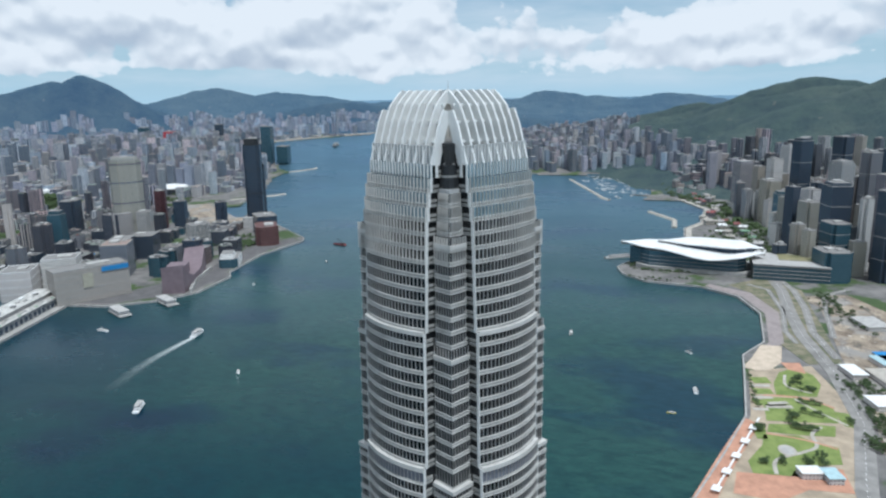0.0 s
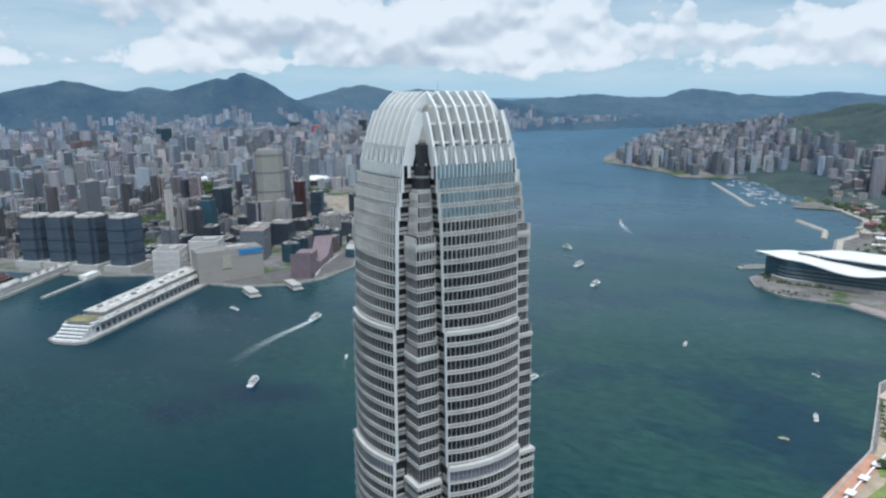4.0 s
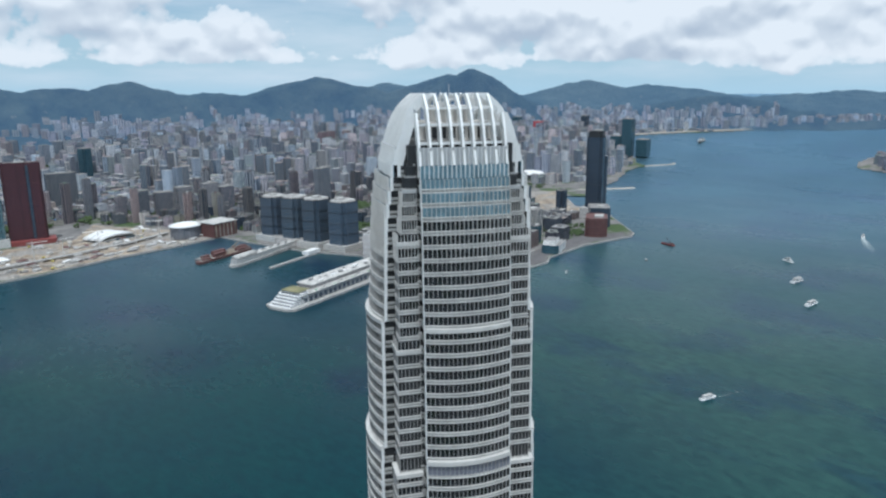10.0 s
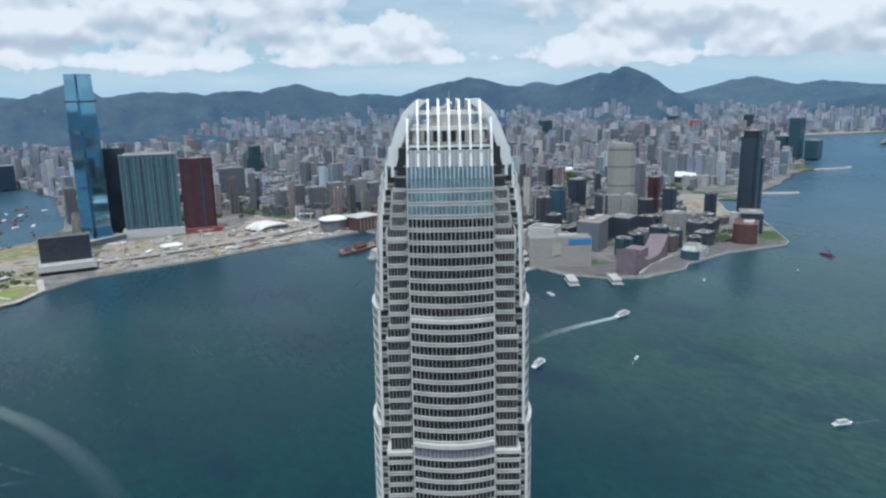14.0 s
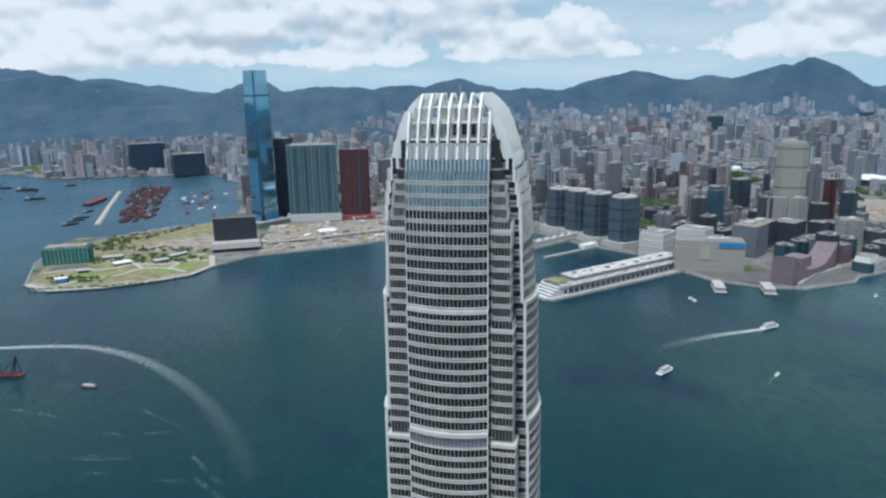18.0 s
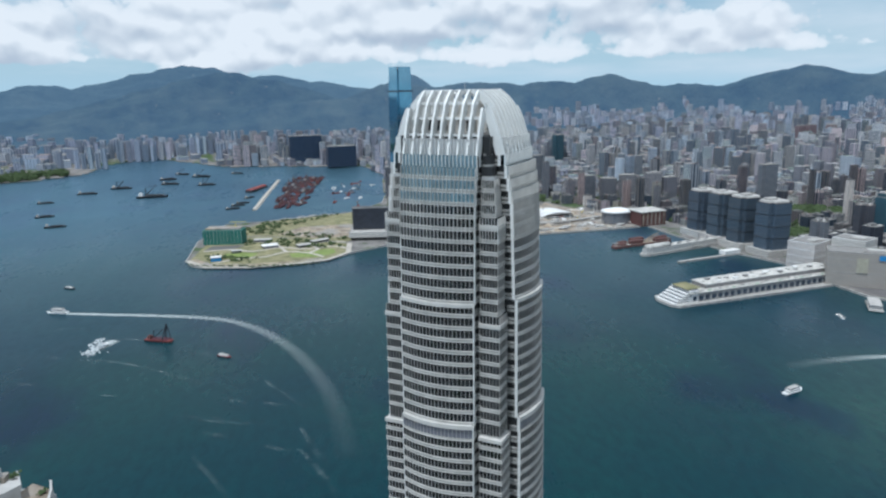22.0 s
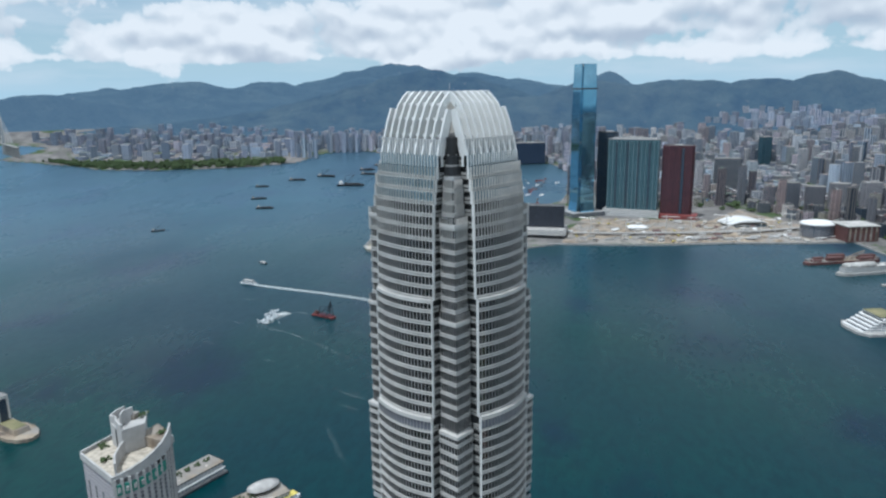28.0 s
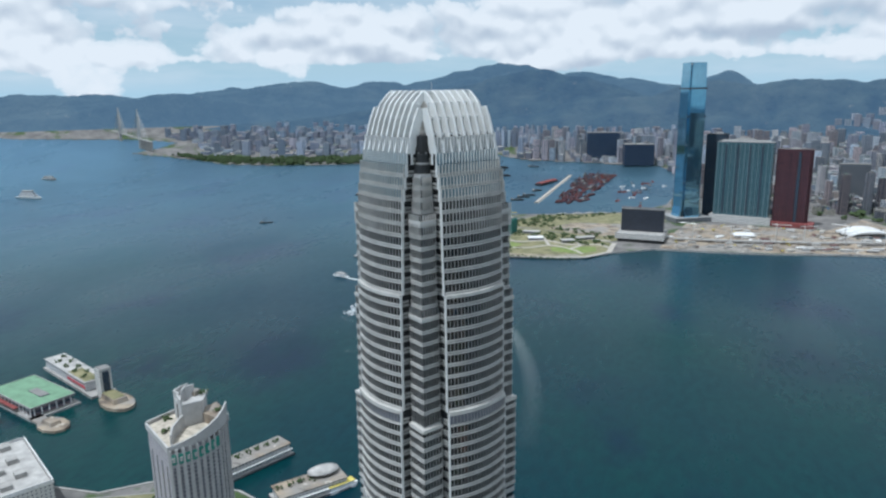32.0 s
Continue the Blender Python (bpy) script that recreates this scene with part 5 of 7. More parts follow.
def piers():
    def pier(x, y, w, d, turn, label, roof, h=9, planted=False):
        p = thing("ferry_pier", label, "pier", x, y, 0, turn, "central piers")
        part("deck", Shape().box(0, 0, -3, w, d, 6), CONC, p)
        part("hall", Shape().box(0, 0, 3, w * .92, d * .8, h), PALE, p)
        part("roof", Shape().box(0, 0, 3 + h, w * .95, d * .86, 1.2), roof, p)
        part("canopy", Shape().box(0, -d * .44, 3 + h * .45, w * .96, d * .1, .6), WHITE, p)
        part("fender_rail", Shape().band(rect(0, 0, w + 1, d + 1), 0.8, 0.5, 2.0, True), BLACKHULL, p)
        if planted:
            for i in range(int(w / 12)):
                part("shrubs", shrub_shape(4.5, i + int(abs(x))), LEAF, p).location = (-w * .42 + 12 * i, d * .12, 4.2 + h)
        else:
            for i in range(5):
                part("roof_unit", Shape().box(-w * .36 + i * w * .17, d * .1, 4.2 + h, 6, 5, 2.5), ROOFGREY, p)
        return p

    pier(-352, 345, 92, 30, 66, "long grey pier hall with a planted strip on its roof", SAND, 11, True)
    pier(-262, 318, 78, 34, 52, "pale pier hall with an oval white canopy at its end", SAND, 9, True)
    ov = thing("oval_canopy", "white oval canopy on the pier end", "canopy", -256, 336, 0, 50)
    part("post", Shape().rod((0, 0, -2), (0, 0, 17), 2.4), CONC, ov)
    part("roof", Shape().loft([[(x * q, y * q, z) for x, y in oval(34, 22, 20)] for q, z in ((1, 17), (1.02, 18), (.5, 19.5), (.05, 20))]), ROOFGREY, ov, "", True)
    yb = thing("yellow_ferry", "small yellow and white ferry at the pier", "boat", -234, 334, 0, 55)
    part("hull", Shape().prism([(-20, 0), (-14, -5), (14, -5), (20, 0), (14, 5), (-14, 5)], -1, 3.5), WHITE, yb)
    part("deckhouse", Shape().box(0, 0, 3.5, 27, 8, 4), WHITE, yb)
    part("roof", Shape().box(0, 0, 7.5, 30, 9, .5), YELLOW, yb, "yellow deck roof")
    # terminal with a green roof, its outer pier and bridge tower
    g = thing("ferry_terminal", "wide ferry terminal with a pale green roof", "terminal", -738, 392, 0, -15)
    part("deck", Shape().box(0, 0, -3, 122, 66, 6), CONC, g)
    part("hall", Shape().box(0, 0, 3, 104, 52, 12), STONE, g)
    part("gallery", Shape().band(rect(0, 0, 105.6, 53.6), 1, 7, 10, True), DARKGLASS, g)
    for i in range(11):
        part("pier_column", Shape().box(-50 + 10 * i, -27.4, 3, 1.4, 1.2, 12), WHITE, g)
    for i in range(6):
        part("pier_column", Shape().box(53, -24 + 9.6 * i, 3, 1.2, 1.4, 12), WHITE, g)
    part("roof", Shape().box(0, 0, 15, 112, 58, 1.4), GREENROOF, g, "pale green flat roof")
    part("roof_edge", Shape().band(rect(0, 0, 113, 59), 0.8, 14.6, 17, True), CONC, g)
    # Raised dark block stands in for the shaded hole in the roof.
    part("roof_well", Shape().box(14, 2, 16.4, 34, 12, 1.2), DARKGLASS, g)
    part("awning", Shape().box(-10, -31, 8, 60, 6, .6), RUST, g, "red awning")
    part("rounded_end", Shape().prism([(96 + 26 * math.cos(a), -22 + 17 * math.sin(a)) for a in (0, .6, 1.2, 1.9, 2.5, 3.14, 3.8, 4.4, 5.0, 5.7)], -3, 3.5).box(64, -24, -3, 24, 16, 6), SAND, g)
    part("end_hut", Shape().prism(rect(92, -22, 24, 14), 3.5, 8, .85), SAND, g)
    o = thing("outer_pier", "long pier hall with planted roof and a rounded tip", "pier", -712, 458, 0, -21)
    part("deck", Shape().box(-30, 0, -3, 170, 34, 7), CONC, o)
    part("hall", Shape().box(-40, 0, 4, 140, 28, 13), PALE, o)
    part("roof", Shape().box(-40, 0, 17, 144, 31, 1), ROOFGREY, o)
    part("roof_lawn", Shape().box(0, -3, 18, 58, 20, .4), GRASS, o, "planted roof lawn")
    part("red_stripe", Shape().box(0, -14.4, 8, 60, .8, 3), REDBLOCK, o, "red band along the wall")
    part("lift_tower", Shape().box(60, 0, 0, 16, 16, 44), PALE, o, "pale tower at the pier")
    part("window_strip", Shape().box(68.3, 0, 4, .6, 9, 36), DARKGLASS, o)
    part("tip", Shape().prism([(95 + 34 * math.cos(a * .5), 20 * math.sin(a * .5)) for a in range(13)], -3, 4.5), SAND, o)
    part("tip_building", Shape().prism(rect(88, 0, 40, 20), 4.5, 11, .9), SAND, o)
    part("tip_lawn", Shape().box(86, 0, 11, 34, 16, .5), GRASS, o)
    for i in range(8):
        part("shrubs", shrub_shape(5, 40 + i), LEAF, o).location = (-96 + 15 * i, 6 * (-1) ** i, 18)
    rb = thing("footbridge", "white covered footbridge between the piers", "bridge", -770, 340, 0, -15)
    part("deck", Shape().box(0, 0, 10, 96, 7, 4), WHITE, rb)
    for i in range(5):
        part("post", Shape().rod((-40 + 20 * i, 0, -3), (-40 + 20 * i, 0, 10), .9), CONC, rb)
    wb = thing("white_complex", "white low rooftop with plant and rails", "building", -553, 206, 3.4, -28)
    part("body", Shape().box(0, 0, 0, 120, 60, 32), PALE, wb)
    part("roof", Shape().box(0, 0, 32, 116, 56, 1), ROOFGREY, wb)
    part("parapet", Shape().band(rect(0, 0, 121, 61), 1, 31, 35, True), WHITE, wb)
    for i in range(6):
        part("plant_room", Shape().box(-46 + 18 * i, 8 * (-1) ** i, 33, 12, 10, 5), CONC, wb)


curved_hotel()
piers()

# ---- ground cover ----
def patch(name, pts, mat, z, label, category="ground"):
    setting(name, Shape().prism(pts, z - 0.5, z), mat, label, category)


SITE = [(30, 1592), (161, 1599), (285, 1611), (476, 1652), (652, 1670), (785, 1697), (790, 1790), (690, 1985), (600, 2160), (470, 1950), (230, 1965), (90, 1955), (50, 1760)]
PARK = [(-482, 1495), (-424, 1420), (-322, 1404), (-213, 1421), (-143, 1445), (-96, 1510), (-95, 1620), (-210, 1690), (-330, 1760), (-480, 1755)]
patch("site_ground", SITE, SAND, 3.75, "bare sandy building site along the shore")
patch("park_lawn", PARK, GRASS, 3.8, "yellow-green park lawn on the point", "lawn")
setting("park_promenade", Shape().band(PARK[:7], -14, 3.2, 4.1), PAVE, "pale promenade round the park", "pavement")
patch("basin_apron", [(-460, 1780), (-330, 1770), (-210, 1700), (-95, 1640), (20, 1780), (30, 2020), (-80, 2110), (-370, 1985)], GRASS, 3.72, "rough green ground behind the park", "lawn")
patch("park_clearing", [(-300, 1775), (-200, 1712), (-60, 1700), (-10, 1790), (-90, 1900), (-240, 1880)], SAND, 3.84, "sandy clearing behind the park")
# Paving darkened in its colour for the cloud shade over this waterfront.
SHADEPAVE = paint("cloud_shaded_paving", (0.12, 0.115, 0.115), 0.85, 0, 0.14, 0.06)
patch("kowloon_quay", [(960, 1120), (930, 1020), (945, 945), (1000, 868), (1060, 828), (1180, 826), (1230, 850), (1413, 868), (1600, 834), (1640, 870), (1480, 930), (1200, 900), (1040, 960), (1000, 1100)], SHADEPAVE, 3.7, "grey paved waterfront promenade")
patch("station_plaza", [(1800, 1180), (1930, 1150), (1945, 1240), (2180, 1480), (2290, 1500), (2250, 1640), (2000, 1560), (1820, 1330)], SAND, 3.7, "pale sandy plaza by the inlet")
def winding(name, pts, width, mat, z, label):
    """A path of even width along a smooth line."""
    line, sh = smooth(pts), Shape()
    left, right = [], []
    for k, (x, y) in enumerate(line):
        p, q = line[max(0, k - 1)], line[min(len(line) - 1, k + 1)]
        e = math.hypot(q[0] - p[0], q[1] - p[1])
        nx, ny = -(q[1] - p[1]) / e * width / 2, (q[0] - p[0]) / e * width / 2
        left.append((x + nx, y + ny))
        right.append((x - nx, y - ny))
    for k in range(len(line) - 1):
        sh.prism([left[k], left[k + 1], right[k + 1], right[k]], z - 0.4, z)
    setting(name, sh, mat, label, "path")


def smooth(pts, n=8):
    out = []
    for i in range(len(pts) - 1):
        p0, p1, p2, p3 = pts[max(0, i - 1)], pts[i], pts[i + 1], pts[min(len(pts) - 1, i + 2)]
        for k in range(n):
            t = k / n
            out.append(tuple(.5 * (2 * p1[j] + (p2[j] - p0[j]) * t + (2 * p0[j] - 5 * p1[j] + 4 * p2[j] - p3[j]) * t * t + (3 * p1[j] - p0[j] - 3 * p2[j] + p3[j]) * t ** 3) for j in (0, 1)))
    return out + [pts[-1]]


winding("park_path", [(-470, 1590), (-400, 1600), (-340, 1570), (-270, 1600), (-200, 1570), (-130, 1590), (-96, 1560)], 11, PAVE, 4.0, "pale winding park path")
winding("park_path", [(-420, 1450), (-360, 1490), (-300, 1500), (-250, 1545), (-190, 1520), (-150, 1470)], 9, PAVE, 4.0, "pale winding park path")
winding("park_path", [(-250, 1545), (-270, 1600), (-300, 1660), (-360, 1690), (-430, 1680)], 9, PAVE, 4.02, "pale winding park path")
winding("park_path", [(-190, 1520), (-170, 1570), (-190, 1620), (-150, 1650), (-100, 1640)], 10, PAVE, 4.02, "pale winding park path")
patch("park_meadow", [(-230, 1480), (-160, 1470), (-120, 1510), (-130, 1560), (-190, 1545), (-240, 1520)], LAWN, 3.9, "greener mown lawn in the park", "lawn")
patch("park_meadow", [(-400, 1500), (-340, 1490), (-320, 1540), (-360, 1560), (-410, 1550)], LAWN, 3.9, "greener mown lawn in the park", "lawn")
patch("park_yard", [(-470, 1600), (-390, 1612), (-370, 1650), (-460, 1650)], ASPHALT, 3.9, "dark yard in front of the netted building")
patch("sandy_edge", [(-482, 1498), (-424, 1424), (-322, 1410), (-213, 1427), (-150, 1448), (-160, 1462), (-215, 1441), (-320, 1426), (-416, 1440), (-468, 1505)], SAND, 3.9, "bare sandy strip along the park's shore")
# island waterfront
VERGE = wood("patchy_verge", (0.05, 0.075, 0.03), (0.28, 0.24, 0.17), 0.05)
PARKPAVE = paint("beige_paving", (0.38, 0.31, 0.225), 0.85, 0, 0.16, 0.05)
PINKPAVE = paint("pink_paving", (0.52, 0.43, 0.33), 0.85, 0, 0.1, 0.1)
STONEWALK = paint("stone_walk", (0.28, 0.24, 0.23), 0.85, 0, 0.1, 0.1)
patch("park_ground", [(450, -150), (560, -194), (667, -234), (690, -238), (825, -258), (862, -352), (732, -366), (620, -350), (500, -314), (440, -280)], PARKPAVE, 3.72, "beige paved ground of the waterfront park", "pavement")
patch("red_promenade", [(436, -134), (554, -181), (660, -225), (655, -231), (641, -240), (600, -222), (506, -184), (440, -160)], BRICKPAVE, 3.9, "red paved waterside promenade", "pavement")
patch("red_court", [(520, -195), (522, -250), (545, -262), (549, -308), (500, -306), (498, -262), (470, -230), (475, -185)], BRICKPAVE, 3.9, "red paved court by the park buildings", "pavement")
patch("red_court", [(867, -311), (872, -338), (827, -337), (840, -315)], BRICKPAVE, 3.96, "red paved court beside the plaza", "pavement")
LAWNS = ([(826, -300), (850, -328), (824, -346), (789, -347), (745, -331), (740, -279), (783, -284)], [(730, -260), (737, -312), (712, -342), (667, -337), (660, -289), (657, -251)], [(648, -252), (657, -304), (657, -330), (628, -322), (624, -282), (625, -246)],
         [(617, -240), (622, -280), (607, -296), (600, -318), (560, -311), (551, -282), (523, -260), (521, -212), (547, -211), (590, -234)], [(702, -339), (696, -362), (655, -357), (660, -341)], [(644, -229), (645, -246), (606, -243), (604, -231)])
for pts in LAWNS:
    patch("waterfront_lawn", pts, LAWN, 3.9, "bright green mown waterfront lawn", "lawn")
for x, y, w, d, m in ((790, -268, 22, 24, LAWN), (770, -264, 8, 26, PAVE), (750, -264, 18, 24, LAWN), (729, -260, 8, 26, PAVE), (712, -256, 18, 22, LAWN), (703, -275, 10, 34, PAVE), (690, -250, 8, 20, PAVE)):
    patch("planting_bed", rect(x, y, w, d, 8), m, 4.0, "narrow planted bed" if m is LAWN else "pale paved strip", "lawn" if m is LAWN else "pavement")
patch("plaza", [(837, -252), (880, -272), (942, -296), (943, -328), (868, -312), (835, -291), (828, -270)], PINKPAVE, 3.95, "beige curved waterfront plaza", "pavement")
patch("road_verge", [(868, -350), (955, -328), (1130, -360), (1262, -333), (1318, -300), (1400, -390), (1300, -440), (1000, -412), (880, -400)], VERGE, 3.74, "patchy green verge along the waterfront roads")
patch("curved_walk", [(885, -275), (960, -312), (1120, -336), (1231, -314), (1300, -250), (1318, -262), (1262, -335), (1130, -362), (960, -335)], STONEWALK, 3.8, "grey-pink curved waterside walk", "pavement")
patch("inland_site", [(420, -330), (700, -385), (900, -405), (1180, -445), (1250, -420), (1280, -520), (900, -640), (420, -520)], SAND, 3.7, "mixed bare ground and sites behind the road")


def road(pts, width, label):
    left, right = [], []
    for k, (x, y) in enumerate(pts):
        p, q = pts[max(0, k - 1)], pts[min(len(pts) - 1, k + 1)]
        dx, dy = q[0] - p[0], q[1] - p[1]
        s = math.hypot(dx, dy)
        left.append((x - dy / s * width / 2, y + dx / s * width / 2))
        right.append((x + dy / s * width / 2, y - dx / s * width / 2))
    patch("road", left + right[::-1], ROADGREY, 4.05, label, "road")
    s = Shape()
    for (a, b), (c, d) in zip(pts, pts[1:]):
        n = max(1, int(math.hypot(c - a, d - b) / 12))
        for i in range(n):
            u = (i + 0.3) / n
            s.box(a + (c - a) * u, b + (d - b) * u, 4.05, 5, 0.5, 0.03, math.degrees(math.atan2(d - b, c - a)))
    setting("lane_marks", s, WHITE, "white dashed lane marks", "road")


road([(380, -296), (504, -318), (673, -366), (843, -378), (1008, -372), (1150, -384), (1290, -400), (1371, -400)], 22, "pale grey carriageway behind the park")
road([(900, -398), (1023, -394), (1169, -416), (1300, -424), (1406, -412)], 13, "grey slip road beside the carriageway")
road([(962, -354), (1023, -350), (1150, -372), (1293, -374), (1330, -340)], 9, "grey waterfront service road")
road([(1000, -420), (1140, -446), (1260, -470), (1330, -540)], 10, "grey road towards the towers")

# ---- trees ----
def tree(seed, r=5.0, h=9.0):
    t = thing("tree", "broad green tree with a dense uneven crown", "tree", 0, 0, -200, 0, "park trees")
    rnd = random.Random(seed)
    part("trunk", Shape().rod((0, 0, 0), (0.2, 0.1, h * .55), .35, 6, .18).rod((0.1, 0, h * .4), (r * .4, .5, h * .7), .16, 5, .06).rod((0.1, 0, h * .42), (-r * .4, -.6, h * .68), .16, 5, .06), BARK, t)
    s = Shape()
    for k in range(46):
        a, q = rnd.uniform(0, 6.28), r * math.sqrt(rnd.random())
        z = h * (.5 + .5 * rnd.random() * (1 - .6 * (q / r) ** 2))
        c, w = Vector((q * math.cos(a), q * math.sin(a), z)), r * rnd.uniform(.13, .27)
        ring = [c + Vector((w * rnd.uniform(.6, 1.3) * math.cos(b), w * rnd.uniform(.6, 1.3) * math.sin(b), w * rnd.uniform(-.4, .4))) for b in (0, 1.26, 2.5, 3.77, 5.03)]
        i = len(s.v)
        s.v += [tuple(p) for p in ring] + [tuple(c + Vector((0, 0, w * .8))), tuple(c - Vector((0, 0, w * .7)))]
        for j in range(5):
            s.f += [(i + j, i + (j + 1) % 5, i + 5), (i + (j + 1) % 5, i + j, i + 6)]
    part("crown", s, LEAF, t)
    return t


KINDS = [tree(s, r, h) for s, r, h in ((1, 5, 9), (2, 4, 8), (3, 6.5, 11))]


def plant(x, y, z, rnd):
    copy_thing(KINDS[rnd.randrange(3)], Matrix.LocRotScale((x, y, z), Euler((0, 0, rnd.uniform(0, 6.28))), (rnd.uniform(.5, .8),) * 2 + (rnd.uniform(.55, .85),)))


rnd = random.Random(5)
for k in range(6):
    plant(720 - .8 * k, -304 - 4.6 * k, 3.9, rnd)
    plant(689 - 2 * k, -300 - 4.2 * k, 3.9, rnd)
for x, y, n, r in ((677, -289, 9, 5), (645, -286, 9, 6), (640, -300, 5, 4), (549, -228, 5, 3), (548, -248, 6, 4), (553, -274, 7, 5), (630, -237, 8, 4), (770, -312, 8, 9), (800, -320, 7, 8), (762, -330, 4, 4), (672, -350, 4, 5)):
    for q in range(n):
        plant(x + rnd.gauss(0, r), y + rnd.gauss(0, r * .7), 3.9, rnd)
for k in range(9):
    plant(808 - 14 * k, -250 - 1.2 * abs(4 - k) + (6 if k > 5 else 0), 3.9, rnd)
for cx, cy, n, r in ((775, -385, 22, 16), (790, -404, 18, 14), (690, -384, 28, 18), (660, -388, 26, 16), (615, -362, 24, 14), (1180, -462, 30, 30), (1120, -480, 30, 30), (1250, -470, 20, 26)):
    for q in range(n):
        plant(cx + rnd.gauss(0, r), cy + rnd.gauss(0, r * .45), 3.8, rnd)
for k in range(30):
    plant(rnd.uniform(430, 560), rnd.uniform(-470, -360), 3.8, rnd)
for k in range(14):
    plant(1325 + rnd.uniform(-8, 25), -100 - 9 * k + rnd.uniform(-4, 4), 3.5, rnd)
for t_ in KINDS:
    t_.matrix_world = pose(548 + 9 * KINDS.index(t_), -290, 3.9)


def clumps(name, spots, label, seed):
    """Far trees: loose heaps of leaf clumps, in one sheet of cover."""
    s, rnd = Shape(), random.Random(seed)
    for x, y, z, r in spots:
        for k in range(7):
            c = Vector((x + rnd.gauss(0, .5) * r, y + rnd.gauss(0, .5) * r, z + rnd.uniform(.1, .8) * r))
            w = r * rnd.uniform(.3, .6)
            ring = [c + Vector((w * rnd.uniform(.6, 1.3) * math.cos(b), w * rnd.uniform(.6, 1.3) * math.sin(b), w * rnd.uniform(-.4, .4))) for b in (0, 1.57, 3.14, 4.71)]
            i = len(s.v)
            s.v += [drawn_in(*p) for p in ring] + [drawn_in(*(c + Vector((0, 0, w * .8)))), drawn_in(*(c - Vector((0, 0, w * .5))))]
            for j in range(4):
                s.f += [(i + j, i + (j + 1) % 4, i + 4), (i + (j + 1) % 4, i + j, i + 5)]
    tagged(new(name, s.mesh(name, LEAF)), label, "trees", kind="stuff")


def scatter(n, box, rnd, size=(3, 7), where=None):
    out = []
    while len(out) < n:
        x, y = rnd.uniform(box[0], box[1]), rnd.uniform(box[2], box[3])
        if where is None or inside((x, y), where):
            out.append((x, y, 4.0, rnd.uniform(*size)))
    return out


clumps("basin_trees", scatter(150, (-460, 30, 1640, 2110), rnd, (4, 8), [(-455, 1800), (-330, 1785), (-210, 1715), (-110, 1665), (-90, 1690), (-200, 1770), (-330, 1850), (-120, 2090), (-370, 1975)]), "green trees along the basin behind the park", 6)
clumps("park_trees", scatter(70, (-490, -95, 1560, 1760), rnd, (4, 8), [(-380, 1640), (-240, 1600), (-110, 1560), (-110, 1620), (-230, 1700), (-370, 1730)]) + scatter(46, (-480, -300, 1440, 1560), rnd, (3, 6), [(-470, 1560), (-430, 1470), (-330, 1445), (-310, 1480), (-400, 1530)])
       + [(-470 + 8 * i + rnd.gauss(0, 3), 1440 - 3.0 * i + .05 * i * i + rnd.gauss(0, 3), 4.0, rnd.uniform(2.5, 4.5)) for i in range(40)], "dark green trees in belts across the park", 1)
clumps("peninsula_trees", scatter(260, (1000, 1330, 1430, 1800), rnd, (6, 13), [(1010, 1440), (1120, 1420), (1200, 1500), (1180, 1660), (1080, 1720), (1020, 1600)]) + scatter(60, (1480, 1640, 1000, 1130), rnd, (6, 11)) + scatter(40, (1480, 1560, 930, 985), rnd, (5, 9)), "dark green park trees between the blocks", 2)
clumps("inland_trees", scatter(760, (600, 2600, 1420, 2500), rnd, (7, 14), [(760, 1850), (1050, 1560), (1300, 1440), (1800, 1450), (2500, 1720), (2000, 1960), (1200, 2480), (760, 2350)]), "green park trees and street trees between inner blocks", 7)
clumps("shore_strip_trees", scatter(260, (1500, 2700, -520, -290), rnd, (4, 9), [(1500, -330), (1780, -290), (2060, -360), (2340, -400), (2680, -300), (2400, -480), (1900, -500), (1500, -470)]), "green trees between the island waterfront buildings", 10)
clumps("hall_trees", [(1478 - .191 * a + .982 * b + rnd.gauss(0, 3), -247 - .982 * a - .191 * b + rnd.gauss(0, 3), 4.0, rnd.uniform(3.5, 6.5)) for a, b in [(-128 + 7 * i, -74 + 3 * math.sin(i * 1.3)) for i in range(18)] + [(-140 + 2 * i, -60 + 8 * i) for i in range(12)]], "green trees round the foot of the convention hall", 11)


def hilltop(spots):
    return [(x, y, z + 62 * max(0, 1 - math.hypot(x - 1948, y - 2031) / 155), r) for x, y, z, r in spots]


clumps("hill_trees", hilltop(scatter(420, (1700, 2150, 1860, 2260), rnd, (7, 15), [(1700, 1980), (1990, 1860), (2150, 2060), (2010, 2260), (1760, 2230)])), "dark green woods on the hill below the domes", 8)
clumps("garden_trees", scatter(300, (1260, 1560, 1600, 1900), rnd, (7, 14), [(1260, 1640), (1480, 1600), (1560, 1760), (1420, 1900), (1290, 1820)]), "dark green wooded slope between the blocks", 9)
clumps("street_trees", scatter(1600, (-100, 3000, 1750, 5200), rnd, (8, 20), [(300, 2200), (1400, 1900), (2400, 2100), (3600, 3300), (3000, 5000), (1200, 5200), (200, 4200)]), "patches of green between far blocks", 3)
clumps("shore_trees", scatter(420, (-3300, -1500, 3130, 3900), rnd, (12, 26), [(-2500, 3150), (-2182, 3160), (-1720, 3330), (-1560, 3560), (-1700, 3700), (-2400, 3420), (-3200, 3500)]), "dark green wooded far shore", 4)
clumps("island_trees", scatter(160, (1400, 3300, -520, -150), rnd, (5, 14), [(1450, -400), (2300, -400), (2700, -260), (3300, -260), (2900, -420), (2000, -500)]) + scatter(60, (430, 900, -520, -420), rnd, (5, 10)), "green trees along the island shore", 5)


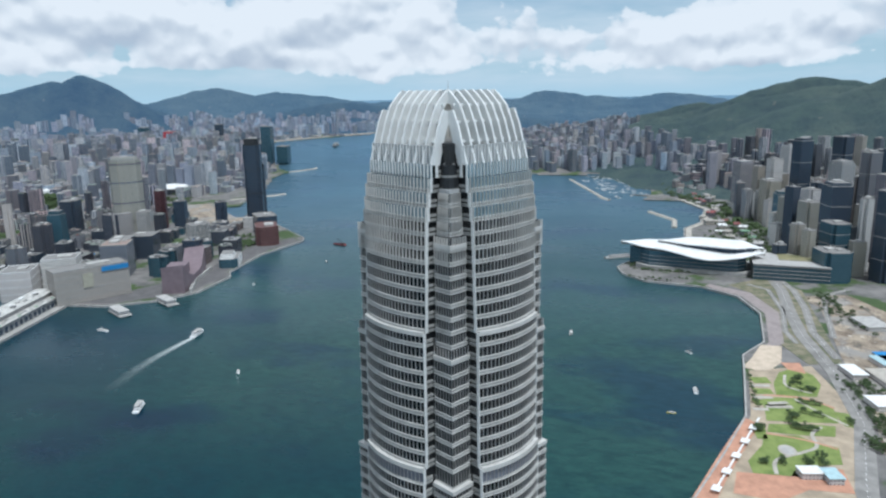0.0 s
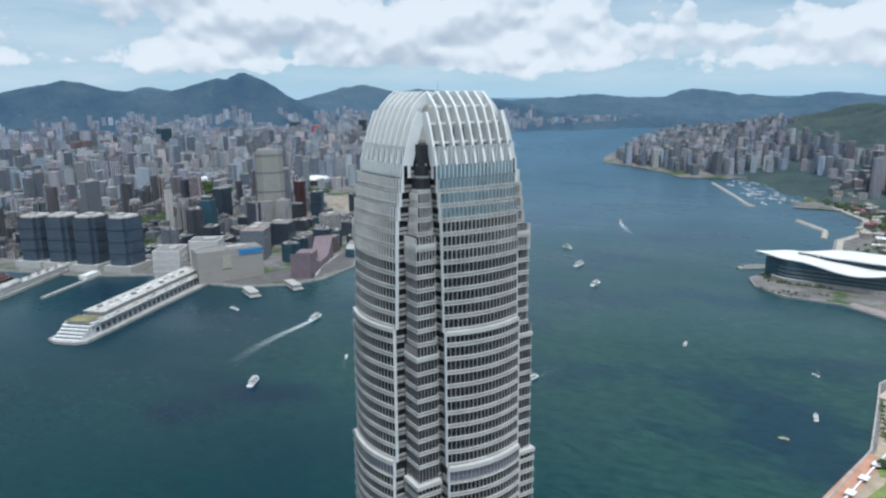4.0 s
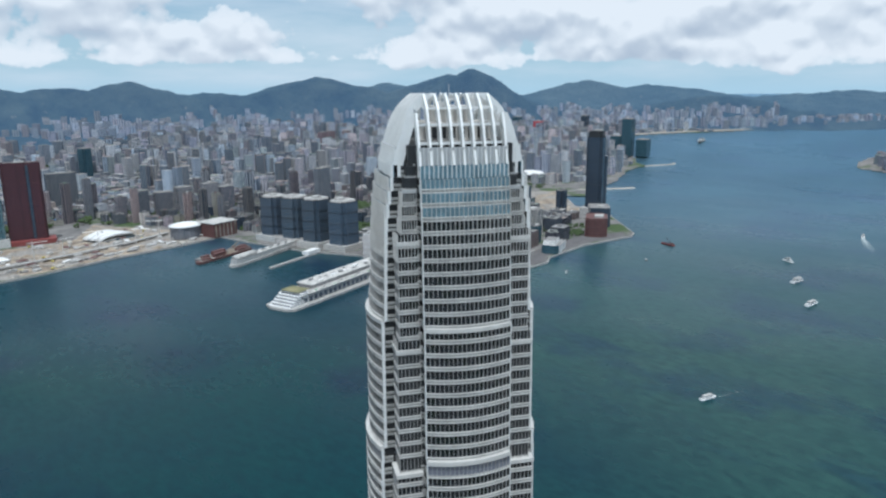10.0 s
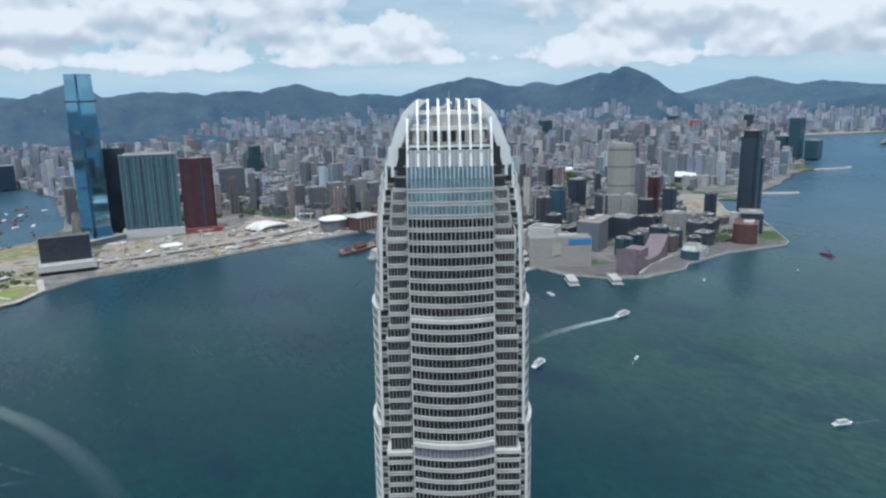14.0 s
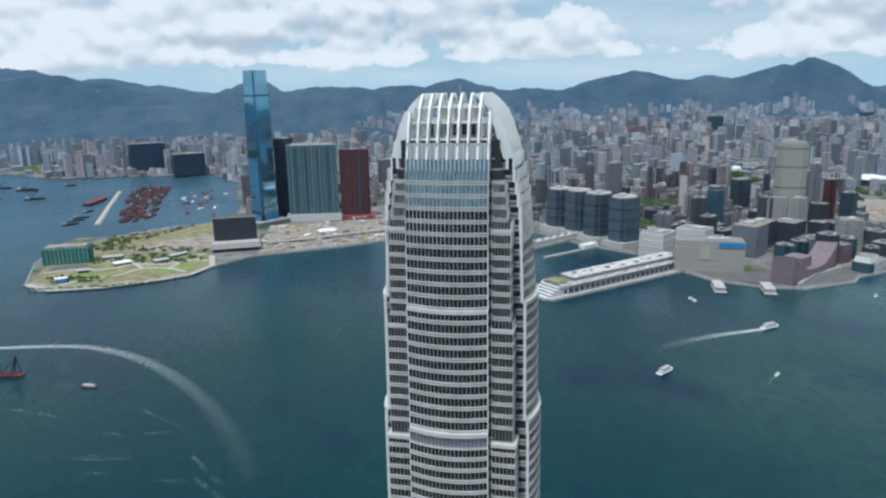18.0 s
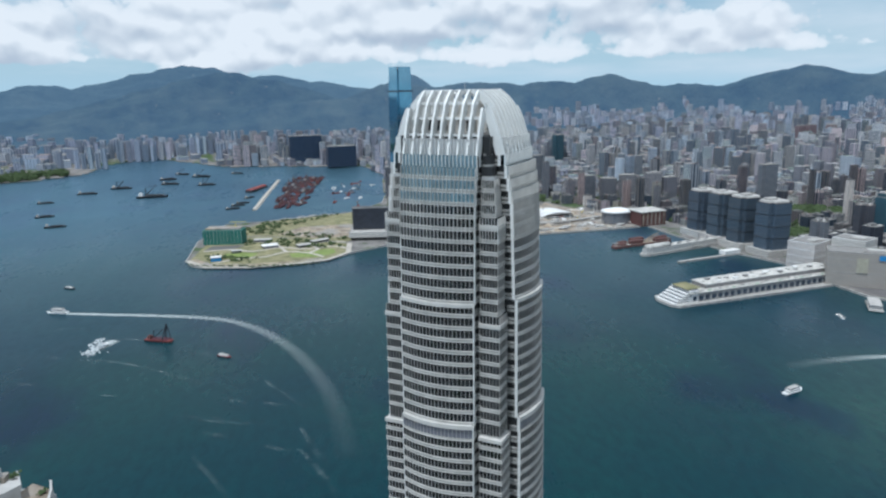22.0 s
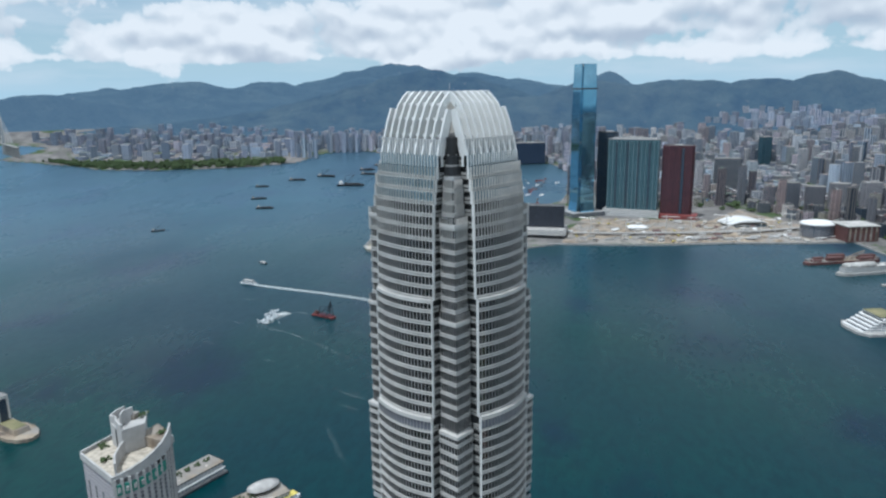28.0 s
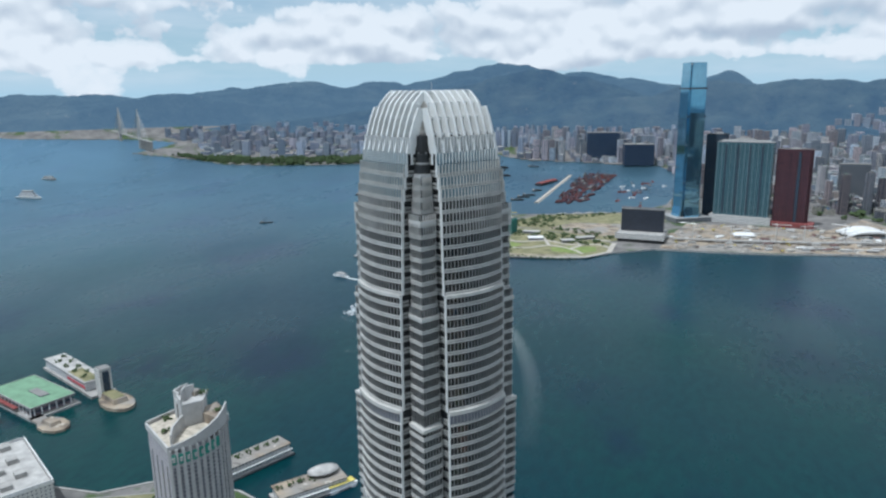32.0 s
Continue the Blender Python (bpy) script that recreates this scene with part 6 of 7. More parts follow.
# ---- generic city ----
OCC = [(o.location.x, o.location.y, 55) for o in scene.collection.objects if o.parent is None and o.get("category") in ("building", "skyscraper", "hall", "museum", "hotel", "arena", "dome", "tower")]


def free(x, y, gap=0):
    return all((x - a) ** 2 + (y - b) ** 2 > (r + gap) ** 2 for a, b, r in OCC)


def tall(x, y, rnd):
    d = math.hypot(x, y)
    patchy = noise.noise(Vector((x / 420, y / 420, 2.7)))
    h = 16 + 24 * rnd.random() + 40 * max(0, patchy)
    if rnd.random() < 0.07 + 0.42 * max(0, patchy) + (0.16 if d > 3500 else 0):
        h = rnd.uniform(70, 135)
    return h


def district(pts, cell, turn, rnd, lo, hi, fill=0.9, avoid=()):
    xs, ys = [p[0] for p in pts], [p[1] for p in pts]
    cx, cy, big = (min(xs) + max(xs)) / 2, (min(ys) + max(ys)) / 2, max(max(xs) - min(xs), max(ys) - min(ys)) * 0.75
    c, s = math.cos(radians(turn)), math.sin(radians(turn))
    n = int(2 * big / cell)
    for i in range(n):
        for j in range(n):
            u, v = -big + cell * (i + .5), -big + cell * (j + .5)
            x, y = cx + u * c - v * s, cy + u * s + v * c
            if not lo < math.hypot(x, y) < hi or (i % 7 == 3) or (j % 9 == 4) or rnd.random() > fill or not inside((x, y), pts) or any(inside((x, y), a) for a in avoid):
                continue
            yield x + rnd.uniform(-.08, .08) * cell, y + rnd.uniform(-.08, .08) * cell


CITY_NEAR = [(800, 1730), (960, 1580), (1010, 1180), (1060, 1000), (1240, 900), (1420, 905), (1500, 1000), (1700, 1060), (1850, 1220), (1850, 1400), (2050, 1600), (2330, 1650), (2660, 1500), (2000, 1930), (1200, 2480), (600, 2690), (80, 2690), (40, 2330), (60, 2150), (480, 2160), (620, 2220), (720, 2010)]
GREEN = [(1000, 1430), (1130, 1410), (1210, 1500), (1190, 1670), (1080, 1730), (1010, 1600)]
SITES = [(1790, 1180), (1930, 1150), (1945, 1240), (2180, 1480), (2290, 1500), (2250, 1640), (2000, 1560), (1820, 1330)]
WOOD_INNER = [(1260, 1640), (1480, 1600), (1560, 1760), (1420, 1900), (1290, 1820)]
WOOD_HILL = [(1700, 1980), (1990, 1860), (2150, 2060), (2010, 2260), (1760, 2230)]
WALLS = (CITY, CITY, GREYWALL, GREYWALL, BEIGE, PALE, CITY, DARKGLASS)


def far_box(s, x, y, w, d, h, turn, z=3.0, plan=None):
    pts = plan(w, d) if plan else rect(0, 0, w, d)
    c, n = math.cos(radians(turn)), math.sin(radians(turn))
    ring = [(x + a * c - b * n, y + a * n + b * c) for a, b in pts]
    s.loft([[drawn_in(a, b, z) for a, b in ring], [drawn_in(a, b, z + h) for a, b in ring]])


def near_city():
    rnd = random.Random(11)
    rest, made = Shape(), 0
    woods = (GREEN, SITES, WOOD_INNER, WOOD_HILL)
    spots = [p for p in district(CITY_NEAR, 38, 14, rnd, 900, 2660, 0.84, woods) if free(*p) and p[1] > 1400]
    spots += [p for p in district(CITY_NEAR, 58, 18, rnd, 900, 2660, 0.95, woods) if free(*p, 4) and p[1] <= 1400]
    spots.sort(key=lambda p: math.hypot(*p))
    for x, y in spots:
        h = tall(x, y, rnd)
        w, d = rnd.uniform(19, 33), rnd.uniform(18, 31)
        if y <= 1400:
            h, w, d = min(h, rnd.uniform(60, 105)), rnd.uniform(34, 52), rnd.uniform(32, 48)
        turn = 14 + rnd.choice((0, 0, 0, 90)) + rnd.uniform(-4, 4)
        plan = rnd.choice((None, None, None, notched, cross)) if h < 60 else rnd.choice((notched, cross, notched))
        if made < 290:
            # Southern blocks get darker walls, standing in for a cloud's shade.
            mat = WALLS[rnd.randrange(8)] if y > 1400 else (SHADEWALL, SHADEWALL, SHADEWALL, DARKGLASS, BROWNWALL, SHADEWALL, GREYWALL, BLUEGLASS)[rnd.randrange(8)]
            ob = new("city_building" if h < 60 else "city_tower", Shape().prism(plan(w, d) if plan else rect(0, 0, w, d), 0, h).mesh("city_building", mat))
            ob.matrix_world = pose(x, y, 3.4, 0, 0, turn)
            tagged(ob, "weathered concrete city block with flat roof" if h < 60 else "taller concrete tower among the city blocks", "building", "city blocks")
            part("plant_room", Shape().box(rnd.uniform(-4, 4), rnd.uniform(-4, 4), h - 0.05, w * .35, d * .35, rnd.uniform(3, 6)), DIMCONC, ob)
            part("parapet", Shape().band(plan(w, d) if plan else rect(0, 0, w, d), 0.8, h - 0.3, h + 1.2, True), DIMCONC, ob)
            if w > 33:
                part("stair_head", Shape().box(w * rnd.uniform(-.35, -.2), d * rnd.uniform(-.3, .3), h - 0.05, 7, 6, 4.5), CONC, ob)
                part("cooling_plant", Shape().box(w * rnd.uniform(.15, .3), d * rnd.uniform(-.3, .3), h - 0.05, 9, 7, 3), RAIL, ob)
            if rnd.random() < .55:
                part("roof_hut", Shape().box(rnd.uniform(-6, 6), rnd.uniform(-6, 6), h - 0.05, 5, 4, 2.6), rnd.choice((SIGNBLUE, GREENROOF, WHITE, RUST)), ob)
            made += 1
        else:
            far_box(rest, x, y, w, d, h, turn, 3.3, plan)
            if rnd.random() < .6:
                far_box(rest, x + rnd.uniform(-4, 4), y + rnd.uniform(-4, 4), w * .4, d * .4, 5, turn, 3.3 + h)
            far_box(rest, x + rnd.uniform(-6, 6), y + rnd.uniform(-6, 6), 6, 5, 3, turn, 3.3 + h)
    tagged(new("inner_city_blocks", rest.mesh("inner_city_blocks", CITYMID)), "dense concrete city blocks farther inland", "city", kind="stuff")


# Dark cool grey with the southern blocks' cloud shade put in.
SHADEWALL = facade("cloud_shaded_wall", (0.095, 0.1, 0.118), (0.025, 0.036, 0.055), 3.3, 3.4, 0.55, 0.55, 0.6)
BROWNWALL = facade("brown_wall", (0.16, 0.12, 0.11), (0.05, 0.05, 0.06), 3.3, 3.4, 0.5, 0.5, 0.4)
CITYMID = facade("inner_city_wall", (0.41, 0.395, 0.40), (0.025, 0.042, 0.065), 6.6, 7.2, 0.5, 0.62, 0.9, True)


# Pale blue-grey tone: distance haze put into the towers' base colour.
ESTATE = facade("hazed_estate_wall", (0.40, 0.44, 0.51), (0.13, 0.17, 0.23), 9.0, 11.0, 0.45, 0.5, 0.55, True)
HINTERLAND = [(-3000, 5200), (-4600, 9000), (-4000, 12000), (6000, 12000), (12000, 7000), (13000, 3200), (9500, 2500), (7500, 2800), (6300, 3200), (5300, 3500), (3000, 5200)]


def far_city():
    rnd = random.Random(12)
    west_ranks = Shape()
    for name, lo, hi, cell, f in (("mid_city_blocks", 2600, 4300, 46, .9), ("far_city_blocks", 4300, 7200, 80, .85)):
        s, wst = Shape(), Shape()
        for x, y in district([(60, 2350), (60, 3100), (-30, 3560), (-800, 3770), (-1300, 4330), (-1650, 4200), (-1900, 3650), (-2900, 3500), (-3600, 4300), (-4600, 5000), (-5200, 7500), (5500, 7500), (8000, 5000), (8300, 2150), (7148, 2480), (6328, 2860), (5670, 3090), (5217, 3150), (4150, 2290), (3496, 1940), (3328, 1790), (2658, 1560), (2300, 1700)], cell, 14, rnd, lo, hi, f):
            west = x < -900
            if rise(x, y, PEAKS) > 90 or (west and rnd.random() < .12):
                continue
            h = tall(x, y, rnd) * (.8 if west else 1)
            if hi > 5000 and not west:
                h = h * 1.1
            if not free(x, y):
                continue
            w, d = rnd.uniform(.5, .85) * cell, rnd.uniform(.45, .8) * cell
            if h > 69:
                w, d = min(w, 44), min(d, 36)
            far_box(wst if west else s, x, y, w, d, h, 14 + rnd.uniform(-25, 25), 3.0, notched if h > 69 and hi < 5000 else None)
        if wst.v:
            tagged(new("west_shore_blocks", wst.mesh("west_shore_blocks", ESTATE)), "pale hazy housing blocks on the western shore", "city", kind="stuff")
        # long ranks of tall housing blocks
        for k in range(26 if lo > 4000 else 12):
            d0, az = rnd.uniform(lo, hi), radians(rnd.uniform(-4, 62))
            x0, y0, tn = d0 * math.sin(az), d0 * math.cos(az), rnd.uniform(0, 180)
            if rise(x0, y0, PEAKS) > 120 or not inside((x0, y0), KOWLOON_FAR):
                continue
            for i in range(rnd.randrange(4, 9)):
                far_box(s, x0 + 52 * i * math.cos(radians(tn)), y0 + 52 * i * math.sin(radians(tn)), 38, 24, rnd.uniform(95, 125), tn, 3.0)
        if lo > 4000:
            for k in range(34):
                d0, az = rnd.uniform(4200, 5600), radians(rnd.uniform(-24, 1))
                x0, y0, tn = d0 * math.sin(az), d0 * math.cos(az), rnd.uniform(-20, 20)
                if not inside((x0, y0), KOWLOON_FAR) or rise(x0, y0, PEAKS) > 120:
                    continue
                for i in range(rnd.randrange(4, 9)):
                    far_box(west_ranks, x0 + 46 * i * math.cos(radians(tn)), y0 + 46 * i * math.sin(radians(tn)), 30, 24, rnd.uniform(85, 135), tn, 3.0, cross)
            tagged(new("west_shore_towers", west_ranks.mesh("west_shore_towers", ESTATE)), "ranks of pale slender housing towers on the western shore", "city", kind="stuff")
            est = Shape()
            for k in range(1500):
                d0, az = rnd.uniform(5600, 11500), radians(rnd.uniform(-16, 84))
                x0, y0, tn = d0 * math.sin(az), d0 * math.cos(az), rnd.uniform(0, 180)
                g = rise(x0, y0, PEAKS)
                if g > (60 if x0 < 0.2 * y0 else 165) or noise.noise(Vector((x0 / 700, y0 / 700, 5.1))) < -0.3 or not inside((x0, y0), HINTERLAND):
                    continue
                for i in range(rnd.randrange(2, 8)):
                    xx, yy = x0 + 62 * i * math.cos(radians(tn)), y0 + 62 * i * math.sin(radians(tn))
                    far_box(est, xx, yy, 44, 30, rnd.uniform(60, 115), tn, max(3.0, rise(xx, yy, PEAKS) - 30))
            for k in range(150):
                u = rnd.random()
                far_box(est, 7000 + 2500 * u + rnd.uniform(-150, 250), 2700 - 1250 * u + rnd.uniform(20, 500), 46, 32, rnd.uniform(60, 120), rnd.uniform(0, 180), 3.0)
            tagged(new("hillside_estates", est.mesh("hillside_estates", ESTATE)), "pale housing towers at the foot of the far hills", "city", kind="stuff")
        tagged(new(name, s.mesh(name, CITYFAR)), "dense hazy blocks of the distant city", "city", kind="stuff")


ISLE_CITY = [(1310, -560), (1500, -420), (2050, -420), (2340, -440), (2720, -300), (3102, -320), (3420, -250), (3560, 0), (3450, 250), (3560, 380), (3960, 740), (4516, 840), (5500, 740), (6500, 790), (7500, 400), (7600, -200), (5500, -300), (4300, -560), (3300, -1150), (2300, -1350), (1700, -1250)]


def island_city():
    rnd = random.Random(13)
    towers = ((1560, -560, 58, 46, 188, DARKGLASS), (1490, -545, 60, 44, 112, BLUEGLASS), (1660, -530, 48, 40, 134, BEIGE), (1820, -640, 44, 44, 214, STRIPE), (1918, -742, 50, 44, 236, GREYWALL), (1700, -725, 48, 48, 262, DARKGLASS), (2071, -600, 42, 40, 258, DARKGLASS),
              (2312, -778, 54, 46, 256, DARKGLASS), (2109, -530, 80, 50, 134, BEIGE), (2388, -491, 62, 46, 160, GREYWALL), (1410, -625, 46, 42, 196, DARKGLASS), (1780, -560, 46, 40, 150, PALE), (1900, -520, 40, 40, 120, BLUEGLASS), (2230, -560, 44, 40, 190, PALE), (1600, -680, 44, 44, 210, GREYWALL), (2450, -650, 46, 40, 210, PALE), (1980, -860, 46, 46, 230, GREYWALL))
    for k, (x, y, w, d, h, m) in enumerate(towers):
        lab = {DARKGLASS: "dark glass office tower in the island business district", BLUEGLASS: "blue glass office tower in the island business district", BEIGE: "beige stone-clad tower in the island business district", STRIPE: "white-framed tower with dark window stripes", GREYWALL: "grey office tower with strip windows", PALE: "pale concrete tower of the island city"}[m]
        block("office_tower", lab, x, y, w, d, h, m, 8 + 7 * (k % 4), notched if k % 3 else None, podium=(w * 1.3, d * 1.4, 18) if k % 2 else None, bands=3, cap=8 if k % 3 == 0 else 0, group="island towers")
        OCC.append((x, y, 52))
    block("podium_block", "dark glass block over a low podium by the road", 1405, -520, 74, 60, 66, BLUEGLASS, 12, notched)
    OCC.append((1372, -540, 70))
    for name, lo, hi, cell in (("island_blocks", 1300, 3200, 44), ("far_island_blocks", 3200, 7600, 58)):
        s, made = Shape(), 0
        for x, y in district(ISLE_CITY, cell, 20, rnd, lo, hi, .9):
            g = rise(x, y, ISLE_PEAKS)
            if not free(x, y) or g > 150:
                continue
            far = math.hypot(x, y) > 3200
            h = rnd.uniform(28, 75) if rnd.random() < .7 else rnd.uniform(75, 135)
            if far:
                h = rnd.uniform(45, 120)
            elif y < -430:
                h = h * 1.15 + 12
            if y > -430 and not far:
                h *= .45
            w, d = rnd.uniform(20, 34), rnd.uniform(20, 32)
            if lo < 2000 and len(s.v) == 0 and made < 240:
                made += 1
                plan = rnd.choice((None, notched, cross))
                pts = plan(w, d) if plan else rect(0, 0, w, d)
                px, py, pz = drawn_in(x, y, max(3.0, g - 48))
                sc = math.hypot(px, py) / math.hypot(x, y)
                ob = new("island_building", Shape().prism(pts, 0, h).mesh("island_building", (CITY, GREYWALL, PALE, CITY, BEIGE, PALE, DARKGLASS)[rnd.randrange(7)]))
                ob.matrix_world = Matrix.LocRotScale((px, py, pz), Euler((0, 0, radians(20 + rnd.uniform(-20, 20)))), (sc, sc, sc))
                tagged(ob, "concrete block in the crowded island city", "building", "island blocks")
                part("plant_room", Shape().box(rnd.uniform(-3, 3), rnd.uniform(-3, 3), h - .05, w * .4, d * .35, rnd.uniform(3, 6)), ROOFGREY, ob)
                part("parapet", Shape().band(pts, .8, h - .3, h + 1.2, True), CONC, ob)
                continue
            far_box(s, x, y, w, d, h, 20 + rnd.uniform(-20, 20), max(3.0, g - 48), None)
        if not s.v:
            continue
        tagged(new(name, s.mesh(name, CITYMID if lo < 2000 else CITYFAR)), "tall pale blocks crowding the island shore", "city", kind="stuff")


def far_strip():
    s = Shape()
    for k in range(30):
        u = k / 30
        x, y = 5260 + 1900 * u, 3150 - 640 * u + 90 * math.sin(3 * u)
        far_box(s, x, y, 75, 60, 9, -18, 3.0)
    tagged(new("far_quay", s.mesh("far_quay", PAVE)), "pale flat quay along the far shore", "quay", kind="structure")


far_strip()
near_city()
far_city()
island_city()

# ---- on the water ----
def at_sea(x, y, turn, z=0.0):
    a = drawn_in(x, y, z)
    s = math.hypot(a[0], a[1]) / math.hypot(x, y)
    return Matrix.LocRotScale(a, Euler((0, 0, radians(turn))), (s, s, s))


def hull(ln, wd, z0, z1, bow_=0.2, stern=0.06):
    a, b = ln / 2, wd / 2
    low = [(-a, -b * .7), (a * (1 - 2 * bow_), -b * .8), (a * .96, 0), (a * (1 - 2 * bow_), b * .8), (-a, b * .7)]
    top = [(-a, -b), (a * (1 - 2 * bow_), -b), (a, 0), (a * (1 - 2 * bow_), b), (-a, b)]
    return Shape().loft([[(x, y, z0) for x, y in low], [(x, y, z1 + (.6 if x > a * .9 else 0)) for x, y in top]])


def wake(name, pts, w0, w1, label):
    """A strip of broken foam on the water, widening and thinning along the way."""
    s = Shape()
    n = len(pts)
    for k, (x, y) in enumerate(pts):
        p, q = pts[max(0, k - 1)], pts[min(n - 1, k + 1)]
        dx, dy = q[0] - p[0], q[1] - p[1]
        e = math.hypot(dx, dy)
        w = (w0 + (w1 - w0) * k / (n - 1)) / 2
        s.v += [(x - dy / e * w, y + dx / e * w, .12), (x + dy / e * w, y - dx / e * w, .12)]
    for k in range(n - 1):
        s.f.append((2 * k, 2 * k + 1, 2 * k + 3, 2 * k + 2))
    me = s.mesh(name, FOAM if w0 > 6 else THINFOAM)
    uv = me.uv_layers.new(name="along")
    for lp in me.loops:
        uv.data[lp.index].uv = (lp.vertex_index % 2, lp.vertex_index // 2 / (n - 1))
    tagged(new(name, me), label, "wake", kind="stuff")


def ferry(x, y, turn, ln, label, hullmat, decks=2, name="ferry"):
    b = thing(name, label if len(label.split()) > 3 else label + " on the open harbour", "boat")
    b.matrix_world = at_sea(x, y, turn)
    w = ln * .26
    part("hull", hull(ln, w, -1, ln * .07), hullmat, b)
    for i in range(decks):
        part("deck_house", Shape().prism(rect(-ln * .06, 0, ln * (.66 - .14 * i), w * (.8 - .12 * i)), ln * .07 + i * ln * .075, ln * .07 + (i + 1) * ln * .075 - .4, .97), WHITE, b)
        part("window_strip", Shape().band(rect(-ln * .06, 0, ln * (.665 - .14 * i), w * (.81 - .12 * i)), .2, ln * .095 + i * ln * .075, ln * .122 + i * ln * .075, True), DARKGLASS, b)
    part("roof", Shape().box(-ln * .06, 0, ln * (.07 + .075 * decks) - .4, ln * (.7 - .14 * (decks - 1)), w * .75, .5), ROOFGREY, b)
    part("mast", Shape().rod((-ln * .02, 0, ln * .2), (-ln * .02, 0, ln * .34), .3), ALU, b)
    return b


def barge(x, y, turn, ln, mat, label, jib=True, load=True, group="anchored barges"):
    b = thing("barge", label, "barge", group=group)
    b.matrix_world = at_sea(x, y, turn)
    part("hull", hull(ln, ln * .27, -1.5, ln * .07, .08), mat, b)
    part("wheelhouse", Shape().box(-ln * .36, 0, ln * .07, ln * .13, ln * .16, ln * .08).box(-ln * .36, 0, ln * .15, ln * .08, ln * .1, ln * .04), WHITE if ln > 100 or mat is WHITE else ROOFGREY if mat is BLACKHULL else BROWN, b)
    if load:
        part("hold", Shape().prism(rect(ln * .06, 0, ln * .6, ln * .2), ln * .07, ln * .11, .9), DARKWALL if mat is BLACKHULL else DARKRUST, b)
    if jib:
        part("jib", Shape().rod((-ln * .22, 0, ln * .08), (ln * .16, 0, ln * .42), ln * .014).rod((-ln * .22, 0, ln * .08), (-ln * .2, 0, ln * .36), ln * .014).rod((-ln * .2, 0, ln * .36), (ln * .16, 0, ln * .42), ln * .006), BLACKHULL, b)
    return b


ferry(-643, 1108, 166, 44, "white fast ferry under way", WHITE, name="fast_ferry")
wake("ferry_wake", smooth([(-622, 1103), (-540, 1083), (-442, 1059), (-360, 1035), (-298, 1005), (-240, 950), (-194, 885), (-150, 800), (-112, 700), (-85, 590), (-70, 480)]), 13, 34, "long curved foam wake behind the fast ferry")
fb = thing("fire_boat", "small white boat throwing up spray", "boat", -488, 905, 0, 70)
part("hull", hull(26, 8, -1, 2.4), WHITE, fb)
part("cabin", Shape().box(-2, 0, 2.4, 10, 5, 3), WHITE, fb)
wake("spray", smooth([(-478, 930), (-486, 905), (-492, 872), (-496, 842)]), 30, 14, "white foam and spray round the small boat")
plume, rnd = Shape(), random.Random(91)
for k in range(150):
    u = rnd.random() ** 1.6
    x, y = -488 - 7 * u + rnd.gauss(0, 3 + 7 * u), 897 - 34 * u + rnd.gauss(0, 3)
    z, r = rnd.random() ** 1.5 * 19 * (1 - .8 * u), rnd.uniform(.6, 2.0)
    plume.loft([[(x + r * f * math.cos(a), y + r * f * math.sin(a) * rnd.uniform(.7, 1.3), z + r * h) for a in (0, 1.26, 2.5, 3.77, 5.03)] for f, h in ((.4, -.8), (1, 0), (.4, .9))])
tagged(new("water_spray", plume.mesh("water_spray", SPRAYWHITE)), "white spray thrown up behind the small boat", "spray", kind="stuff")
cb = barge(-398, 915, -20, 52, RUST, "red-brown crane barge with a tall dark jib", True, True, "crane barges")
part("a_frame", Shape().rod((8, -5, 4), (16, 0, 33), 1.2).rod((8, 5, 4), (16, 0, 33), 1.2).rod((16, 0, 33), (22, 0, 4), .9), BLACKHULL, cb, "dark crane frame")
wake("barge_wake", smooth([(-430, 925), (-470, 938), (-510, 950)]), 5, 14, "faint foam behind the crane barge")
ferry(-273, 823, -30, 26, "small red tug boat", RUST, 1, "tug")
wake("tug_wake", smooth([(-286, 830), (-310, 842), (-335, 852)]), 4, 10, "faint foam behind the tug")
wake("tide_line", smooth([(-281, 718), (-374, 786), (-440, 826), (-500, 846), (-575, 872), (-678, 898), (-800, 930), (-960, 985)]), 5.9, 11, "thin broken foam line on the tide")
for pts in ([(-302, 616), (-252, 606), (-196, 579)], [(-131, 561), (-112, 508), (-93, 460)], [(-251, 566), (-212, 544)], [(-265, 604), (-216, 584), (-168, 581)], [(-253, 509), (-219, 456), (-184, 399)], [(-197, 717), (-160, 660), (-125, 611)],
            [(-129, 508), (-100, 450), (-80, 402)], [(-190, 640), (-150, 628)], [(-170, 520), (-135, 500)], [(-420, 700), (-385, 690)], [(-560, 760), (-520, 752)], [(-240, 660), (-205, 640)], [(-620, 1010), (-560, 1000), (-510, 982)], [(-900, 1120), (-820, 1100)]):
    wake("tide_line", smooth(pts), 5.9, 11, "thin broken foam line on the tide")
ferry(-692, 1290, 150, 30, "small dark launch with a short wake", BLACKHULL, 1, "launch")
wake("launch_wake", smooth([(-680, 1284), (-640, 1268), (-600, 1254)]), 4, 8, "short foam wake behind the launch")
barge(-1190, 1636, 40, 42, BLACKHULL, "black crane barge far out on the water", True, False)
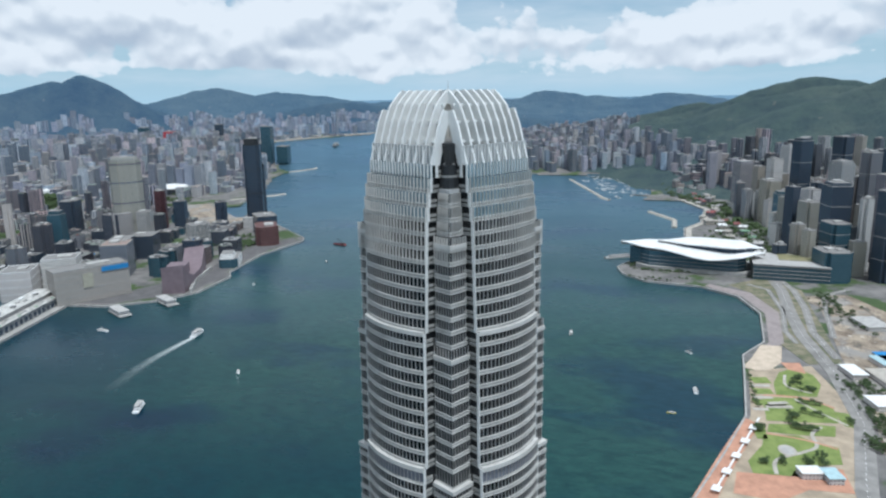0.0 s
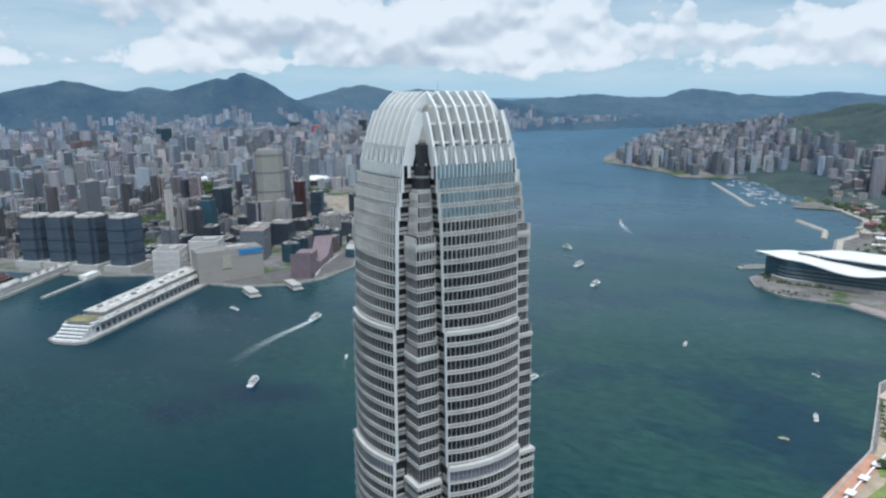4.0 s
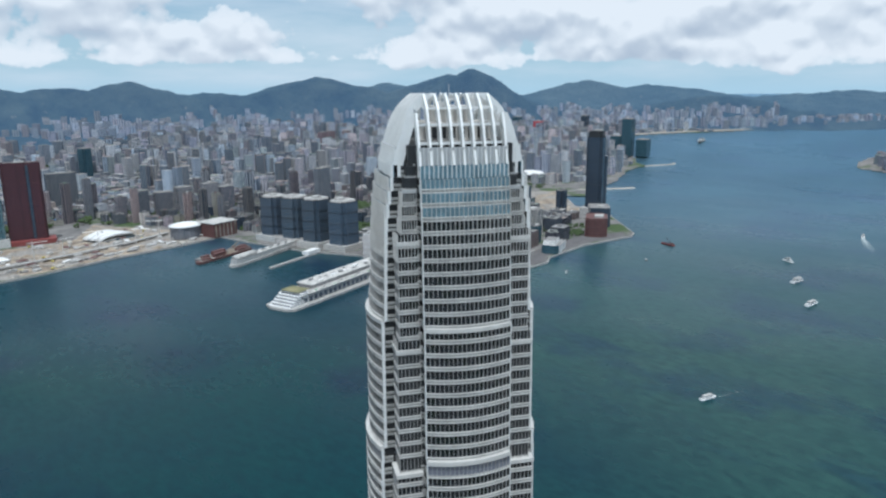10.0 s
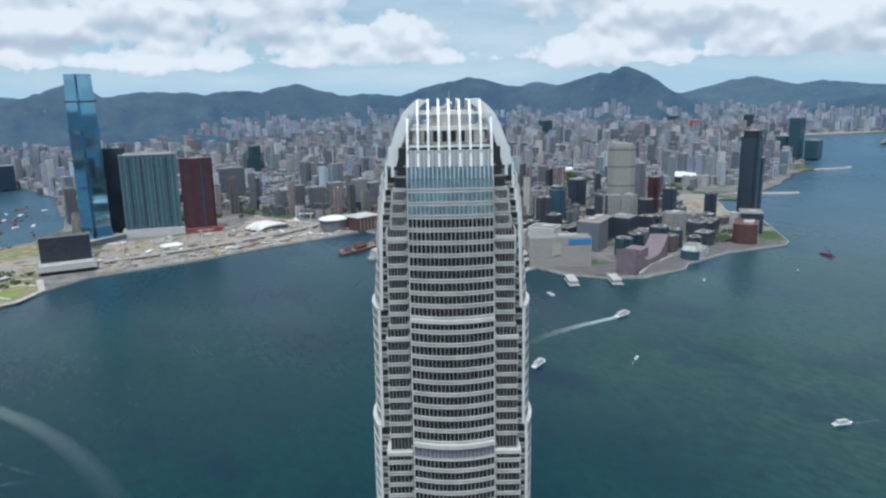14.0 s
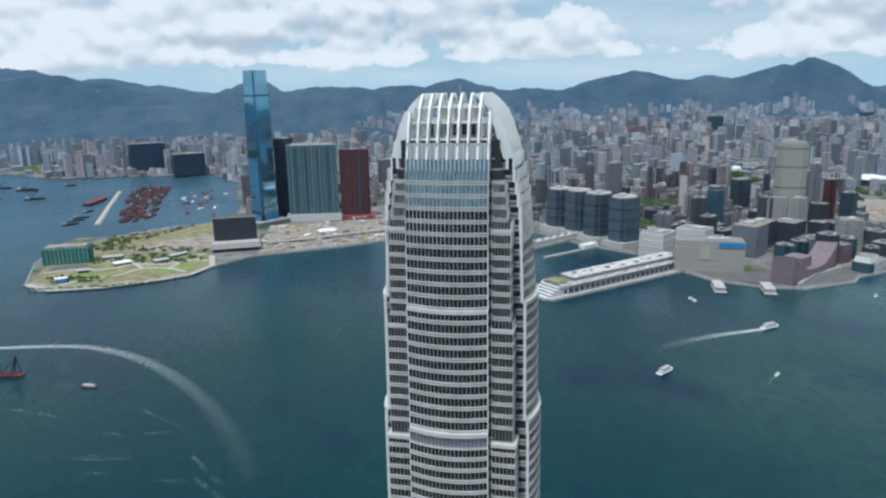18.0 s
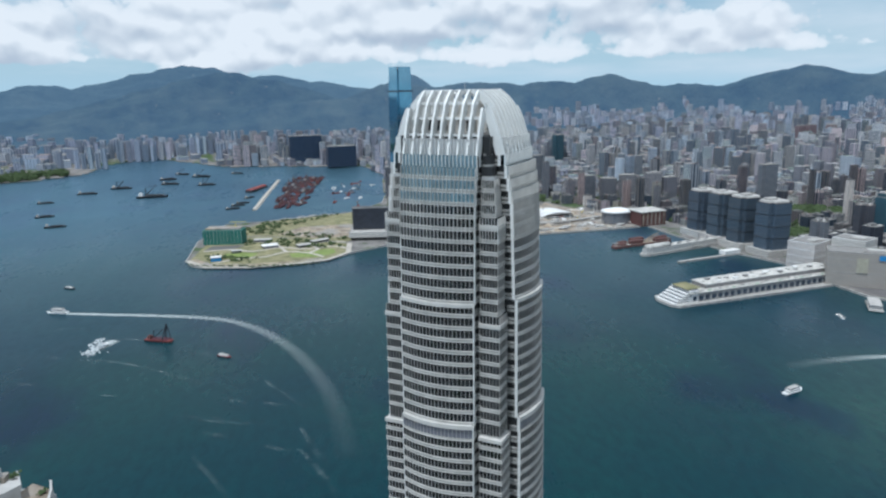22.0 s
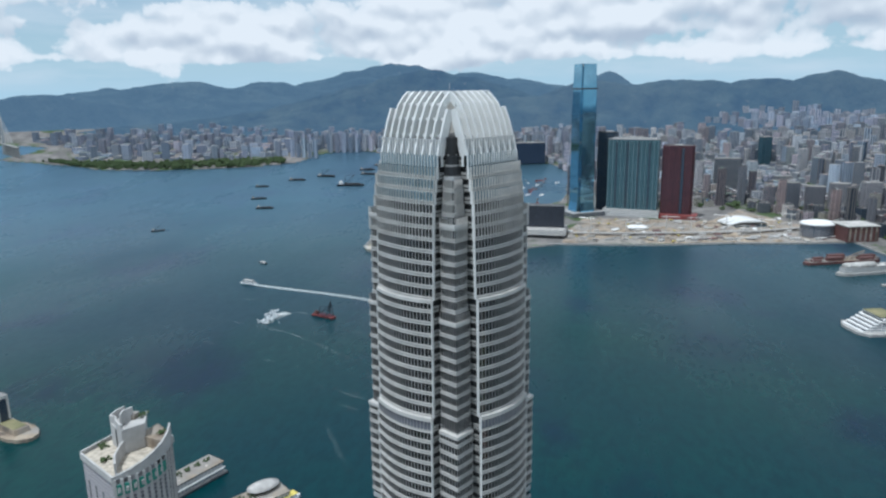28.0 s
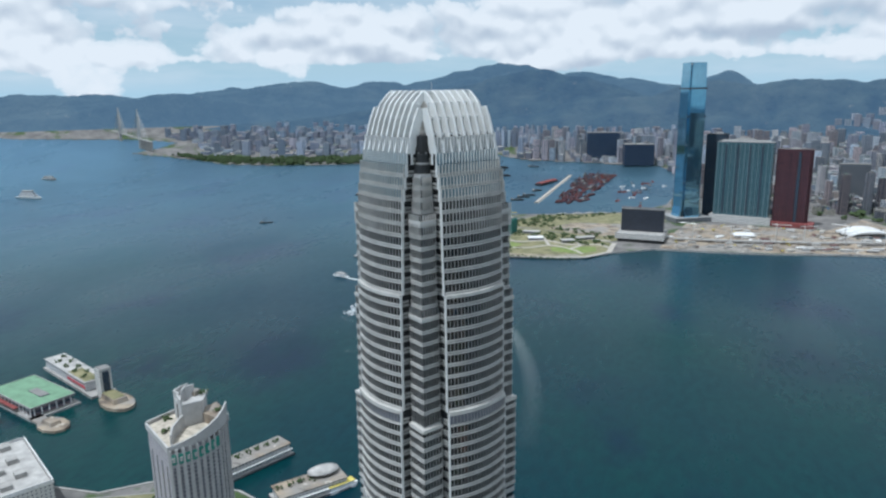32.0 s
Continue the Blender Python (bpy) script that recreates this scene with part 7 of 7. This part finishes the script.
for x, y, a, ln, jb in ((-1152, 2269, 20, 62, 0), (-1033, 2061, 12, 64, 0), (-1215, 2822, 10, 80, 0), (-1123, 2964, 5, 90, 1), (-902, 2663, 8, 120, 1), (-939, 3065, 0, 80, 1), (-984, 3454, 0, 70, 1), (-1000, 3250, 15, 80, 0), (-760, 3000, 10, 80, 1), (-860, 3330, 0, 90, 1), (-1290, 2600, 15, 60, 0), (-700, 3420, 0, 60, 1)):
    barge(x, y, a, ln, BLACKHULL, "dark work barge at anchor in the roads", bool(jb))
for x, y, a in ((-520, 2300, 20), (-512, 2370, 15), (-505, 2430, 10), (-500, 2560, 60)):
    barge(x, y, a, 52, BLACKHULL, "dark lighter moored by the breakwater", False)
pk = thing("pink_barge", "long barge under pink-red covers", "barge")
pk.matrix_world = at_sea(-505, 2800, 74)
part("hull", hull(170, 36, -1, 7, .06), BLACKHULL, pk)
for i in range(4):
    part("cover", Shape().loft([[(x, 15 * math.cos(a * math.pi / 6), 7 + 7 * math.sin(a * math.pi / 6)) for a in range(7)] for x in (-76 + 38 * i, -42 + 38 * i)]), RUST, pk, "pink-red cover", True)
rnd = random.Random(21)
for k in range(130):
    u, v = rnd.random(), rnd.random()
    x, y = -372 + 100 * u - 20 * v + 50 * u * v, 2290 + 880 * v - 20 * u
    barge(x, y, 78 + rnd.uniform(-9, 9), rnd.uniform(44, 62), rnd.choice((DARKRUST, DARKRUST, DARKRUST, RUST, BLACKHULL)), "rust-red derrick barge rafted in the shelter", rnd.random() < .7, True, "rafted derrick barges")
for k in range(26):
    barge(rnd.uniform(-190, 0), rnd.uniform(2230, 2960), 70 + rnd.uniform(-30, 30), rnd.uniform(26, 42), rnd.choice((BLACKHULL, RUST, WHITE)), "work boat moored in the inner shelter", rnd.random() < .4, False, "moored work boats")
for x, y, ln in ((-255, 2065, 34), (-215, 2075, 40), (-300, 2030, 44), (-180, 2100, 30)):
    ferry(x, y, 25, ln, "white launch moored behind the park", WHITE, 1, "launch")


def rubble(name, pts, w, label):
    line = []
    for (a, b), (c, d) in zip(pts, pts[1:]):
        n = max(1, int(math.hypot(c - a, d - b) / 40))
        line += [(a + (c - a) * i / n, b + (d - b) * i / n) for i in range(n)]
    line.append(pts[-1])
    rings = []
    for k, o in enumerate(line):
        p, q = line[max(0, k - 1)], line[min(len(line) - 1, k + 1)]
        e = math.hypot(q[0] - p[0], q[1] - p[1])
        nx, ny = -(q[1] - p[1]) / e, (q[0] - p[0]) / e
        rings.append([drawn_in(o[0] + nx * r, o[1] + ny * r, z) for r, z in ((-w, -2), (-w * .5, 5.0), (w * .5, 5.0), (w, -2))])
    return tagged(new(name, Shape().loft(rings).mesh(name, PAVE)), label, "breakwater")


rubble("breakwater", [(-436, 2250), (-440, 2500), (-448, 3085)], 11, "pale stone breakwater of the barge shelter")
rubble("breakwater", [(3180, 150), (2900, 70), (2575, -18), (2540, -40)], 9, "pale stone breakwater of the yacht basin")
rubble("breakwater", [(2280, -178), (2120, -250), (1990, -240)], 10, "pale stone mole near the convention hall")
rubble("breakwater", [(3330, 1712), (3500, 1640), (3560, 1650)], 10, "pale landing jetty across the harbour")
rubble("breakwater", [(2310, 1470), (2480, 1350), (2520, 1330)], 12, "pale ferry jetty across the harbour")
s_, rnd = Shape(), random.Random(8)
for k in range(150):
    x, y = rnd.uniform(2560, 3380), rnd.uniform(-230, 90)
    if inside((x, y), [(2560, -60), (3200, 100), (3350, 60), (3440, -60), (3340, -170), (3080, -220), (2720, -190)]):
        h_ = hull(rnd.uniform(12, 26), 6, -.5, 2.6)
        m_ = at_sea(x, y, rnd.uniform(0, 180))
        i_ = len(s_.v)
        s_.v += [tuple(m_ @ Vector(p)) for p in h_.v]
        s_.f += [tuple(i_ + j for j in f) for f in h_.f]
tagged(new("moored_yachts", s_.mesh("moored_yachts", WHITE)), "white yachts crowding the far basin", "boats", kind="stuff")

# harbour traffic to the east
ferry(530, 564, 22, 36, "green and white harbour ferry under way", WHITE)
ferry(815, 658, 6, 40, "white fast ferry under way", WHITE, name="fast_ferry")
wake("ferry_wake", smooth([(798, 657), (740, 660), (690, 661), (630, 656), (570, 646)]), 12, 30, "straight foam wake behind a fast ferry")
ferry(797, 842, 80, 26, "small white launch", WHITE, 1, "launch")
ferry(672, 496, 30, 16, "small launch with a faint wake", WHITE, 1, "launch")
wake("launch_wake", smooth([(662, 492), (640, 478), (618, 462)]), 4, 8, "faint foam behind a launch")
ferry(711, 196, -20, 28, "white motor cruiser", WHITE, 2, "motor_cruiser")
wake("launch_wake", smooth([(722, 190), (760, 176), (800, 160)]), 5, 9, "faint foam behind a cruiser")
ferry(1600, 394, 60, 34, "white tour ferry", WHITE, 3)
ferry(1420, 312, -10, 44, "long cream harbour ferry", WHITE, 2)
ferry(1262, 234, -10, 40, "long cream harbour ferry", WHITE, 2)
ferry(2040, 339, 15, 36, "white fast ferry far out", WHITE, name="fast_ferry")
wake("ferry_wake", smooth([(2020, 334), (1930, 300), (1840, 262)]), 12, 34, "foam wake behind a distant ferry")
barge(1577, 696, 70, 44, RUST, "red-brown crane barge off the point", True, True)
ferry(1377, 651, 30, 18, "small dark launch", BLACKHULL, 1, "launch")
ferry(1143, 727, 30, 18, "small white launch", WHITE, 1, "launch")
ferry(952, 10, 0, 22, "small grey launch", ROOFGREY, 1, "launch")
ferry(741, -175, 0, 22, "white motor cruiser near the promenade", WHITE, 1, "motor_cruiser")
ferry(662, -137, 90, 12, "small yellow sampan", YELLOW, 1, "sampan")
ferry(894, -180, 40, 14, "small white launch turning", WHITE, 1, "launch")
wake("launch_wake", smooth([(890, -170), (905, -185), (925, -180), (930, -165), (915, -150)]), 4, 7, "ring of foam behind a turning launch")
wake("launch_wake", smooth([(1000, -205), (980, -250), (955, -290)]), 5, 9, "foam streak by the curved walk")
ferry(-2450, 1830, 10, 110, "white cruise ferry at anchor far off", WHITE, 3, "cruise_ferry")
ferry(-2919, 2322, 10, 80, "grey ship at anchor far off", ROOFGREY, 2, "ship")
ferry(5300, 2250, 0, 120, "grey ship crossing the far harbour", ROOFGREY, 2, "ship")


# ---- cable-stayed bridge on the horizon ----
def bridge():
    b = thing("cable_bridge", "pale cable-stayed bridge with tapering pylons", "bridge")
    ends = ((-3900, 3960), (-4700, 4560))
    dx, dy = ends[1][0] - ends[0][0], ends[1][1] - ends[0][1]
    ln = math.hypot(dx, dy)
    ux, uy = dx / ln, dy / ln

    def far(shape):
        shape.v = [drawn_in(*p) for p in shape.v]
        return shape

    t0, t1 = -500, 1540
    ring = lambda q: [(ends[0][0] + ux * q - uy * s_, ends[0][1] + uy * q + ux * s_, 75 + h_) for s_, h_ in ((-9, -4), (9, -4), (9, 4), (-9, 4))]
    part("deck", far(Shape().loft([ring(t0 + (t1 - t0) * i / 34) for i in range(35)])), CONC, b)
    for x, y in ends:
        part("pylon", far(Shape().rod((x, y, 0), (x, y, 180), 12, 8, 8).rod((x, y, 180), (x, y, 298), 8, 8, 4)), PALE, b)
        fan = Shape()
        for i in range(1, 9):
            for sg in (-1, 1):
                fan.rod((x, y, 190 + 12 * i), (x + sg * ux * 50 * i, y + sg * uy * 50 * i, 78), 1.2, 4)
        part("stay_cables", far(fan), PALE, b)
    for i in range(6):
        t = -480 + 80 * i
        part("pier_leg", far(Shape().rod((ends[0][0] + ux * t, ends[0][1] + uy * t, 0), (ends[0][0] + ux * t, ends[0][1] + uy * t, 72), 7, 6)), CONC, b)


bridge()

# ---- building site clutter, park pavilions, cranes ----
rnd = random.Random(33)
for k in range(210):
    x, y = rnd.uniform(40, 790), rnd.uniform(1600, 2000)
    if not inside((x, y), SITE) or not free(x, y, 12):
        continue
    q = rnd.random()
    if q < .35:
        o = thing("site_shed", "low pale site shed with shallow roof", "shed", x, y, 3.7, rnd.uniform(0, 90), "site sheds")
        w, d = rnd.uniform(10, 30), rnd.uniform(7, 14)
        part("wall", Shape().box(0, 0, 0, w, d, 4), PALE, o)
        part("roof", Shape().prism(rect(0, 0, w + 1, d + 1), 4, 5.6, .8), rnd.choice((WHITE, ROOFGREY, ROOFGREY, CONC, BROWN, PAVE)), o)
    elif q < .88:
        o = thing("spoil_heap", "uneven heap of brown spoil", "heap", x, y, 3.7, rnd.uniform(0, 90), "spoil heaps")
        r = rnd.uniform(8, 22)
        part("mound", Shape().loft([[(a * f * rnd.uniform(.85, 1.15), b * f * rnd.uniform(.85, 1.15), z) for a, b in oval(r * 2, r * 1.4, 9)] for f, z in ((1, 0), (.65, r * .22), (.2, r * .32))]), SAND, o)
    else:
        o = thing("site_machine", "small yellow excavator on the site", "machine", x, y, 3.7, rnd.uniform(0, 360), "site machines")
        part("tracks", Shape().box(0, 0, 0, 6, 5, 1.6), BLACKHULL, o)
        part("cab", Shape().box(-.6, 0, 1.6, 4.6, 4, 3), YELLOW, o)
        part("arm", Shape().rod((2, 0, 3), (6, 0, 8), .5).rod((6, 0, 8), (11, 0, 2), .4), YELLOW, o)
for k in range(26):
    u = (k + rnd.random()) / 26
    x = 60 + 700 * u
    y = 1612 + 92 * u + rnd.choice((8, 8, 30, 55, 90)) + rnd.uniform(-4, 4)
    o = thing("site_cabin_row", "long row of stacked site cabins along the shore", "cabins", x, y, 3.7, 7 + rnd.uniform(-4, 4), "site cabin rows")
    w = rnd.uniform(14, 34)
    part("lower_cabins", Shape().box(0, 0, 0, w, 5, 3), rnd.choice((PALE, ROOFGREY, BROWN, DIMCONC)), o)
    part("upper_cabins", Shape().box(w * .08, 0, 3, w * .8, 5, 2.8), rnd.choice((PALE, ROOFGREY, CONC)), o)
    part("roof", Shape().box(w * .08, 0, 5.8, w * .84, 5.6, .3), rnd.choice((WHITE, ROOFGREY)), o)
for k in range(7):
    x, y = 110 + 95 * k + rnd.uniform(-20, 20), 1690 + 16 * k + rnd.uniform(-20, 60)
    o = thing("tower_crane", "slim tower crane over the site", "crane", x, y, 3.7, rnd.uniform(0, 360), "site cranes")
    part("mast", Shape().rod((0, 0, 0), (0, 0, 46), 1.0, 4), RAIL, o)
    part("jib", Shape().rod((-12, 0, 46), (36, 0, 46), .8, 4), RAIL, o)
    part("counterweight", Shape().box(-11, 0, 43.4, 4, 3, 3), DIMCONC, o)
    part("peak", Shape().rod((0, 0, 46), (0, 0, 53), .6, 4, .2), RAIL, o)
setting("site_viaduct", Shape().band([(60, 1690), (200, 1700), (380, 1728), (560, 1770), (700, 1830)], 14, 8, 11), CONC, "grey viaduct deck crossing the site", "road")
vp = Shape()
for k in range(14):
    vp.box(80 + 45 * k, 1695 + .2 * (45 * k) * (k / 14) + 4, 3, 3, 5, 5.2)
setting("viaduct_piers", vp, CONC, "concrete piers under the viaduct", "road")
sh = thing("white_marquee", "large white marquee roof on the site", "tent", 245, 1800, 3.7, 8)
part("roof", Shape().prism(rect(0, 0, 58, 34), 6, 11, .7), WHITE, sh)
part("wall", Shape().box(0, 0, 0, 56, 32, 6), PALE, sh)
ct = thing("station_roof", "pale swooping station roof", "hall", 560, 1890, 3.7, 20)
for i in range(3):
    part("roof_petal", Shape().loft([[(-60 + 20 * j, -26 + 26 * i + 4 * math.sin(j), 4 + 13 * math.sin(math.pi * (j + .4) / 7)), (-60 + 20 * j, -4 + 26 * i, 7 + 15 * math.sin(math.pi * (j + .4) / 7)), (-60 + 20 * j, -4 + 26 * i, 3)] for j in range(7)]), WHITE, ct, "pale curved roof petal", True)
part("hall", Shape().box(0, 4, 0, 110, 66, 5), BLUEGLASS, ct)
for x, y, w, d in ((-300, 1610, 40, 26), (-210, 1600, 34, 20), (-380, 1560, 24, 14), (-170, 1650, 50, 18), (-330, 1690, 46, 20)):
    o = thing("park_pavilion", "low pale pavilion in the park", "pavilion", x, y, 4, rnd.uniform(0, 40), "park pavilions")
    part("wall", Shape().box(0, 0, 0, w, d, 6), GREYWALL, o)
    part("roof", Shape().box(0, 0, 6, w + 3, d + 3, .8), rnd.choice((WHITE, ROOFGREY)), o)
bl = thing("blue_kiosk", "small blue and white park building", "pavilion", -415, 1478, 4, 10)
part("wall", Shape().box(0, 0, 0, 24, 16, 9), SIGNBLUE, bl)
part("roof", Shape().box(0, 0, 9, 26, 18, 2), WHITE, bl)
# island promenade shelters
for k in range(5):
    o = thing("promenade_canopy", "white canopy on the red promenade", "canopy", 474 + 38 * k, -168 - 15.5 * k, 3.9, -22, "promenade canopies")
    part("roof", Shape().box(0, 0, 4, 12, 9, .4), WHITE, o)
    part("walkway_roof", Shape().box(19, 0, 3.6, 27, 2, .3), WHITE, o)
    for sx in (-4, 4):
        part("post", Shape().rod((sx, 0, 0), (sx, 0, 4), .2), ALU, o)
fn = thing("round_pond", "round pale pond on the lawn", "pond", 581, -259, 3.9)
part("rim", Shape().prism(oval(26, 20, 20), 0, .5), PAVE, fn)
part("pool", Shape().prism(oval(20, 14, 20), .5, .6), ROOFGREY, fn)
TEALROOF = paint("pale_teal_roof", (0.4, 0.55, 0.58), 0.5)
for x, y, w, d, m in ((527, -269, 15, 22, WHITE), (524, -290, 22, 16, TEALROOF), (731, -405, 34, 30, WHITE), (839, -402, 40, 22, WHITE), (887, -458, 40, 24, TEALROOF), (820, -440, 60, 30, PAVE), (900, -470, 50, 26, SIGNBLUE), (640, -440, 36, 30, PAVE), (1080, -500, 60, 40, ROOFGREY), (980, -540, 50, 40, GREENROOF)):
    o = thing("low_building", "low flat-roofed waterfront building", "building", x, y, 3.8, 12, group="low waterfront buildings")
    part("wall", Shape().box(0, 0, 0, w, d, 7), PALE, o)
    part("roof", Shape().box(0, 0, 7, w + 1.5, d + 1.5, .9), m, o)
winding("lawn_path", [(524, -236), (555, -242), (578, -272), (598, -294), (630, -297), (652, -313)], 4.5, PAVE, 3.96, "pale path curving across the lawn")
winding("lawn_path", [(817, -306), (781, -299), (765, -310), (757, -328)], 4, PAVE, 3.96, "pale path curving across the lawn")
winding("lawn_path", [(621, -244), (615, -274), (608, -295), (596, -316)], 3.6, BRICKPAVE, 3.98, "reddish path between the lawns")
winding("lawn_path", [(732, -300), (700, -318), (662, -345)], 3.6, PAVE, 3.96, "pale path curving across the lawn")
winding("lawn_path", [(736, -262), (739, -290), (734, -318), (712, -343)], 4, BRICKPAVE, 3.98, "reddish path between the lawns")
o = thing("garden_pergola", "long pale pergola beside the lawn", "pergola", 707, -274, 3.9, -72, "park pergolas")
part("roof", Shape().box(0, 0, 3, 26, 7, .4), PAVE, o)
for sx in (-11, 0, 11):
    part("post", Shape().rod((sx, 0, 0), (sx, 0, 3), .3), ALU, o)
